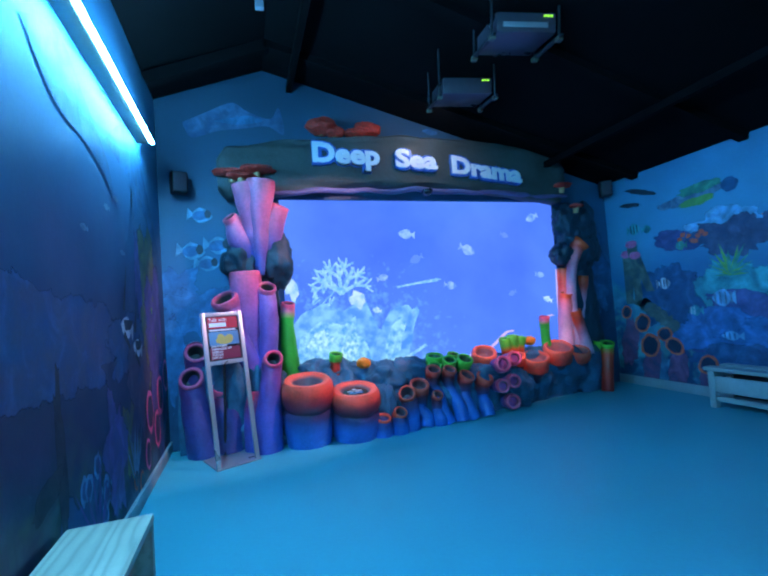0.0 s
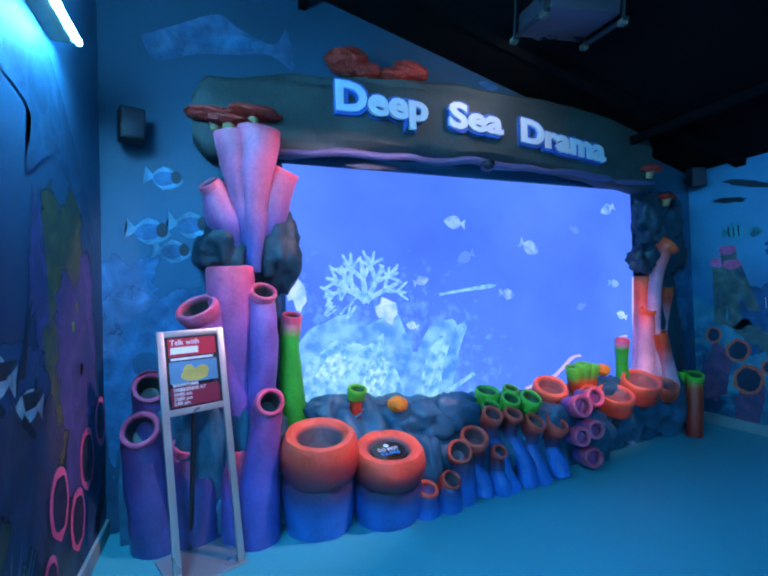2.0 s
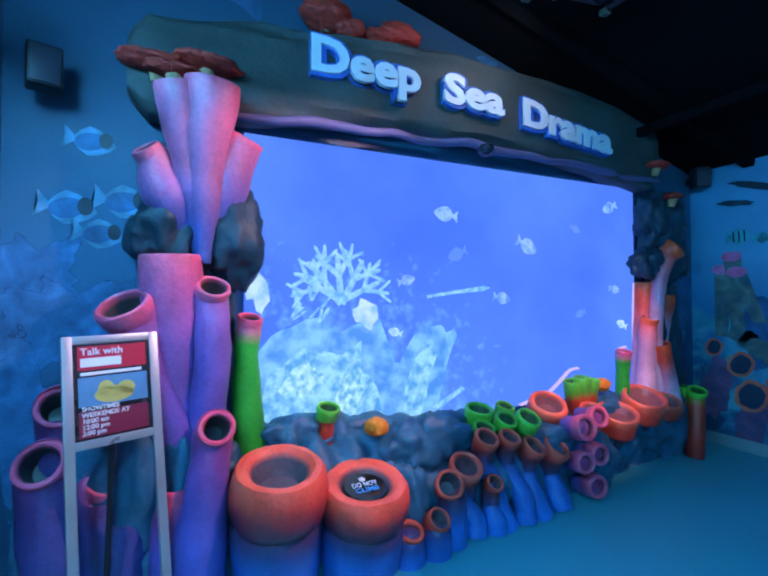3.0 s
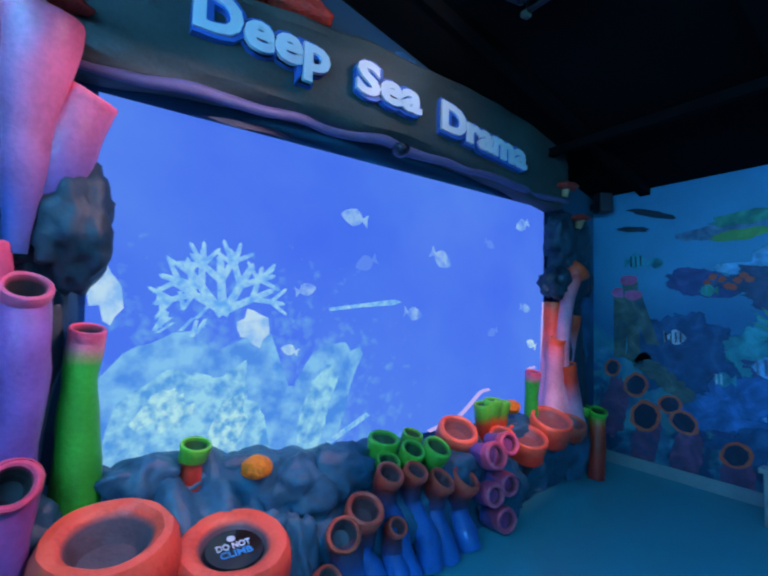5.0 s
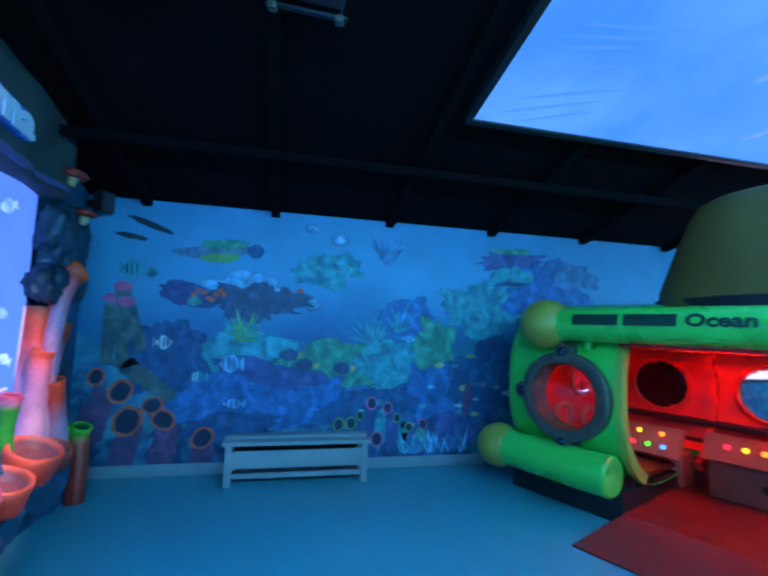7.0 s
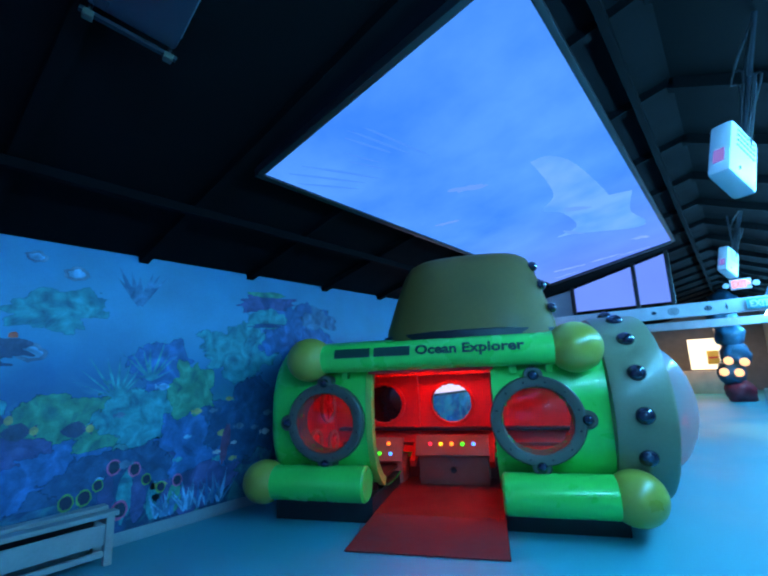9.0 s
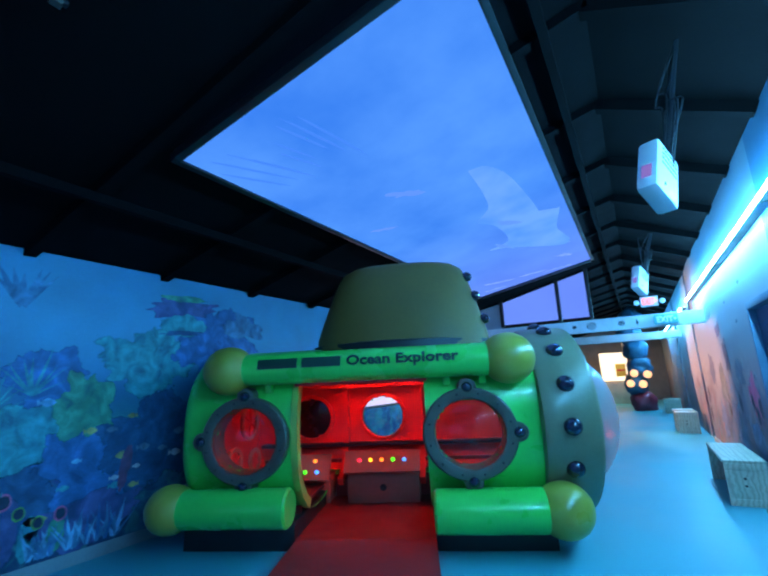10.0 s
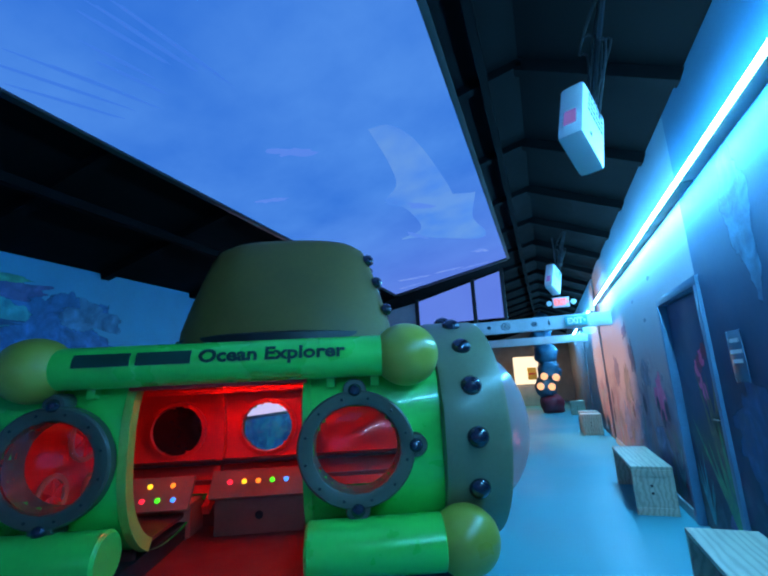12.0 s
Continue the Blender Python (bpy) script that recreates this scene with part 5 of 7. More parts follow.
for lo, hi, c in (((-0.13, 1.175), (0.13, 1.275), (0.55, 0.02, 0.05)), ((-0.13, 1.025), (0.13, 1.145), (0.10, 0.25, 0.42)), ((-0.13, 0.90), (0.13, 1.005), (0.22, 0.02, 0.05))):
    part("print_field", box(bmesh.new(), (lo[0], -0.009, lo[1]), (hi[0], -0.006, hi[1]), m=LEAN), paint("print", c, 0.35, bump=0), board)
bm = bmesh.new()
for cx, cz, rx, rz in ((0.0, 1.065, 0.075, 0.035), (-0.03, 1.09, 0.03, 0.035), (0.045, 1.085, 0.035, 0.03)):
    q = plate([(cx + rx * math.cos(a), cz + rz * math.sin(a)) for a in (2 * math.pi * i / 18 for i in range(18))], 0.001, "y", -0.0095, -1)
    me = bpy.data.meshes.new("tmp")
    q.to_mesh(me)
    q.free()
    bm.from_mesh(me)
bmesh.ops.transform(bm, matrix=LEAN, verts=bm.verts)
part("picture_shapes", bm, paint("print_yellow", (0.55, 0.45, 0.12), 0.4, bump=0), board)


def poster_text(text, size, x, z, mat):
    bm = lettering(text, size, 0.001, 0.0006)
    bmesh.ops.transform(bm, matrix=LEAN @ Matrix.Translation((x, -0.0105, z)), verts=bm.verts)
    part("print_line", bm, mat, board)


poster_text("Talk with", 0.042, -0.12, 1.238, M_WHITE)
part("print_bar", box(bmesh.new(), (-0.12, -0.0115, 1.188), (0.03, -0.009, 1.225), m=LEAN), M_WHITE, board)
part("print_bar", box(bmesh.new(), (-0.12, -0.0085, 1.153), (0.11, -0.006, 1.166), m=LEAN), M_WHITE, board)
poster_text("SHOWTIMES", 0.024, -0.12, 1.008, M_WHITE)
poster_text("WEEKENDS AT", 0.026, -0.12, 0.982, M_WHITE)
for z, t in ((0.958, "10:00 am"), (0.934, "12:00 pm"), (0.910, "2:00 pm")):
    poster_text(t, 0.026, -0.12, z, M_WHITE)


# ---- benches ----
def box_bench(y0, length, label, x0=-0.93, x1=-0.56, h=0.45):
    ob = thing("box_bench", label, "bench", Matrix.Translation(((x0 + x1) / 2, y0, 0)), group="box benches along the passage")
    w = (x1 - x0) / 2
    part("seat", boxes(((-w, 0, h - 0.03), (w, length, h)), bevel=0.004), M_WOOD, ob)
    for y in (0.0, length - 0.035):
        part("end_panel", boxes(((-w + 0.004, y + 0.004, 0), (w - 0.004, y + 0.031, h - 0.03)), bevel=0.003), M_WOOD, ob)
    for y, s in ((0.004, -1), (length - 0.004, 1)):
        yy = (y - 0.010, y) if s < 0 else (y, y + 0.010)
        for lo, hi in (((-w + 0.004, h - 0.10), (w - 0.004, h - 0.032)), ((-w + 0.004, 0.0), (w - 0.004, 0.07)), ((-w + 0.004, 0.07), (-w + 0.07, h - 0.10)), ((w - 0.07, 0.07), (w - 0.004, h - 0.10))):
            part("end_trim", boxes(((lo[0], yy[0], lo[1]), (hi[0], yy[1], hi[1])), bevel=0.002), M_WOOD, ob)
        for z in (0.20, 0.27):
            mb = Matrix.Translation((0.02, y, z)) @ Matrix.Rotation(radians(90 if s < 0 else -90), 4, "X")
            part("bolt_head", lathe([(0.013, -0.002), (0.013, 0.006), (0.006, 0.009)], 12, mb), M_BLACK, ob)
    part("back_panel", boxes(((-w + 0.004, 0.032, 0.0), (-w + 0.02, length - 0.032, h - 0.03))), M_WOOD, ob)
    return ob


box_bench(0.76, 1.32, "open plywood box bench against the deep-sea mural", -1.0, -0.69)
box_bench(-1.0, 1.30, "grained plywood box bench beside the painted door")
box_bench(-4.15, 1.30, "open plywood box bench with bolted end panels")
for y in (-9.15, -9.85):
    box_bench(y, 0.42, "small plywood stool box in the warm-lit passage", -0.92, -0.50)
box_bench(-14.2, 0.5, "small plywood box far down the passage", -0.95, -0.5)

ob = thing("slatted_bench", "pale painted plank bench below the reef mural", "bench", Matrix.Translation((4.24, 2.5, 0)))
for y in (-0.665, 0.605):
    part("leg", boxes(((-0.12, y, 0), (-0.06, y + 0.06, 0.37)), bevel=0.004), M_BENCH, ob)
    part("leg", boxes(((0.14, y, 0), (0.20, y + 0.06, 0.37)), bevel=0.004), M_BENCH, ob)
    part("end_rail", boxes(((-0.06, y + 0.01, 0.30), (0.14, y + 0.05, 0.36)), bevel=0.003), M_BENCH, ob)
for x0, x1 in ((-0.14, -0.02), (0.10, 0.22)):
    part("seat_plank", boxes(((x0, -0.69, 0.37), (x1, 0.69, 0.405)), bevel=0.004), M_BENCH, ob)
part("front_board", boxes(((-0.105, -0.605, 0.16), (-0.08, 0.605, 0.315)), bevel=0.003), M_BENCH, ob)
part("low_rail", boxes(((-0.105, -0.605, 0.07), (-0.08, 0.605, 0.115)), bevel=0.003), M_BENCH, ob)
# black backing puts the shade in the gaps between the boards
part("gap_backing", boxes(((0.16, -0.605, 0.08), (0.18, 0.605, 0.315)), bevel=0.003), M_BLACK, ob)


# ---- ceiling projectors and speakers ----
def rod(p, q, r, mat, name, parent):
    part(name, sweep([p, (Vector(p) + Vector(q)) / 2, q], [r, r], 4, 8), mat, parent)


M_CASE = paint("dark_projector_case", (0.05, 0.045, 0.06), 0.35, bump=0.05)


def cage_projector(x, y, z, vent, label):
    up = roof(x) - z
    ob = thing("ceiling_projector", label, "projector", Matrix.Translation((x, y, z)) @ Matrix.Rotation(radians(-10), 4, "Z") @ Matrix.Rotation(radians(9), 4, "X"))
    part("case", boxes(((-0.23, -0.2, -0.07), (0.23, 0.2, 0.07)), bevel=0.02), M_CASE, ob)
    part("lens", lathe([(0.06, 0.0), (0.06, 0.05), (0.045, 0.06), (0.04, 0.03)], 24, Matrix.Translation((-0.05, 0.19, 0.0)) @ Matrix.Rotation(radians(-90), 4, "X")), M_RIVET, ob)
    if vent:
        part("vent", boxes(((-0.18, -0.206, -0.035), (0.16, -0.198, 0.0)), bevel=0.002), M_STEEL, ob)
    for k in range(3):
        part("status_light", lathe([(0.008, 0), (0.008, 0.006), (0.003, 0.009)], 8, Matrix.Translation((0.14 + 0.025 * k, -0.2, 0.045)) @ Matrix.Rotation(radians(90), 4, "X")), glow("green_status", (0.35, 1.0, 0.05), 1.6), ob)
    part("status_light", lathe([(0.007, 0), (0.007, 0.006), (0.003, 0.009)], 8, Matrix.Translation((-0.26, -0.2, -0.09)) @ Matrix.Rotation(radians(90), 4, "X")), glow("red_status", (1.0, 0.05, 0.04), 1.6), ob)
    for sx in (-0.26, 0.26):
        for sy in (-0.18, 0.18):
            rod((sx, sy, -0.10), (sx, sy, up + 0.1), 0.009, M_BEAM, "hanger_rod", ob)
            part("clamp", boxes(((sx - 0.022, sy - 0.022, -0.12), (sx + 0.022, sy + 0.022, -0.085)), bevel=0.004), M_FRAME, ob)
        part("cradle_bar", boxes(((sx - 0.015, -0.22, -0.10), (sx + 0.015, 0.22, -0.08)), bevel=0.003), M_BEAM, ob)
    return ob


cage_projector(1.76, 3.50, 3.20, False, "black video projector in a steel ceiling cradle")
cage_projector(1.80, 2.70, 3.25, True, "dark video projector with a pale vent strip")

M_CABLE = paint("cable_black", (0.01, 0.01, 0.012), 0.6, bump=0)


def throw_projector(m, top, label):
    """White short-throw projector hung nose down from an arm."""
    ob = thing("short_throw_projector", label, "projector", m)
    part("case", boxes(((-0.15, -0.065, -0.20), (0.15, 0.065, 0.20)), bevel=0.03), M_WHITE, ob)
    slats = [((-0.10 + 0.034 * i, 0.062, 0.02 + 0.04 * j), (-0.10 + 0.034 * i + 0.022, 0.068, 0.02 + 0.04 * j + 0.012)) for i in range(6) for j in range(4)]
    part("vent_grille", boxes(*slats), M_CASE, ob, "dark vent slots")
    part("vent_grille", boxes(*[((-0.12 + 0.03 * i, -0.04 + 0.02 * j, 0.197), (-0.12 + 0.03 * i + 0.02, -0.04 + 0.02 * j + 0.010, 0.203)) for i in range(8) for j in range(5)]), M_CASE, ob, "dark vent slots")
    part("lens_well", boxes(((0.146, -0.03, -0.12), (0.156, 0.03, -0.02)), bevel=0.003), glow("violet_lens", (0.45, 0.30, 1.0), 0.5), ob, "violet glowing lens window")
    part("sensor", lathe([(0.012, 0), (0.012, 0.004)], 12, Matrix.Translation((0.05, 0.064, -0.13)) @ Matrix.Rotation(radians(-90), 4, "X")), M_BLACK, ob)
    inv = m.inverted()
    a = Vector((-0.10, 0, 0.08))
    b = inv @ Vector(top)
    rod(a, b, 0.018, M_BEAM, "arm", ob)
    for k in range(5):
        mid = (a + b) / 2 + Vector((0.05 * math.sin(k * 2.1), 0.07 * math.cos(k * 1.7), 0.06 * math.sin(k)))
        part("cable", sweep([a + Vector((0, 0.02 * k - 0.04, -0.03)), mid, mid + Vector((0.03, -0.04, 0.08)), b], [0.006, 0.006], 14, 6), M_CABLE, ob)
    return ob


throw_projector(Matrix.Translation((-0.22, 0.0, 2.66)) @ Matrix.Rotation(radians(66), 4, "Z") @ Matrix.Rotation(radians(-24), 4, "Y"), (-0.48, -0.10, roof(-0.48)), "white short-throw projector on a black ceiling arm")
throw_projector(Matrix.Translation((-0.15, -4.6, 2.80)) @ Matrix.Rotation(radians(66), 4, "Z") @ Matrix.Rotation(radians(-24), 4, "Y"), (-0.45, -4.7, roof(-0.45)), "white short-throw projector farther down the passage")
for x, y, z in ((-0.82, 4.46, 2.57), (4.38, 4.44, 2.60)):
    ob = thing("wall_speaker", "small black loudspeaker on the wall corner", "speaker", Matrix.Translation((x, y, z)) @ Matrix.Rotation(radians(20 if x < 0 else -30), 4, "Z"), group="corner speakers")
    part("cabinet", boxes(((-0.07, -0.06, -0.10), (0.07, 0.06, 0.10)), bevel=0.012), M_BLACK, ob)
    part("grille", boxes(((-0.058, -0.068, -0.088), (0.058, -0.058, 0.088)), bevel=0.004), M_CASE, ob)
    part("bracket", boxes(((-0.02, 0.05, -0.03), (0.02, 0.20, 0.03))), M_BLACK, ob)
ob = thing("pendant_bracket", "narrow blue-lit metal bracket below the ceiling", "bracket", Matrix.Translation((-0.09, 2.70, 3.17)))
part("channel", boxes(((-0.025, -0.02, 0.0), (0.025, 0.02, roof(-0.09) - 3.17)), bevel=0.004), paint("grey_channel", (0.3, 0.33, 0.36), 0.4, metal=0.5), ob)

# ---- passage ----
beam_paint = paint("pale_beam_paint", (0.55, 0.60, 0.64), 0.5, bump=0.05)
for y, x1, z0, z1 in ((-5.9, 3.2, 2.16, 2.39), (-10.5, 3.4, 2.20, 2.40)):
    ob = thing("cross_beam", "pale boxed cross beam painted with shell swirls", "beam", Matrix.Translation((1.0, y, z0)))
    wpart("casing", boxes(((XL, y - 0.08, z0), (x1, y + 0.08, z1)), bevel=0.006), beam_paint, ob)
    if y > -8:
        for cx, r in ((0.72, 0.085), (0.22, 0.055), (1.02, 0.04)):
            for k, rr in enumerate((r, r * 0.66, r * 0.33)):
                bm = bmesh.new()
                rings(bm, [[Vector((cx + q * math.cos(a), y + 0.081 + d, (z0 + z1) / 2 + q * 0.8 * math.sin(a))) for a in (2 * math.pi * i / 22 for i in range(22))] for q, d in ((rr, 0), (rr, 0.003), (rr - 0.014, 0.003), (rr - 0.014, 0))], False, False)
                wpart("painted_swirl", bm, M_DARKROCK, ob)
        wpart("painted_swirl", plate([(-0.05, 2.26), (-0.03, 2.21), (-0.01, 2.26), (-0.03, 2.35)], 0.003, "y", y + 0.081, 1), M_DARKROCK, ob)


def exit_sign(m, back, ink, strength, w, h, label):
    ob = thing("exit_sign", label, "exit sign", m)
    part("housing", boxes(((-w / 2, -0.03, 0), (w / 2, 0.03, h)), bevel=0.006), back, ob)
    bm = lettering("EXIT", h * 0.85, 0.004, 0.004)
    stretch(bm, -w * 0.38, w * 0.30)
    bmesh.ops.transform(bm, matrix=Matrix.Translation((0, -0.033, h * 0.2)), verts=bm.verts)
    part("letters", bm, ink, ob, "lettering that reads EXIT")
    part("arrow", plate([(w * 0.34, h * 0.35), (w * 0.44, h * 0.5), (w * 0.34, h * 0.65)], 0.004, "y", -0.035, 1), ink, ob)
    return ob


exit_sign(Matrix.Translation((-0.47, -5.78, 2.19)) @ Matrix.Rotation(math.pi, 4, "Z"), paint("teal_sign", (0.10, 0.42, 0.45), 0.4, bump=0), M_WHITE, 1, 0.36, 0.17, "teal exit sign with white letters on the cross beam")
red_exit = exit_sign(Matrix.Translation((-0.26, -5.55, 2.50)) @ Matrix.Rotation(math.pi, 4, "Z"), paint("pale_sign", (0.75, 0.6, 0.58), 0.4, bump=0), glow("red_exit_light", (1.0, 0.10, 0.06), 3.0), 3, 0.27, 0.17, "lit red exit sign with twin emergency lamps")
for x in (-0.19, 0.19):
    part("emergency_lamp", lathe([(0.035, 0.0), (0.045, 0.03), (0.04, 0.05), (0.004, 0.055)], 16, Matrix.Translation((x, -0.03, 0.07)) @ Matrix.Rotation(radians(90), 4, "X")), M_WHITE, red_exit)
part("hanger", boxes(((-0.012, -0.012, 0.17), (0.012, 0.012, 1.5))), M_BEAM, red_exit)

# rock pillar with round lights; a glowing panel stands in for the bright room behind
pillar = thing("reef_pillar", "dark teal reef pillar with round warm lights", "pillar", Matrix.Translation((0.10, -15.0, 0)))
for j, (z, r) in enumerate(((0.3, 0.42), (0.9, 0.38), (1.5, 0.41), (2.1, 0.42), (2.7, 0.40), (3.2, 0.40))):
    part("boulder", boulder((0.1 * math.sin(j * 2), 0, z), (r, 0.4, 0.42), 6.1 * j, 3, 0.3, 0.05), M_ROCK if j else paint("red_pillar_foot", (0.3, 0.03, 0.05), 0.5), pillar)
for x, z in ((-0.28, 1.25), (0.12, 1.30), (0.28, 0.95), (-0.1, 0.92)):
    part("round_light", lathe([(0.13, 0), (0.13, 0.03), (0.10, 0.05), (0.004, 0.055)], 20, Matrix.Translation((x, 0.44, z)) @ Matrix.Rotation(radians(-90), 4, "X")), glow("warm_round_light", (1.0, 0.52, 0.25), 1.6), pillar)
shop = thing("far_room_panel", "glowing cream panel standing for the bright room at the passage end", "display")
wpart("panel", boxes(((0.45, -19.0, 0.95), (1.55, -18.9, 2.2)), bevel=0.01), glow("bright_room_glow", (1.0, 0.82, 0.58), 1.6), shop)
wpart("notice", boxes(((0.55, -18.89, 1.15), (0.95, -18.86, 1.7)), bevel=0.004), paint("mustard_notice", (0.6, 0.42, 0.06), 0.5, bump=0), shop)
wpart("notice_bar", boxes(((0.60, -18.855, 1.38), (0.90, -18.85, 1.46))), paint("red_bar", (0.5, 0.05, 0.04), 0.5, bump=0), shop)
wpart("counter", boxes(((0.3, -18.85, 0.0), (3.2, -18.4, 0.9)), bevel=0.01), paint("cream_counter", (0.65, 0.52, 0.38), 0.5), shop)

# glowing panel added beyond the submarine for the pale view through its rear window
far_panel = thing("rear_window_glow", "glowing lavender panel added beyond the submarine", "screen")
wpart("picture", boxes(((XR - 0.03, -5.6, 0.98), (XR - 0.004, -2.9, 2.45))), glow("lavender_panel_glow", (0.80, 0.68, 1.0), 1.2), far_panel, smooth=False)
for lo, hi in (((XR - 0.04, -5.65, 0.93), (XR - 0.004, -2.85, 0.98)), ((XR - 0.04, -5.65, 2.45), (XR - 0.004, -2.85, 2.5))):
    wpart("edge_bar", boxes((lo, hi)), M_BLACK, far_panel)

# notice plate and socket on the passage wall
ob = thing("wall_plaque", "clear acrylic plaque with white printed lines", "plaque", Matrix.Translation((XL + 0.004, -1.02, 1.45)))
part("plate", boxes(((0, -0.11, -0.16), (0.006, 0.11, 0.16)), bevel=0.002), paint("smoky_acrylic", (0.10, 0.16, 0.24), 0.15, bump=0), ob)
for z, w in ((0.10, 0.07), (0.03, 0.09), (-0.03, 0.07)):
    part("print_bar", boxes(((0.006, -w, z - 0.012), (0.008, w, z + 0.012))), M_WHITE, ob)
ob = thing("wall_socket", "grey wall socket near the floor", "socket", Matrix.Translation((XL, -1.12, 0.32)))
part("plate", boxes(((0, -0.035, -0.055), (0.008, 0.035, 0.055)), bevel=0.003), M_BASEBOARD, ob)
part("outlet", boxes(((0.008, -0.016, -0.03), (0.012, 0.016, 0.03)), bevel=0.002), M_BLACK, ob)

# ---- painted figures on the murals: thin layers of paint, each one a piece of its wall ----
LAYER = [0]


def lay(name):
    """Later coats lie over earlier ones: ground patches, then figures, then their markings."""
    LAYER[0] = (LAYER[0] + 1) % 30
    return (0.0006 if name in SOFT else 0.0058 if name in MARKS else 0.0036) + 0.00007 * LAYER[0]


WALLS = {"e": (wall_right, "x", XR, -1), "w": (wall_left, "x", XL, 1), "n": (wall_screen, "y", YS, -1), "p": (wall_passage, "x", XL, 1), "d": (door, "x", XL - 0.045, 1)}


def put(wall, outline, material, name):
    """wall: 'e' reef mural (y, z), 'w' deep mural (y, z), 'n' screen wall (x, z), 'p' passage, 'd' door.
    The paint thins out to a brushed fringe: 'tone' is 1 inside and 0 on the outline."""
    d = lay(name)
    ob, axis, at, sign = WALLS[wall]
    bm = bmesh.new()
    tone = bm.verts.layers.float.new("tone")
    cu, cv = sum(p[0] for p in outline) / len(outline), sum(p[1] for p in outline) / len(outline)
    soft = name in SOFT

    def at_wall(u, v):
        return Vector((at + sign * d, u, v)) if axis == "x" else Vector((u, at + sign * d, v))

    if soft:
        rows = []
        for f, t in ((0.45, 1.0), (0.75, 0.8), (1.12, 0.0)):
            row = [bm.verts.new(at_wall(cu + (u - cu) * f, cv + (v - cv) * f)) for u, v in outline]
            for v in row:
                v[tone] = t
            rows.append(row)
        bm.faces.new(rows[0])
        for a, b in zip(rows, rows[1:]):
            for i in range(len(a)):
                j = (i + 1) % len(a)
                bm.faces.new((a[i], a[j], b[j], b[i]))
    else:
        row = [bm.verts.new(at_wall(u, v)) for u, v in outline]
        for v in row:
            v[tone] = 1.0
        face = bm.faces.new(row)
        bmesh.ops.triangulate(bm, faces=[face])
    return part(name, bm, material[wall], ob, smooth=False)


MARKS = {"painted_sponge_mouth", "painted_stripe", "painted_fish_face", "painted_fish_tail", "painted_fin"}
SOFT = {"painted_reef_patch", "painted_overhang", "painted_coral_lump", "painted_sponge_body", "painted_bubble_coral", "painted_polyp", "painted_jelly", "painted_long_shape", "painted_red_coral", "painted_sea_horse", "painted_tail"}


def oval(u, v, ru, rv, turn=0.0, n=26, wob=0.0, seed=0.0):
    out = []
    for i in range(n):
        a = 2 * math.pi * i / n
        k = 1 + wob * noise.noise(Vector((2 * math.cos(a) + seed, 2 * math.sin(a), seed))) * 2 + wob * 0.6 * noise.noise(Vector((6 * math.cos(a), 6 * math.sin(a) + seed, 0)))
        x, y = ru * math.cos(a) * k, rv * math.sin(a) * k
        c, s = math.cos(radians(turn)), math.sin(radians(turn))
        out.append((u + x * c - y * s, v + x * s + y * c))
    return out


def fish_outline(u, v, size, way=1, tall=0.5, turn=0.0):
    base = [(-0.5, 0.0), (-0.38, 0.16), (-0.15, 0.30), (0.05, 0.34), (0.2, 0.22), (0.30, 0.07), (0.50, 0.26), (0.46, 0.0), (0.50, -0.26), (0.30, -0.07), (0.2, -0.2), (0.0, -0.32), (-0.2, -0.27), (-0.40, -0.13)]
    c, s = math.cos(radians(turn)), math.sin(radians(turn))
    return [(u + way * size * (x * c - y * tall * 2 * s), v + size * (x * s + y * tall * 2 * c)) for x, y in base]


def strokes(u, v, length, lean, n, spread, width):
    """Blades that fan out from one foot, as outlines."""
    out = []
    for k in range(n):
        a = radians(90 + lean + spread * (k / max(n - 1, 1) - 0.5))
        L = length * (0.7 + 0.5 * random.random())
        du, dv = math.cos(a), math.sin(a)
        bend = 0.15 * (random.random() - 0.5) * L
        out.append([(u - dv * width, v + du * width), (u + du * L * 0.5 - dv * width + bend, v + dv * L * 0.5), (u + du * L + bend, v + dv * L), (u + du * L * 0.5 + dv * width + bend, v + dv * L * 0.5), (u + dv * width, v - du * width)])
    return out


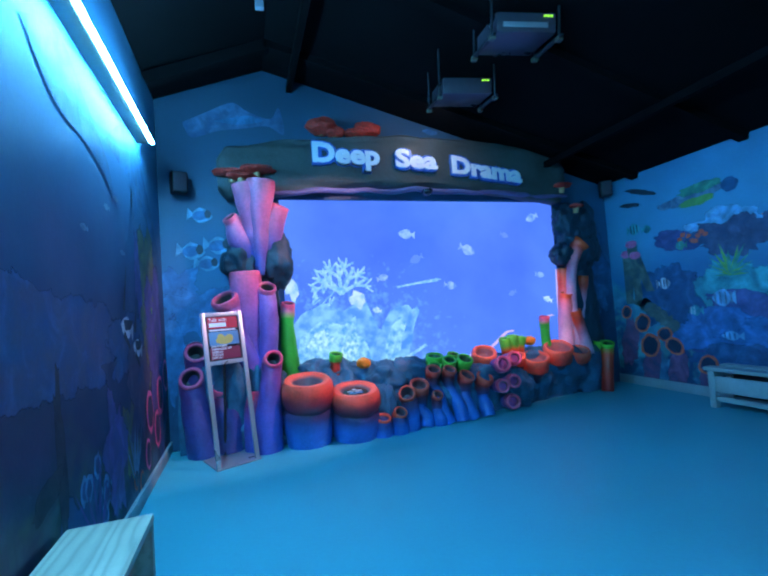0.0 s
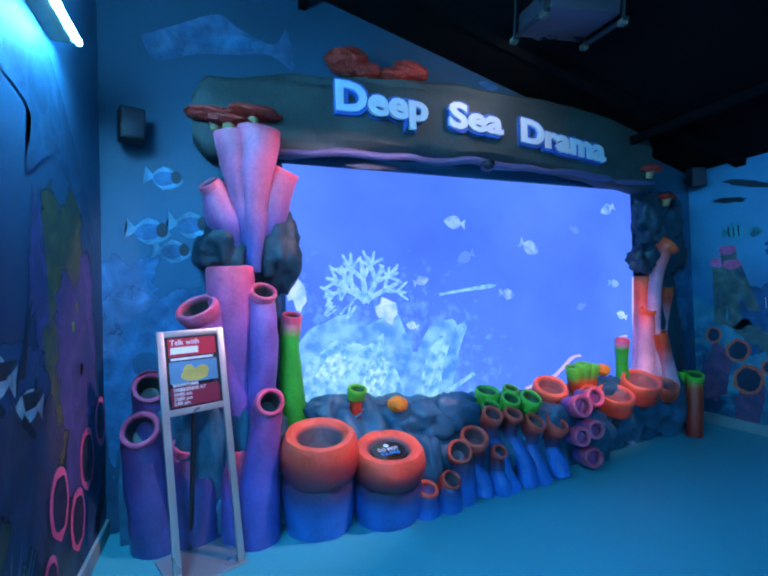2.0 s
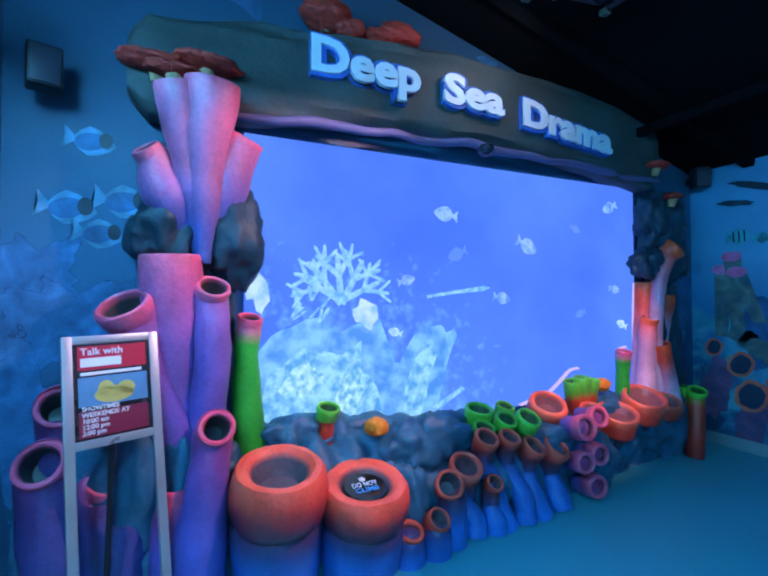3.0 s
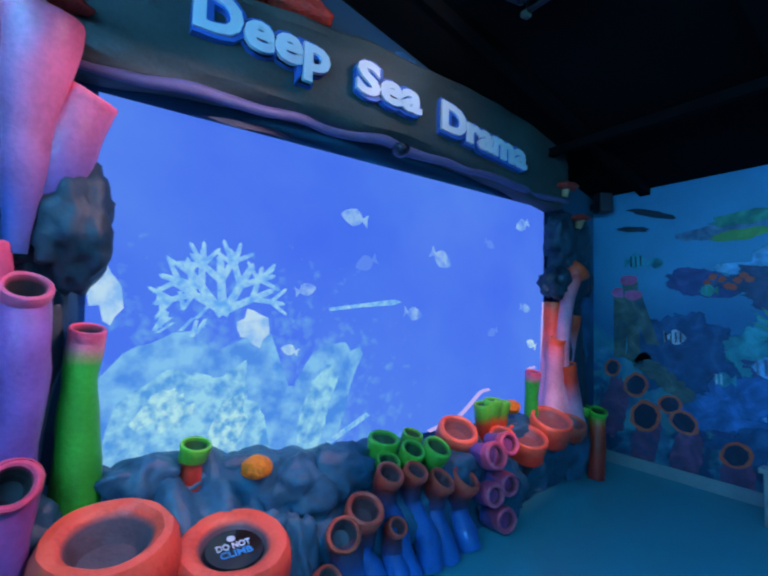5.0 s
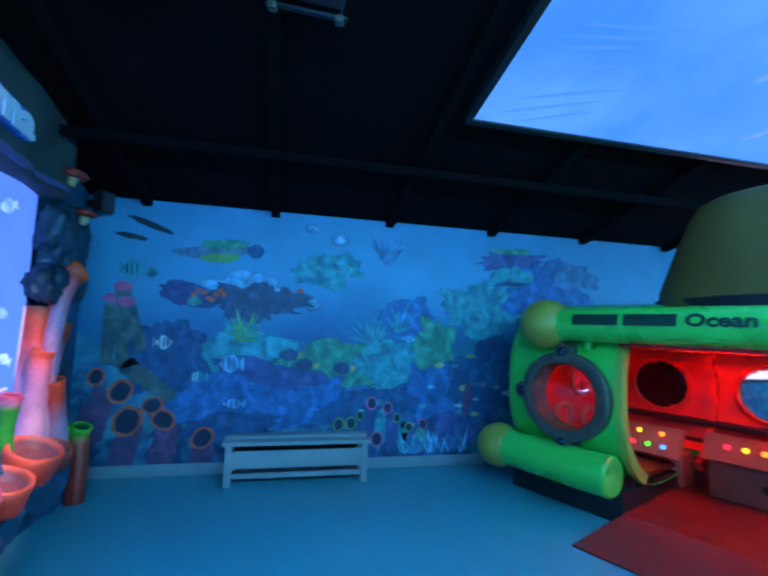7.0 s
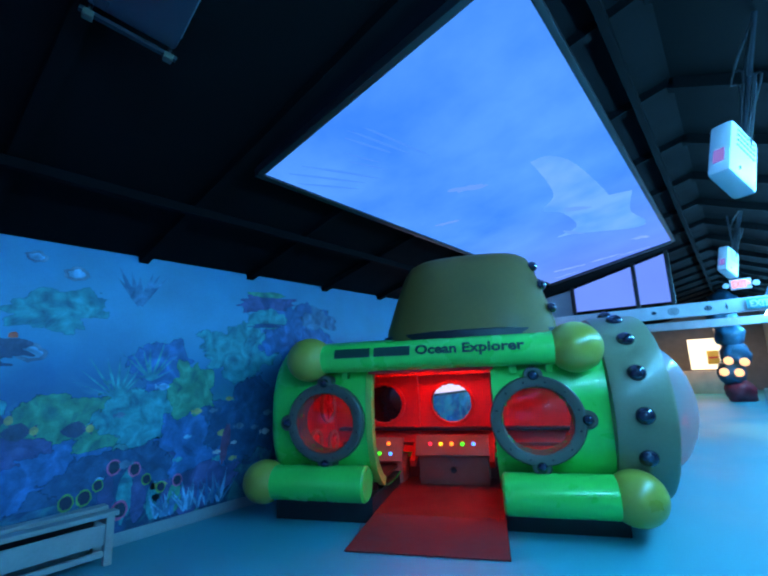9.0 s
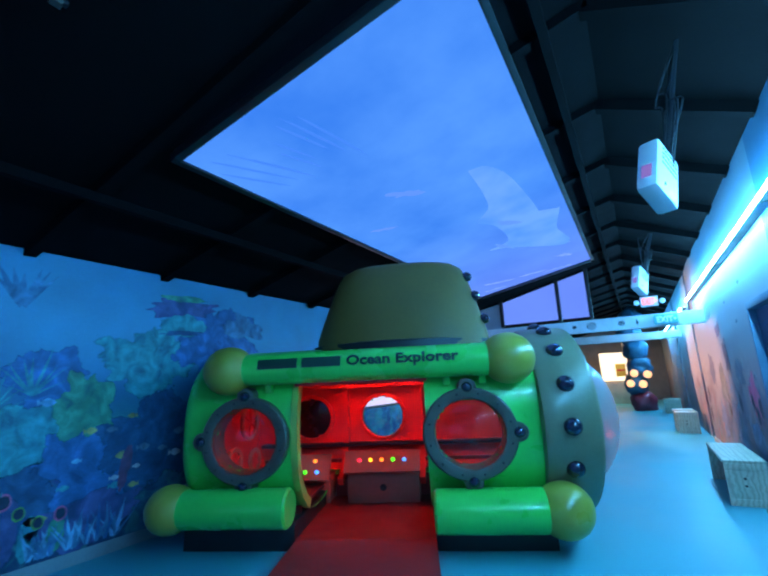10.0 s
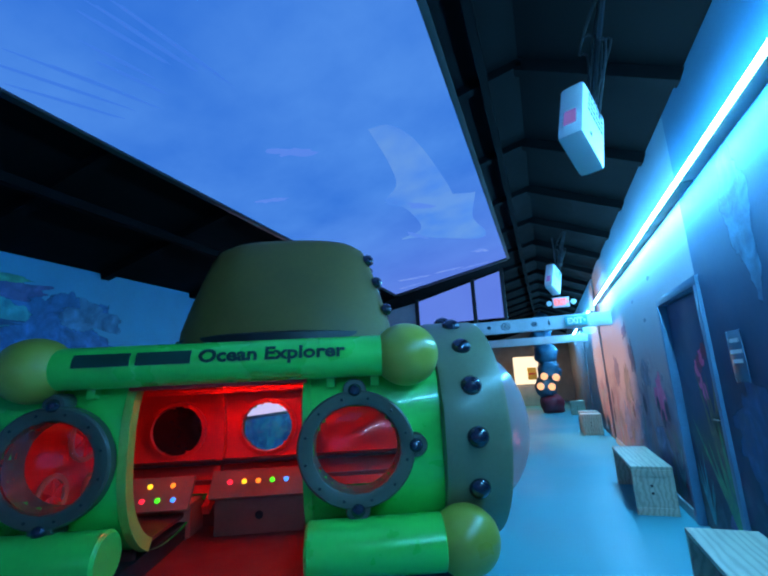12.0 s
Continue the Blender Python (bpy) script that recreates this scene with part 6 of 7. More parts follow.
def swatch(name, c, spread=0.35, uneven=1.0):
    """Brushed wall paint: the colour breaks into darker and bluer strokes."""
    m, nodes, links, shader = nodes_of(name)
    where, n = nodes.new("ShaderNodeTexCoord"), nodes.new("ShaderNodeTexNoise")
    n.inputs["Scale"].default_value, n.inputs["Detail"].default_value, n.inputs["Distortion"].default_value = 5.5, 6, 1.2
    links.new(where.outputs["Object"], n.inputs["Vector"])
    r = ramp_of(nodes, [(0.32, tuple((1 - 0.55 * uneven) * a + 0.35 * uneven * b for a, b in zip(c, (0.02, 0.11, 0.26)))), (0.5, c), (0.7, tuple(min(a * 1.45 + 0.01, 0.9) for a in c))])
    links.new(n.outputs["Fac"], r.inputs[0])
    grained(m, nodes, links, shader, r.outputs[0], 9.0, 7.0, 0.05, 0.55, spread)
    tone, bristle, total, cut = nodes.new("ShaderNodeAttribute"), nodes.new("ShaderNodeTexNoise"), nodes.new("ShaderNodeMath"), nodes.new("ShaderNodeMapRange")
    tone.attribute_name = "tone"
    bristle.inputs["Scale"].default_value, bristle.inputs["Detail"].default_value = 14.0, 5
    links.new(where.outputs["Object"], bristle.inputs["Vector"])
    links.new(tone.outputs["Fac"], total.inputs[0])
    links.new(bristle.outputs["Fac"], total.inputs[1])
    cut.inputs["From Min"].default_value, cut.inputs["From Max"].default_value = 0.86, 0.93
    links.new(total.outputs[0], cut.inputs["Value"])
    links.new(cut.outputs[0], shader.inputs["Alpha"])
    return m


GROUND = {"e": (0.28, (0.03, 0.20, 0.42)), "w": (0.12, (0.02, 0.07, 0.15)), "n": (0.62, (0.03, 0.14, 0.27)), "p": (0.60, (0.16, 0.18, 0.24)), "d": (0.25, (0.03, 0.08, 0.16))}


def faded(name, c):
    """The same colour as it is mixed on each wall."""
    thick = 0.25 if name in ("orange", "pink", "hole", "black", "rust", "lime") else 1.0
    return {w: swatch("mural_" + name, tuple(a * (1 - k * thick) + b * k * thick for a, b in zip(c, g)), 0.35 * thick + 0.05, thick) for w, (k, g) in GROUND.items()}


C = {n: faded(n, c) for n, c in {"orange": (0.95, 0.13, 0.05), "hole": (0.02, 0.025, 0.05), "pink": (0.92, 0.14, 0.30), "purple": (0.09, 0.07, 0.23), "green": (0.07, 0.38, 0.13), "lime": (0.16, 0.42, 0.08), "olive": (0.13, 0.14, 0.04), "teal": (0.05, 0.40, 0.38), "navy": (0.022, 0.075, 0.18), "blue": (0.04, 0.17, 0.44), "sky": (0.22, 0.58, 0.85), "white": (0.75, 0.80, 0.82), "black": (0.015, 0.018, 0.022), "grey": (0.16, 0.26, 0.34), "yellow": (0.65, 0.50, 0.05), "maroon": (0.25, 0.03, 0.06), "faint": (0.035, 0.13, 0.24), "ghost": (0.08, 0.24, 0.40), "brown": (0.07, 0.06, 0.10), "rust": (0.42, 0.05, 0.03)}.items()}


def vase(wall, u, v, r, turn=0.0, lip="orange", tall=1.0, body=None):
    if body:
        # the tube below the mouth narrows to its foot
        put(wall, curved([(u - 0.92 * r, v), (u - 0.6 * r, v - 1.6 * r), (u - 0.35 * r, v - 3.0 * r), (u + 0.35 * r, v - 3.0 * r), (u + 0.7 * r, v - 1.5 * r), (u + 0.92 * r, v)], 30), C[body], "painted_sponge_tube")
    put(wall, oval(u, v, r, r * 1.2 * tall, turn, wob=0.06, seed=u), C[lip], "painted_sponge_rim")
    put(wall, oval(u, v, r * 0.74, r * 0.92 * tall, turn, wob=0.06, seed=v), C["hole"], "painted_sponge_mouth")


def curved(points, n=44):
    """A smooth closed outline through a few points."""
    loop = [(u, v, 0) for u, v in points]
    return [(p.x, p.y) for p in along(loop + loop[:1], n)][:-1]


def striped(wall, u, v, size, way, bars=3, body="white", bar="black", tall=0.6, turn=0.0):
    put(wall, fish_outline(u, v, size, way, tall, turn), C[body], "painted_fish")
    for k in range(bars):
        x = u + way * size * (-0.3 + 0.22 * k)
        put(wall, [(x, v - size * tall * 0.42), (x + 0.07 * size, v - size * tall * 0.42), (x + 0.09 * size, v + size * tall * 0.45), (x + 0.02 * size, v + size * tall * 0.45)], C[bar], "painted_stripe")


# reef mural: large patches first
rnd = random.Random(4)
for u, v, ru, rv, c in ((3.1, 1.15, 0.75, 0.28, "teal"), (2.2, 1.0, 0.6, 0.30, "green"), (1.4, 1.05, 0.5, 0.35, "teal"), (3.3, 0.75, 0.9, 0.22, "blue"), (2.5, 0.70, 0.75, 0.25, "blue"), (1.6, 0.55, 0.6, 0.3, "navy"), (0.9, 0.75, 0.55, 0.4, "blue"), (3.9, 1.15, 0.45, 0.35, "navy"), (0.3, 1.0, 0.6, 0.5, "navy"), (0.4, 1.75, 0.55, 0.35, "teal"), (-0.4, 2.0, 0.6, 0.45, "blue"), (2.3, 2.1, 0.4, 0.2, "teal"), (3.2, 0.45, 0.5, 0.15, "navy"), (1.3, 1.55, 0.35, 0.3, "blue"), (0.9, 0.35, 0.5, 0.22, "purple"), (2.85, 1.0, 0.55, 0.12, "purple"), (1.0, 1.35, 0.25, 0.3, "green")):
    put("e", oval(u, v, ru, rv, rnd.uniform(-10, 10), 44, 0.28, u * 3 + v), C[c], "painted_reef_patch")
# purple sea slug shapes and the table of corals
put("e", oval(3.66, 1.77, 0.30, 0.13, 14, 30, 0.12, 1), C["purple"], "painted_reef_patch")
put("e", oval(3.12, 1.86, 0.42, 0.20, 0, 36, 0.2, 2), C["sky"], "painted_reef_patch")
put("e", oval(3.08, 1.70, 0.50, 0.19, 3, 50, 0.35, 5), C["brown"], "painted_reef_patch")
put("e", oval(2.68, 1.78, 0.26, 0.10, 12, 36, 0.35, 7), C["brown"], "painted_reef_patch")
for k in range(26):
    put("e", oval(3.60 - 0.042 * k + rnd.uniform(-0.02, 0.02), 1.77 + 0.05 * math.sin(k * 1.3) + 0.05 * (k > 18), 0.035, 0.028, 0, 10, 0.2, k), C["orange"], "painted_polyp")
for o in strokes(3.10, 1.33, 0.30, 0, 13, 190, 0.022):
    put("e", o, C["lime" if rnd.random() < 0.4 else "green"], "painted_frond")
# tube sponges by the corner
for u, v, h, lean in ((4.36, 1.05, 0.65, 2), (4.22, 1.1, 0.72, -3), (4.05, 1.2, 0.50, -20)):
    a = radians(90 + lean)
    put("e", [(u - 0.06, v), (u + math.cos(a) * h - 0.08, v + math.sin(a) * h), (u + math.cos(a) * h + 0.07, v + math.sin(a) * h), (u + 0.05, v)], C["olive"], "painted_tube_sponge")
    put("e", oval(u + math.cos(a) * h, v + math.sin(a) * h, 0.085, 0.05, 0, 18, 0.1, u), C["pink"], "painted_sponge_rim")
for k in range(7):
    put("e", oval(4.22 - 0.07 * k, 1.10 - 0.055 * k, 0.10, 0.075, -30, 18, 0.2, k), C["olive"], "painted_coral_lump")
for u, v, h in ((4.40, 0.55, 0.35), (4.12, 0.30, 0.3), (3.80, 0.22, 0.35), (3.43, 0.16, 0.2)):
    put("e", oval(u, v, 0.13, h, 12, 24, 0.15, u), C["maroon"], "painted_sponge_body")
for u, v, r, t in ((4.42, 0.94, 0.075, 20), (4.20, 0.80, 0.105, 35), (4.12, 0.52, 0.13, 30), (3.91, 0.67, 0.085, 70), (3.80, 0.53, 0.10, -55), (3.43, 0.35, 0.10, 50)):
    vase("e", u, v, r, t)
put("e", oval(2.70, 0.55, 0.95, 0.11, 1, 60, 0.22, 21), C["navy"], "painted_overhang")
put("e", oval(3.05, 0.66, 0.55, 0.05, -2, 44, 0.25, 22), C["blue"], "painted_overhang")
# swimmer-like plain shape and jellies
put("e", oval(3.45, 2.22, 0.42, 0.07, -6, 26, 0.1, 3), C["grey"], "painted_long_shape")
put("e", oval(3.35, 2.30, 0.26, 0.06, -4, 24, 0.2, 4), C["green"], "painted_long_shape")
put("e", oval(3.40, 2.16, 0.22, 0.05, -2, 24, 0.2, 9), C["lime"], "painted_long_shape")
put("e", oval(3.03, 2.25, 0.09, 0.08, 0, 16, 0.1, 3), C["navy"], "painted_long_shape")
put("e", oval(4.05, 2.45, 0.24, 0.035, 20, 20, 0.15, 6), C["black"], "painted_long_shape")
put("e", oval(4.22, 2.32, 0.16, 0.03, 8, 20, 0.15, 8), C["black"], "painted_long_shape")
for u, v, r in ((2.46, 2.55, 0.07), (2.15, 2.44, 0.09), (2.42, 1.72, 0.10)):
    put("e", oval(u, v, r * 1.2, r * 0.8, 0, 22, 0.15, u), C["grey"], "painted_jelly")
    put("e", oval(u, v, r * 0.8, r * 0.5, 0, 22, 0.15, u), C["sky"], "painted_jelly")
for o in strokes(1.6, 2.20, 0.36, 0, 7, 80, 0.03):
    put("e", o, C["ghost"], "painted_hand_coral")
# branching coral further right
for u0, v0 in ((1.45, 1.45), (1.75, 1.3)):
    for o in strokes(u0, v0, 0.40, 0, 9, 130, 0.013):
        put("e", o, C["teal"], "painted_branch")
# striped fish
striped("e", 4.20, 2.00, 0.20, 1, 3, "teal", "black")
striped("e", 4.02, 1.97, 0.14, 1, 2, "teal", "green")
striped("e", 3.86, 1.28, 0.18, 1, 4, "white", "black")
striped("e", 3.60, 1.70, 0.14, -1, 2, "green", "teal")
striped("e", 3.20, 1.08, 0.24, -1, 4, "sky", "grey")
striped("e", 3.50, 0.95, 0.16, -1, 2, "teal", "white")
striped("e", 3.15, 0.68, 0.22, -1, 3, "sky", "navy", 0.35)
for u, v in ((2.62, 1.18), (2.45, 1.08), (2.05, 1.05)):
    put("e", fish_outline(u, v, 0.24, -1, 0.45), C["brown"], "painted_fish")
    put("e", oval(u - 0.10, v, 0.03, 0.035), C["yellow"], "painted_fish_tail")
for k in range(26):
    u, v = rnd.uniform(-0.2, 2.0), rnd.uniform(0.35, 1.5)
    put("e", fish_outline(u, v, rnd.uniform(0.07, 0.15), rnd.choice((-1, 1)), 0.4), C[rnd.choice(("sky", "teal", "yellow", "grey", "white"))], "painted_fish")
# small sponges by the bench
for u, v in ((2.08, 0.46), (1.95, 0.47)):
    vase("e", u, v, 0.06, 0, "lime")
for u, v, h, c in ((1.78, 0.15, 0.50, "purple"), (1.62, 0.18, 0.48, "teal"), (1.50, 0.15, 0.50, "purple"), (1.36, 0.15, 0.35, "teal"), (1.16, 0.14, 0.30, "green")):
    put("e", oval(u, v + h / 2, 0.07, h / 2, 3, 20, 0.12, u), C[c], "painted_sponge_body")
for u, v, r in ((1.73, 0.68, 0.06), (1.55, 0.63, 0.055), (1.66, 0.30, 0.07), (1.14, 0.45, 0.05)):
    vase("e", u, v, r, 0, "pink")
for u, v in ((1.44, 0.52), (1.30, 0.42), (1.85, 0.55)):
    vase("e", u, v, 0.045, 0, "lime")
for k in range(16):
    u = rnd.uniform(0.6, 1.35)
    for o in strokes(u, 0.14, rnd.uniform(0.15, 0.3), rnd.uniform(-20, 20), 3, 50, 0.014):
        put("e", o, C[rnd.choice(("blue", "ghost", "sky"))], "painted_weed")
# turtle-like reef overhang
put("e", oval(0.06, 2.37, 0.42, 0.13, -6, 40, 0.3, 12), C["purple"], "painted_overhang")
put("e", oval(0.08, 2.47, 0.30, 0.04, -3, 30, 0.2, 13), C["green"], "painted_overhang")
put("e", oval(0.06, 2.15, 0.30, 0.14, 0, 36, 0.2, 14), C["teal"], "painted_overhang")
put("e", oval(0.08, 2.07, 0.28, 0.03, -4, 30, 0.3, 15), C["navy"], "painted_overhang")
put("e", oval(-0.80, 2.22, 0.35, 0.15, 0, 36, 0.35, 16), C["ghost"], "painted_overhang")
put("e", oval(0.62, 0.72, 0.05, 0.22, 12, 24, 0.25, 17), C["maroon"], "painted_weed")

# deep mural on the left wall
for u, v, ru, rv, c in ((3.95, 1.45, 0.32, 0.62, "olive"), (4.15, 1.15, 0.30, 0.55, "purple"), (3.62, 1.60, 0.10, 0.35, "purple"), (3.5, 0.75, 0.30, 0.35, "brown"), (2.9, 0.55, 0.22, 0.32, "purple"), (3.25, 0.5, 0.22, 0.25, "olive"), (2.3, 0.25, 0.45, 0.25, "navy"), (2.2, 1.15, 0.9, 0.28, "navy"), (3.3, 1.1, 0.5, 0.2, "navy"), (4.3, 0.6, 0.3, 0.45, "navy")):
    put("w", oval(u, v, ru, rv, rnd.uniform(-8, 8), 54, 0.3, u * 2 + v), C[c], "painted_reef_patch")
for k in range(46):
    a, q = rnd.uniform(0, 6.28), rnd.random() ** 0.5
    put("w", oval(3.98 + 0.26 * q * math.cos(a), 1.42 + 0.55 * q * math.sin(a), 0.03, 0.03, 0, 9, 0.3, k), C[rnd.choice(("olive", "lime", "purple", "maroon"))], "painted_coral_lump")
for u, v, r in ((3.80, 0.56, 0.12), (4.22, 0.62, 0.125), (4.05, 0.37, 0.115), (3.68, 0.27, 0.085), (4.50, 0.75, 0.11)):
    vase("w", u, v, r, 8, "pink", 1.15)
for u, v, r in ((3.30, 0.22, 0.06), (3.46, 0.15, 0.06)):
    vase("w", u, v, r, 0, "orange")
for u, v, s in ((3.24, 1.22, 0.30), (3.50, 1.07, 0.26)):
    put("w", fish_outline(u, v, s, 1, 0.40, -12), C["white"], "painted_fish")
    put("w", [(u - 0.30 * s, v + 0.06), (u + 0.5 * s, v + 0.05), (u + 0.2 * s, v - 0.01), (u - 0.2 * s, v - 0.01)], C["black"], "painted_stripe")
    put("w", [(u - 0.35 * s, v - 0.05), (u + 0.1 * s, v - 0.14), (u + 0.2 * s, v - 0.12), (u - 0.25 * s, v - 0.01)], C["black"], "painted_stripe")
    put("w", [(u - 0.05, v + 0.12), (u - 0.10, v + 0.12), (u + 0.02, v + 0.42), (u + 0.03, v + 0.42)], C["black"], "painted_fin")
for u, n in ((2.85, 9), (3.30, 11), (2.55, 7)):
    for o in strokes(u, 0.18, 0.42, 0, n, 75, 0.014):
        put("w", o, C["purple" if u < 3 else "grey"], "painted_sea_fan")
for k in range(12):
    u, v = rnd.uniform(2.2, 2.9), rnd.uniform(0.15, 0.55)
    put("w", oval(u, v, 0.06, 0.075, 0, 18, 0.15, k), C["ghost"], "painted_bubble_coral")
    put("w", oval(u, v, 0.035, 0.045, 0, 16, 0.15, k), C["navy"], "painted_bubble_coral")
put("w", oval(2.14, 0.70, 0.05, 0.42, 4, 26, 0.2, 31), C["black"], "painted_tail")
put("w", oval(2.02, 0.62, 0.16, 0.06, 18, 20, 0.15, 32), C["black"], "painted_tail")
put("w", curved([(2.9, 2.36), (3.25, 2.60), (3.55, 2.68), (3.85, 2.55), (4.3, 2.10), (4.5, 1.75), (4.2, 1.95), (3.8, 2.15), (3.5, 2.0), (3.55, 2.25), (3.25, 2.32)]), C["faint"], "painted_shark")
put("w", curved([(1.9, 2.45), (2.25, 2.62), (2.6, 2.45), (2.95, 2.25), (3.05, 2.05), (2.85, 2.15), (2.55, 2.22), (2.2, 2.25)]), C["faint"], "painted_shark")
for u, v in ((2.9, 1.95), (3.1, 2.05), (2.5, 1.75), (3.2, 1.72)):
    put("w", fish_outline(u, v, 0.12, 1, 0.25), C["grey"], "painted_fish")
# passage wall and door: faded corals, sponges and kelp
for u, v, ru, rv, c in ((-3.3, 1.1, 0.35, 0.30, "pink"), (-3.9, 1.35, 0.35, 0.25, "grey"), (-4.6, 1.55, 0.30, 0.35, "brown"), (-5.3, 1.2, 0.35, 0.5, "olive"), (-3.5, 0.55, 0.45, 0.30, "blue"), (-4.8, 0.7, 0.6, 0.35, "grey"), (-6.2, 1.4, 0.45, 0.35, "purple"), (-5.8, 0.6, 0.5, 0.4, "blue"), (-3.0, 0.35, 0.22, 0.3, "navy"), (-4.9, 1.95, 0.32, 0.14, "purple")):
    put("p", oval(u, v, ru * 0.7, rv * 0.7, rnd.uniform(-15, 15), 44, 0.35, u * 2 + v), C[c], "painted_reef_patch")
for u, v, r in ((-3.1, 0.95, 0.09), (-3.3, 0.85, 0.08), (-3.45, 1.0, 0.07), (-4.2, 0.95, 0.10), (-5.1, 0.8, 0.09), (-7.2, 0.9, 0.12), (-7.3, 0.55, 0.12)):
    vase("p", u, v, r, 10, "maroon", 1.2)
for u, n, c in ((-2.95, 7, "teal"), (-3.7, 8, "ghost"), (-4.4, 8, "ghost"), (-5.5, 7, "olive"), (-6.6, 8, "grey")):
    for o in strokes(u, 0.25, 0.55, 0, n, 70, 0.02):
        put("p", o, C[c], "painted_weed")
for u, v in ((-3.05, 1.3), (-3.6, 1.45), (-4.1, 1.2), (-5.0, 1.4)):
    striped("p", u, v, 0.13, 1, 3, "white", "black")
for u, v in ((-3.4, 1.95), (-3.9, 2.25), (-2.9, 2.35)):
    put("p", fish_outline(u, v, 0.14, 1, 0.3), C["grey"], "painted_fish")
for o in strokes(-1.85, 0.45, 0.95, -6, 9, 55, 0.035):
    put("d", o, C["olive"], "painted_kelp")
for o in strokes(-1.75, 0.2, 0.85, 0, 8, 80, 0.045):
    put("d", o, C["green"], "painted_branch_coral")
for o in strokes(-2.35, 0.1, 0.5, 0, 8, 60, 0.022):
    put("d", o, C["teal"], "painted_weed")
for k in range(9):
    a = 0.7 * k
    put("d", oval(-2.05 + 0.10 * math.cos(a) + 0.02 * k, 1.15 + 0.045 * k, 0.065, 0.075, 0, 18, 0.2, k), C["pink" if k % 2 else "maroon"], "painted_red_coral")
put("d", oval(-1.75, 0.25, 0.22, 0.25, 0, 30, 0.2, 2), C["purple"], "painted_reef_patch")
put("d", fish_outline(-1.85, 0.95, 0.22, 1, 0.5, 70), C["olive"], "painted_fish")
for o in strokes(-0.75, 0.25, 0.6, 0, 9, 90, 0.03):
    put("w", o, C["navy"], "painted_weed")
put("w", oval(-0.6, 2.25, 0.18, 0.5, 8, 30, 0.3, 5), C["ghost"], "painted_sea_horse")
for u, v in ((-0.9, 1.0), (0.1, 1.3), (-0.3, 0.8), (0.8, 1.5)):
    put("w", oval(u, v, 0.4, 0.35, 0, 44, 0.35, u + v), C["navy"], "painted_reef_patch")
# screen wall
put("n", curved([(-0.78, 3.24), (-0.55, 3.36), (-0.30, 3.48), (-0.15, 3.40), (0.08, 3.33), (0.18, 3.46), (0.22, 3.17), (0.05, 3.25), (-0.20, 3.21), (-0.45, 3.17), (-0.70, 3.09)]), C["brown"], "painted_shark")
put("n", curved([(-0.50, 3.27), (-0.15, 3.35), (0.0, 3.30), (-0.25, 3.25)]), C["faint"], "painted_shark")
for u, v, s in ((-0.66, 2.29, 0.24), (-0.76, 1.93, 0.27), (-0.51, 1.98, 0.28), (-0.62, 1.80, 0.24)):
    put("n", fish_outline(u, v, s, -1, 0.5, 8), C["sky"], "painted_fish")
    put("n", oval(u, v, s * 0.30, s * 0.20, 10, 20), C["blue"], "painted_fish")
    put("n", oval(u + 0.30 * s, v + 0.05 * s, s * 0.13, s * 0.18, 0, 16), C["black"], "painted_fish_face")
put("n", oval(1.95, 3.30, 0.10, 0.035, -8, 18, 0.2, 3), C["navy"], "painted_fish")
for u, v, ru, rv in ((-0.9, 1.55, 0.2, 0.22), (-0.75, 1.3, 0.3, 0.25), (-0.95, 0.9, 0.15, 0.4), (4.25, 1.3, 0.25, 0.5), (4.2, 2.0, 0.2, 0.3)):
    put("n", oval(u, v, ru, rv, 0, 40, 0.3, u + v), C["navy" if u > 0 else "blue"], "painted_reef_patch")

# ---- the projected picture: coral branches and fish on the screen ----
G_CORAL = glow_mottled("projected_coral", (0.12, 0.42, 1.0), (0.34, 0.70, 1.0), 22)
G_PALE = glow_mottled("projected_fish", (0.10, 0.28, 1.0), (0.30, 0.55, 1.0), 18)
G_CREAM = glow_mottled("projected_white", (0.26, 0.55, 1.0), (0.55, 0.80, 1.0), 14)
G_DIM = glow("projected_far_fish", (0.12, 0.28, 1.0), 1.0)


def show(outline, material, name, d):
    bm = bmesh.new()
    f = [bm.verts.new((u, YS - 0.031 - d, v)) for u, v in outline]
    b = [bm.verts.new((u, YS - 0.028, v)) for u, v in outline]
    face = bm.faces.new(f)
    for i in range(len(f)):
        j = (i + 1) % len(f)
        bm.faces.new((f[i], f[j], b[j], b[i]))
    bmesh.ops.triangulate(bm, faces=[face])
    part(name, bm, material, screen, smooth=False)


def limb(u, v, a, L, w, depth):
    du, dv = math.cos(a), math.sin(a)
    e = (u + du * L, v + dv * L)
    show([(u - dv * w, v + du * w), (e[0] - dv * w * 0.7, e[1] + du * w * 0.7), (e[0] + du * w, e[1] + dv * w), (e[0] + dv * w * 0.7, e[1] - du * w * 0.7), (u + dv * w, v - du * w)], G_CORAL, "projected_branch", 0.001 + 0.0003 * depth)
    if depth:
        for s in (-1, 1):
            limb(u + du * L * 0.6, v + dv * L * 0.6, a + s * rnd.uniform(0.5, 0.9), L * 0.62, w * 0.75, depth - 1)


# the coral bank: overlapping knolls, each broken up in fine detail
G_BANK = [glow_mottled("projected_bank", d, b, sc) for d, b, sc in (((0.08, 0.30, 0.90), (0.24, 0.60, 0.98), 9), ((0.09, 0.36, 0.86), (0.34, 0.74, 0.97), 16), ((0.11, 0.42, 0.84), (0.50, 0.88, 0.96), 26))]


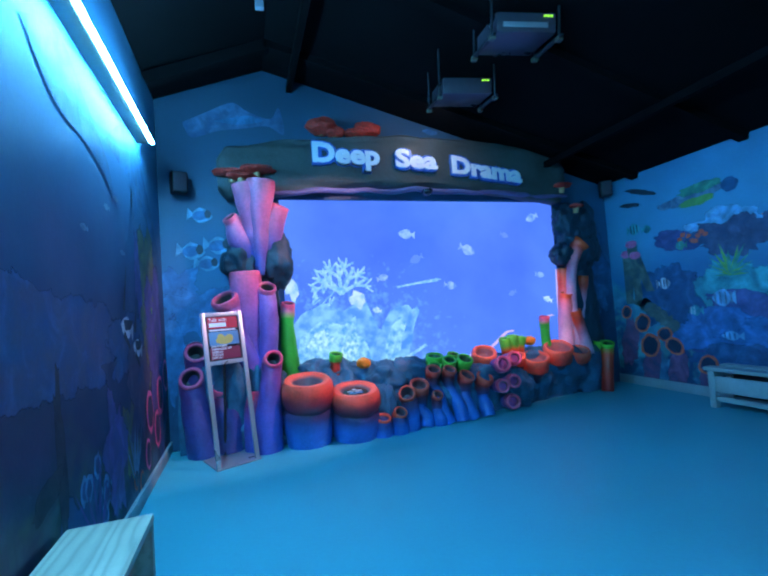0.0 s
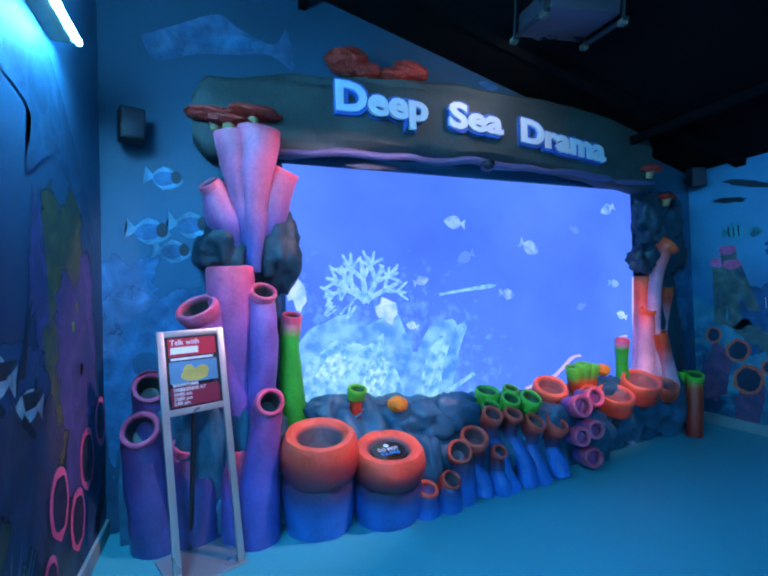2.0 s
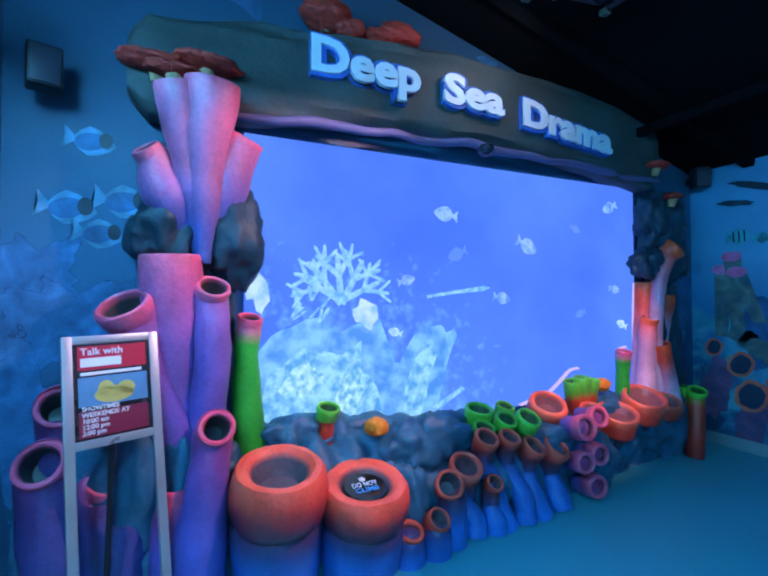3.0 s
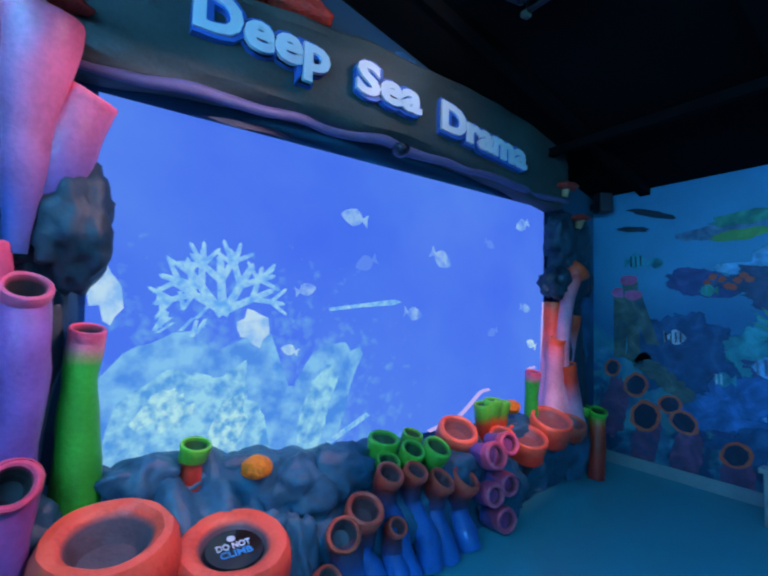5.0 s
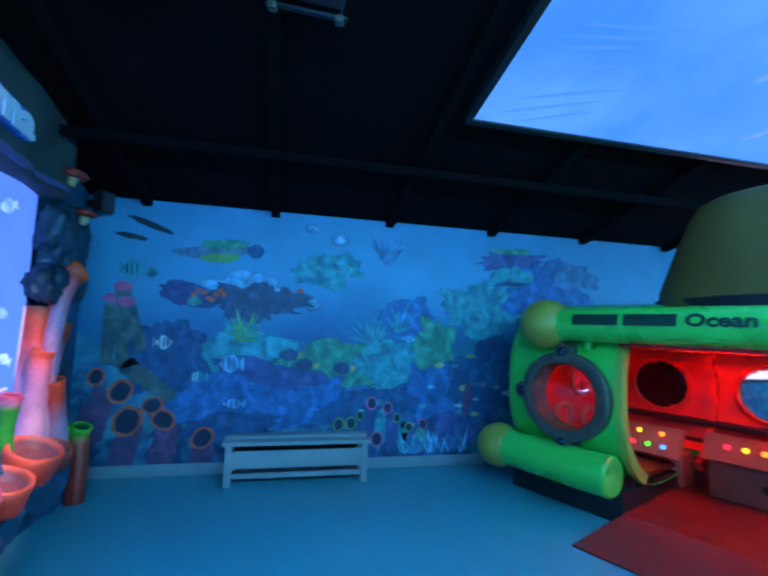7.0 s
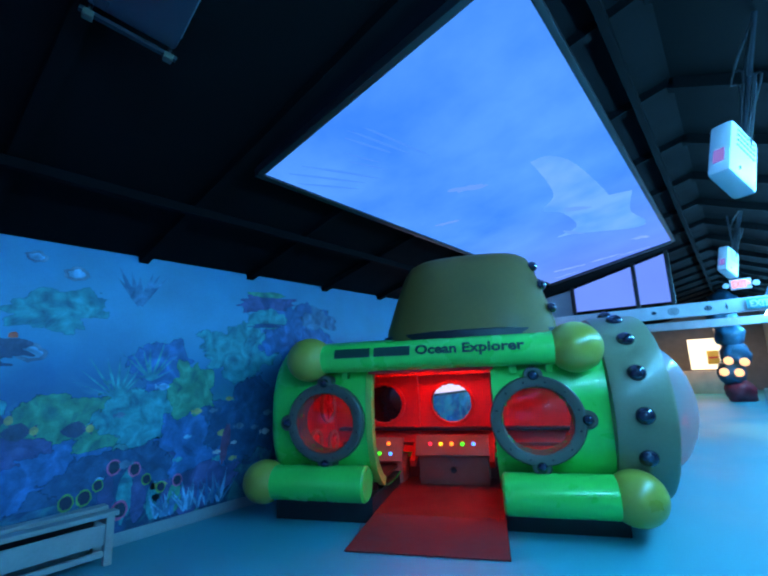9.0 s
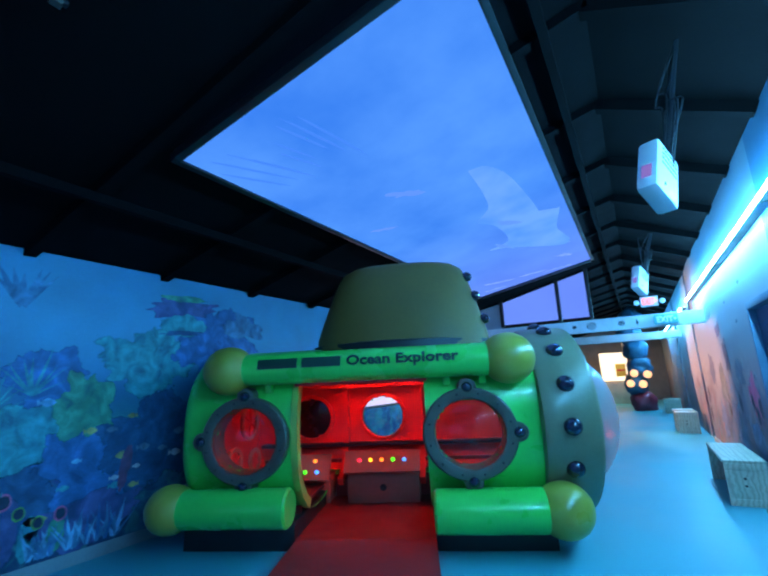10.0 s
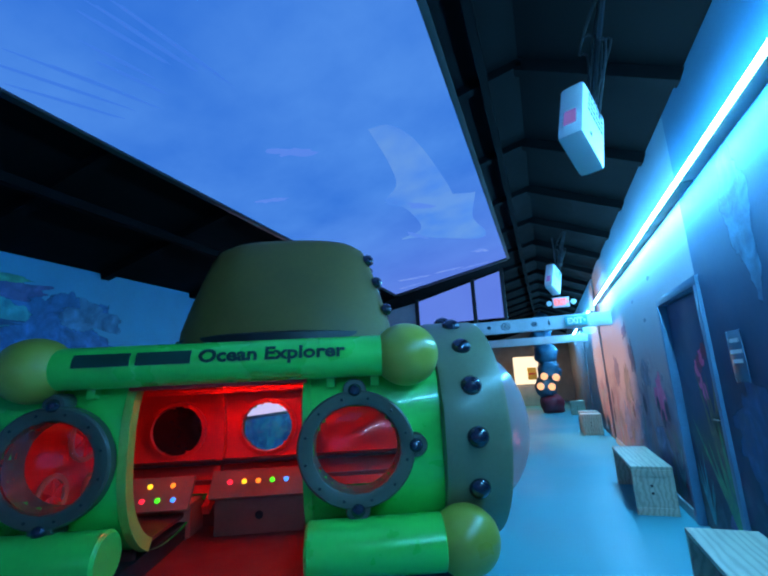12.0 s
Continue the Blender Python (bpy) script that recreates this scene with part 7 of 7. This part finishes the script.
def knoll(pts, k, d, seed):
    """A ragged outline through the given corners, cut off at the foot of the picture."""
    ring = []
    for (u0, v0), (u1, v1) in zip(pts, pts[1:] + pts[:1]):
        for i in range(9):
            f = i / 9
            u, v = u0 + (u1 - u0) * f, v0 + (v1 - v0) * f
            n = 0.05 * noise.noise(Vector((u * 6, v * 6, seed))) + 0.03 * noise.noise(Vector((u * 19, v * 19, seed)))
            ring.append((max(u + n, SX0 + 0.02), max(v + n * 1.3, SZ0 + 0.01)))
    show(ring, G_BANK[k], "projected_coral_bank", d)


knoll([(0.12, 0.59), (0.14, 1.05), (0.30, 1.25), (0.52, 1.30), (0.80, 1.26), (1.02, 1.30), (1.06, 1.05), (1.18, 0.98), (1.22, 0.59)], 0, 0.0004, 1.0)
knoll([(1.10, 0.59), (1.16, 1.02), (1.28, 1.20), (1.45, 1.26), (1.62, 1.16), (1.54, 0.98), (1.42, 0.59)], 0, 0.0005, 2.0)
knoll([(0.20, 0.59), (0.26, 0.98), (0.48, 1.14), (0.70, 1.08), (0.86, 1.16), (0.94, 0.96), (1.04, 0.59)], 1, 0.0006, 3.0)
knoll([(1.18, 0.59), (1.24, 0.98), (1.36, 1.10), (1.46, 1.04), (1.38, 0.86), (1.32, 0.59)], 1, 0.0007, 4.0)
knoll([(0.30, 0.86), (0.40, 1.00), (0.56, 1.02), (0.60, 0.90), (0.46, 0.82)], 2, 0.0008, 5.0)
knoll([(0.68, 0.70), (0.74, 0.96), (0.86, 0.98), (0.90, 0.86), (0.80, 0.64)], 2, 0.00085, 6.0)

for a in (62, 95, 128):
    limb(0.73, 1.41, radians(a), 0.31, 0.025, 2)
for a in (150, 25):
    limb(0.73, 1.43, radians(a), 0.29, 0.022, 2)
show(oval(0.90, 1.34, 0.09, 0.10, 8, 14, 0.35, 3), G_CREAM, "projected_rock", 0.0016)
for k in range(16):
    a = radians(rnd.uniform(20, 110))
    u, v = 0.40 + 0.20 * rnd.random(), 1.28 + 0.18 * rnd.random()
    show([(u - 0.012, v), (u + 0.09 * math.cos(a) - 0.008, v + 0.09 * math.sin(a)), (u + 0.09 * math.cos(a) + 0.010, v + 0.09 * math.sin(a)), (u + 0.012, v)], G_CORAL, "projected_coral_head", 0.001 + 0.0001 * k)
for u, v, s, w, m in ((1.54, 2.06, 0.22, 1, G_PALE), (2.31, 1.86, 0.24, -1, G_PALE), (1.12, 1.21, 0.12, 1, G_CREAM), (1.21, 1.57, 0.15, -1, G_PALE), (2.85, 2.03, 0.13, -1, G_DIM), (3.28, 2.25, 0.20, 1, G_PALE), (3.33, 1.51, 0.15, -1, G_PALE), (1.64, 1.77, 0.19, 1, G_DIM), (3.42, 1.19, 0.15, 1, G_CREAM), (2.9, 1.30, 0.13, 1, G_DIM), (2.05, 1.44, 0.18, -1, G_PALE)):
    t = rnd.uniform(-25, 25)
    show(curved(fish_outline(u, v, s * 0.95, w, 0.42, t), 40), m, "projected_fish", 0.002)
show([(1.37, 1.465), (1.62, 1.50), (1.88, 1.535), (1.94, 1.52), (1.87, 1.495), (1.62, 1.475), (1.38, 1.445)], G_CORAL, "projected_branch", 0.0011)
show([(1.38, 0.645), (1.67, 0.785), (1.70, 0.76), (1.40, 0.615)], G_CORAL, "projected_branch", 0.0012)
G_SPILL = glow("projected_spill", (0.62, 0.50, 1.0), 1.0)
for line, w in (([(2.22, 0.585), (2.40, 0.63), (2.53, 0.66), (2.66, 0.745), (2.765, 0.82), (2.87, 0.835)], 0.016), ([(3.345, 0.62), (3.36, 0.79), (3.375, 0.955), (3.48, 0.985)], 0.014), ([(3.575, 0.86), (3.57, 1.20), (3.59, 1.57)], 0.009)):
    way = along([(u, 0, v) for u, v in line], 16)
    show([(p.x - w, p.z + w * 0.6) for p in way] + [(p.x + w, p.z - w * 0.6) for p in way[::-1]], G_SPILL, "projected_spill", 0.0024)
show(oval(0.19, 1.52, 0.07, 0.15, 15, 18, 0.25, 9), G_CREAM, "projected_rock", 0.0013)

# ---- the overhead picture: a pale swimming body and thin cloud streaks ----
G_BODY = glow_mottled("projected_pale_body", (0.085, 0.29, 0.97), (0.15, 0.37, 0.93), 2.2)
G_STREAK = glow_mottled("projected_streak", (0.13, 0.28, 1.0), (0.24, 0.40, 1.0), 6)


def overhead(outline, material, name, d):
    bm = bmesh.new()
    f = [bm.verts.new(S @ Vector((u, v, -0.002 - d))) for u, v in outline]
    b = [bm.verts.new(S @ Vector((u, v, 0.002))) for u, v in outline]
    face = bm.faces.new(f)
    for i in range(len(f)):
        j = (i + 1) % len(f)
        bm.faces.new((f[i], f[j], b[j], b[i]))
    bmesh.ops.triangulate(bm, faces=[face])
    part(name, bm, material, over, smooth=False)


for u, v, ru, rv, t in ((-0.6, -4.9, 0.30, 0.05, 30), (-1.2, -5.1, 0.25, 0.04, 20), (-1.85, -4.6, 0.16, 0.06, 50), (-0.4, -5.3, 0.22, 0.04, 10), (-1.6, -5.35, 0.25, 0.03, 15), (-1.95, -3.9, 0.10, 0.05, 60)):
    overhead(oval(u, v, ru, rv, t, 26, 0.3, u * v), G_STREAK, "projected_cloud", 0.001)
overhead(curved([(-1.53, -0.55), (-1.70, -0.62), (-1.82, -1.0), (-1.88, -1.9), (-1.90, -2.8), (-2.12, -2.35), (-1.97, -3.1), (-2.05, -3.8), (-1.88, -3.95), (-1.25, -3.15), (-1.0, -2.95), (-1.32, -2.85), (-1.34, -2.15), (-1.20, -1.8), (-1.42, -1.55), (-1.50, -1.1)], 64), G_BODY, "projected_shark", 0.0016)

# shade of the overhead fabric's creases near its front corner, drawn as dimmer strokes
G_CREASE_SHADE = glow("crease_shade", (0.058, 0.235, 0.92), 1.0)
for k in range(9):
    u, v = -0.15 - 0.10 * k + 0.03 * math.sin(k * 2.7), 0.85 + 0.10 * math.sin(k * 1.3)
    overhead(oval(u, v, 0.012, 0.26 + 0.09 * math.sin(k), -24 + 2 * k, 14, 0.2, k), G_CREASE_SHADE, "crease_shade", 0.0008 + 0.0001 * k)
for u, v, ru, rv, t in ((-0.9, -0.4, 0.16, 0.05, 40), (-0.35, -0.9, 0.12, 0.03, 30), (-1.5, -2.2, 0.22, 0.05, 55), (-1.2, -3.0, 0.25, 0.03, 70)):
    overhead(oval(u, v, ru, rv, t, 26, 0.35, u * v), glow("faint_cloud", (0.115, 0.29, 1.0), 1.0), "projected_cloud", 0.002)
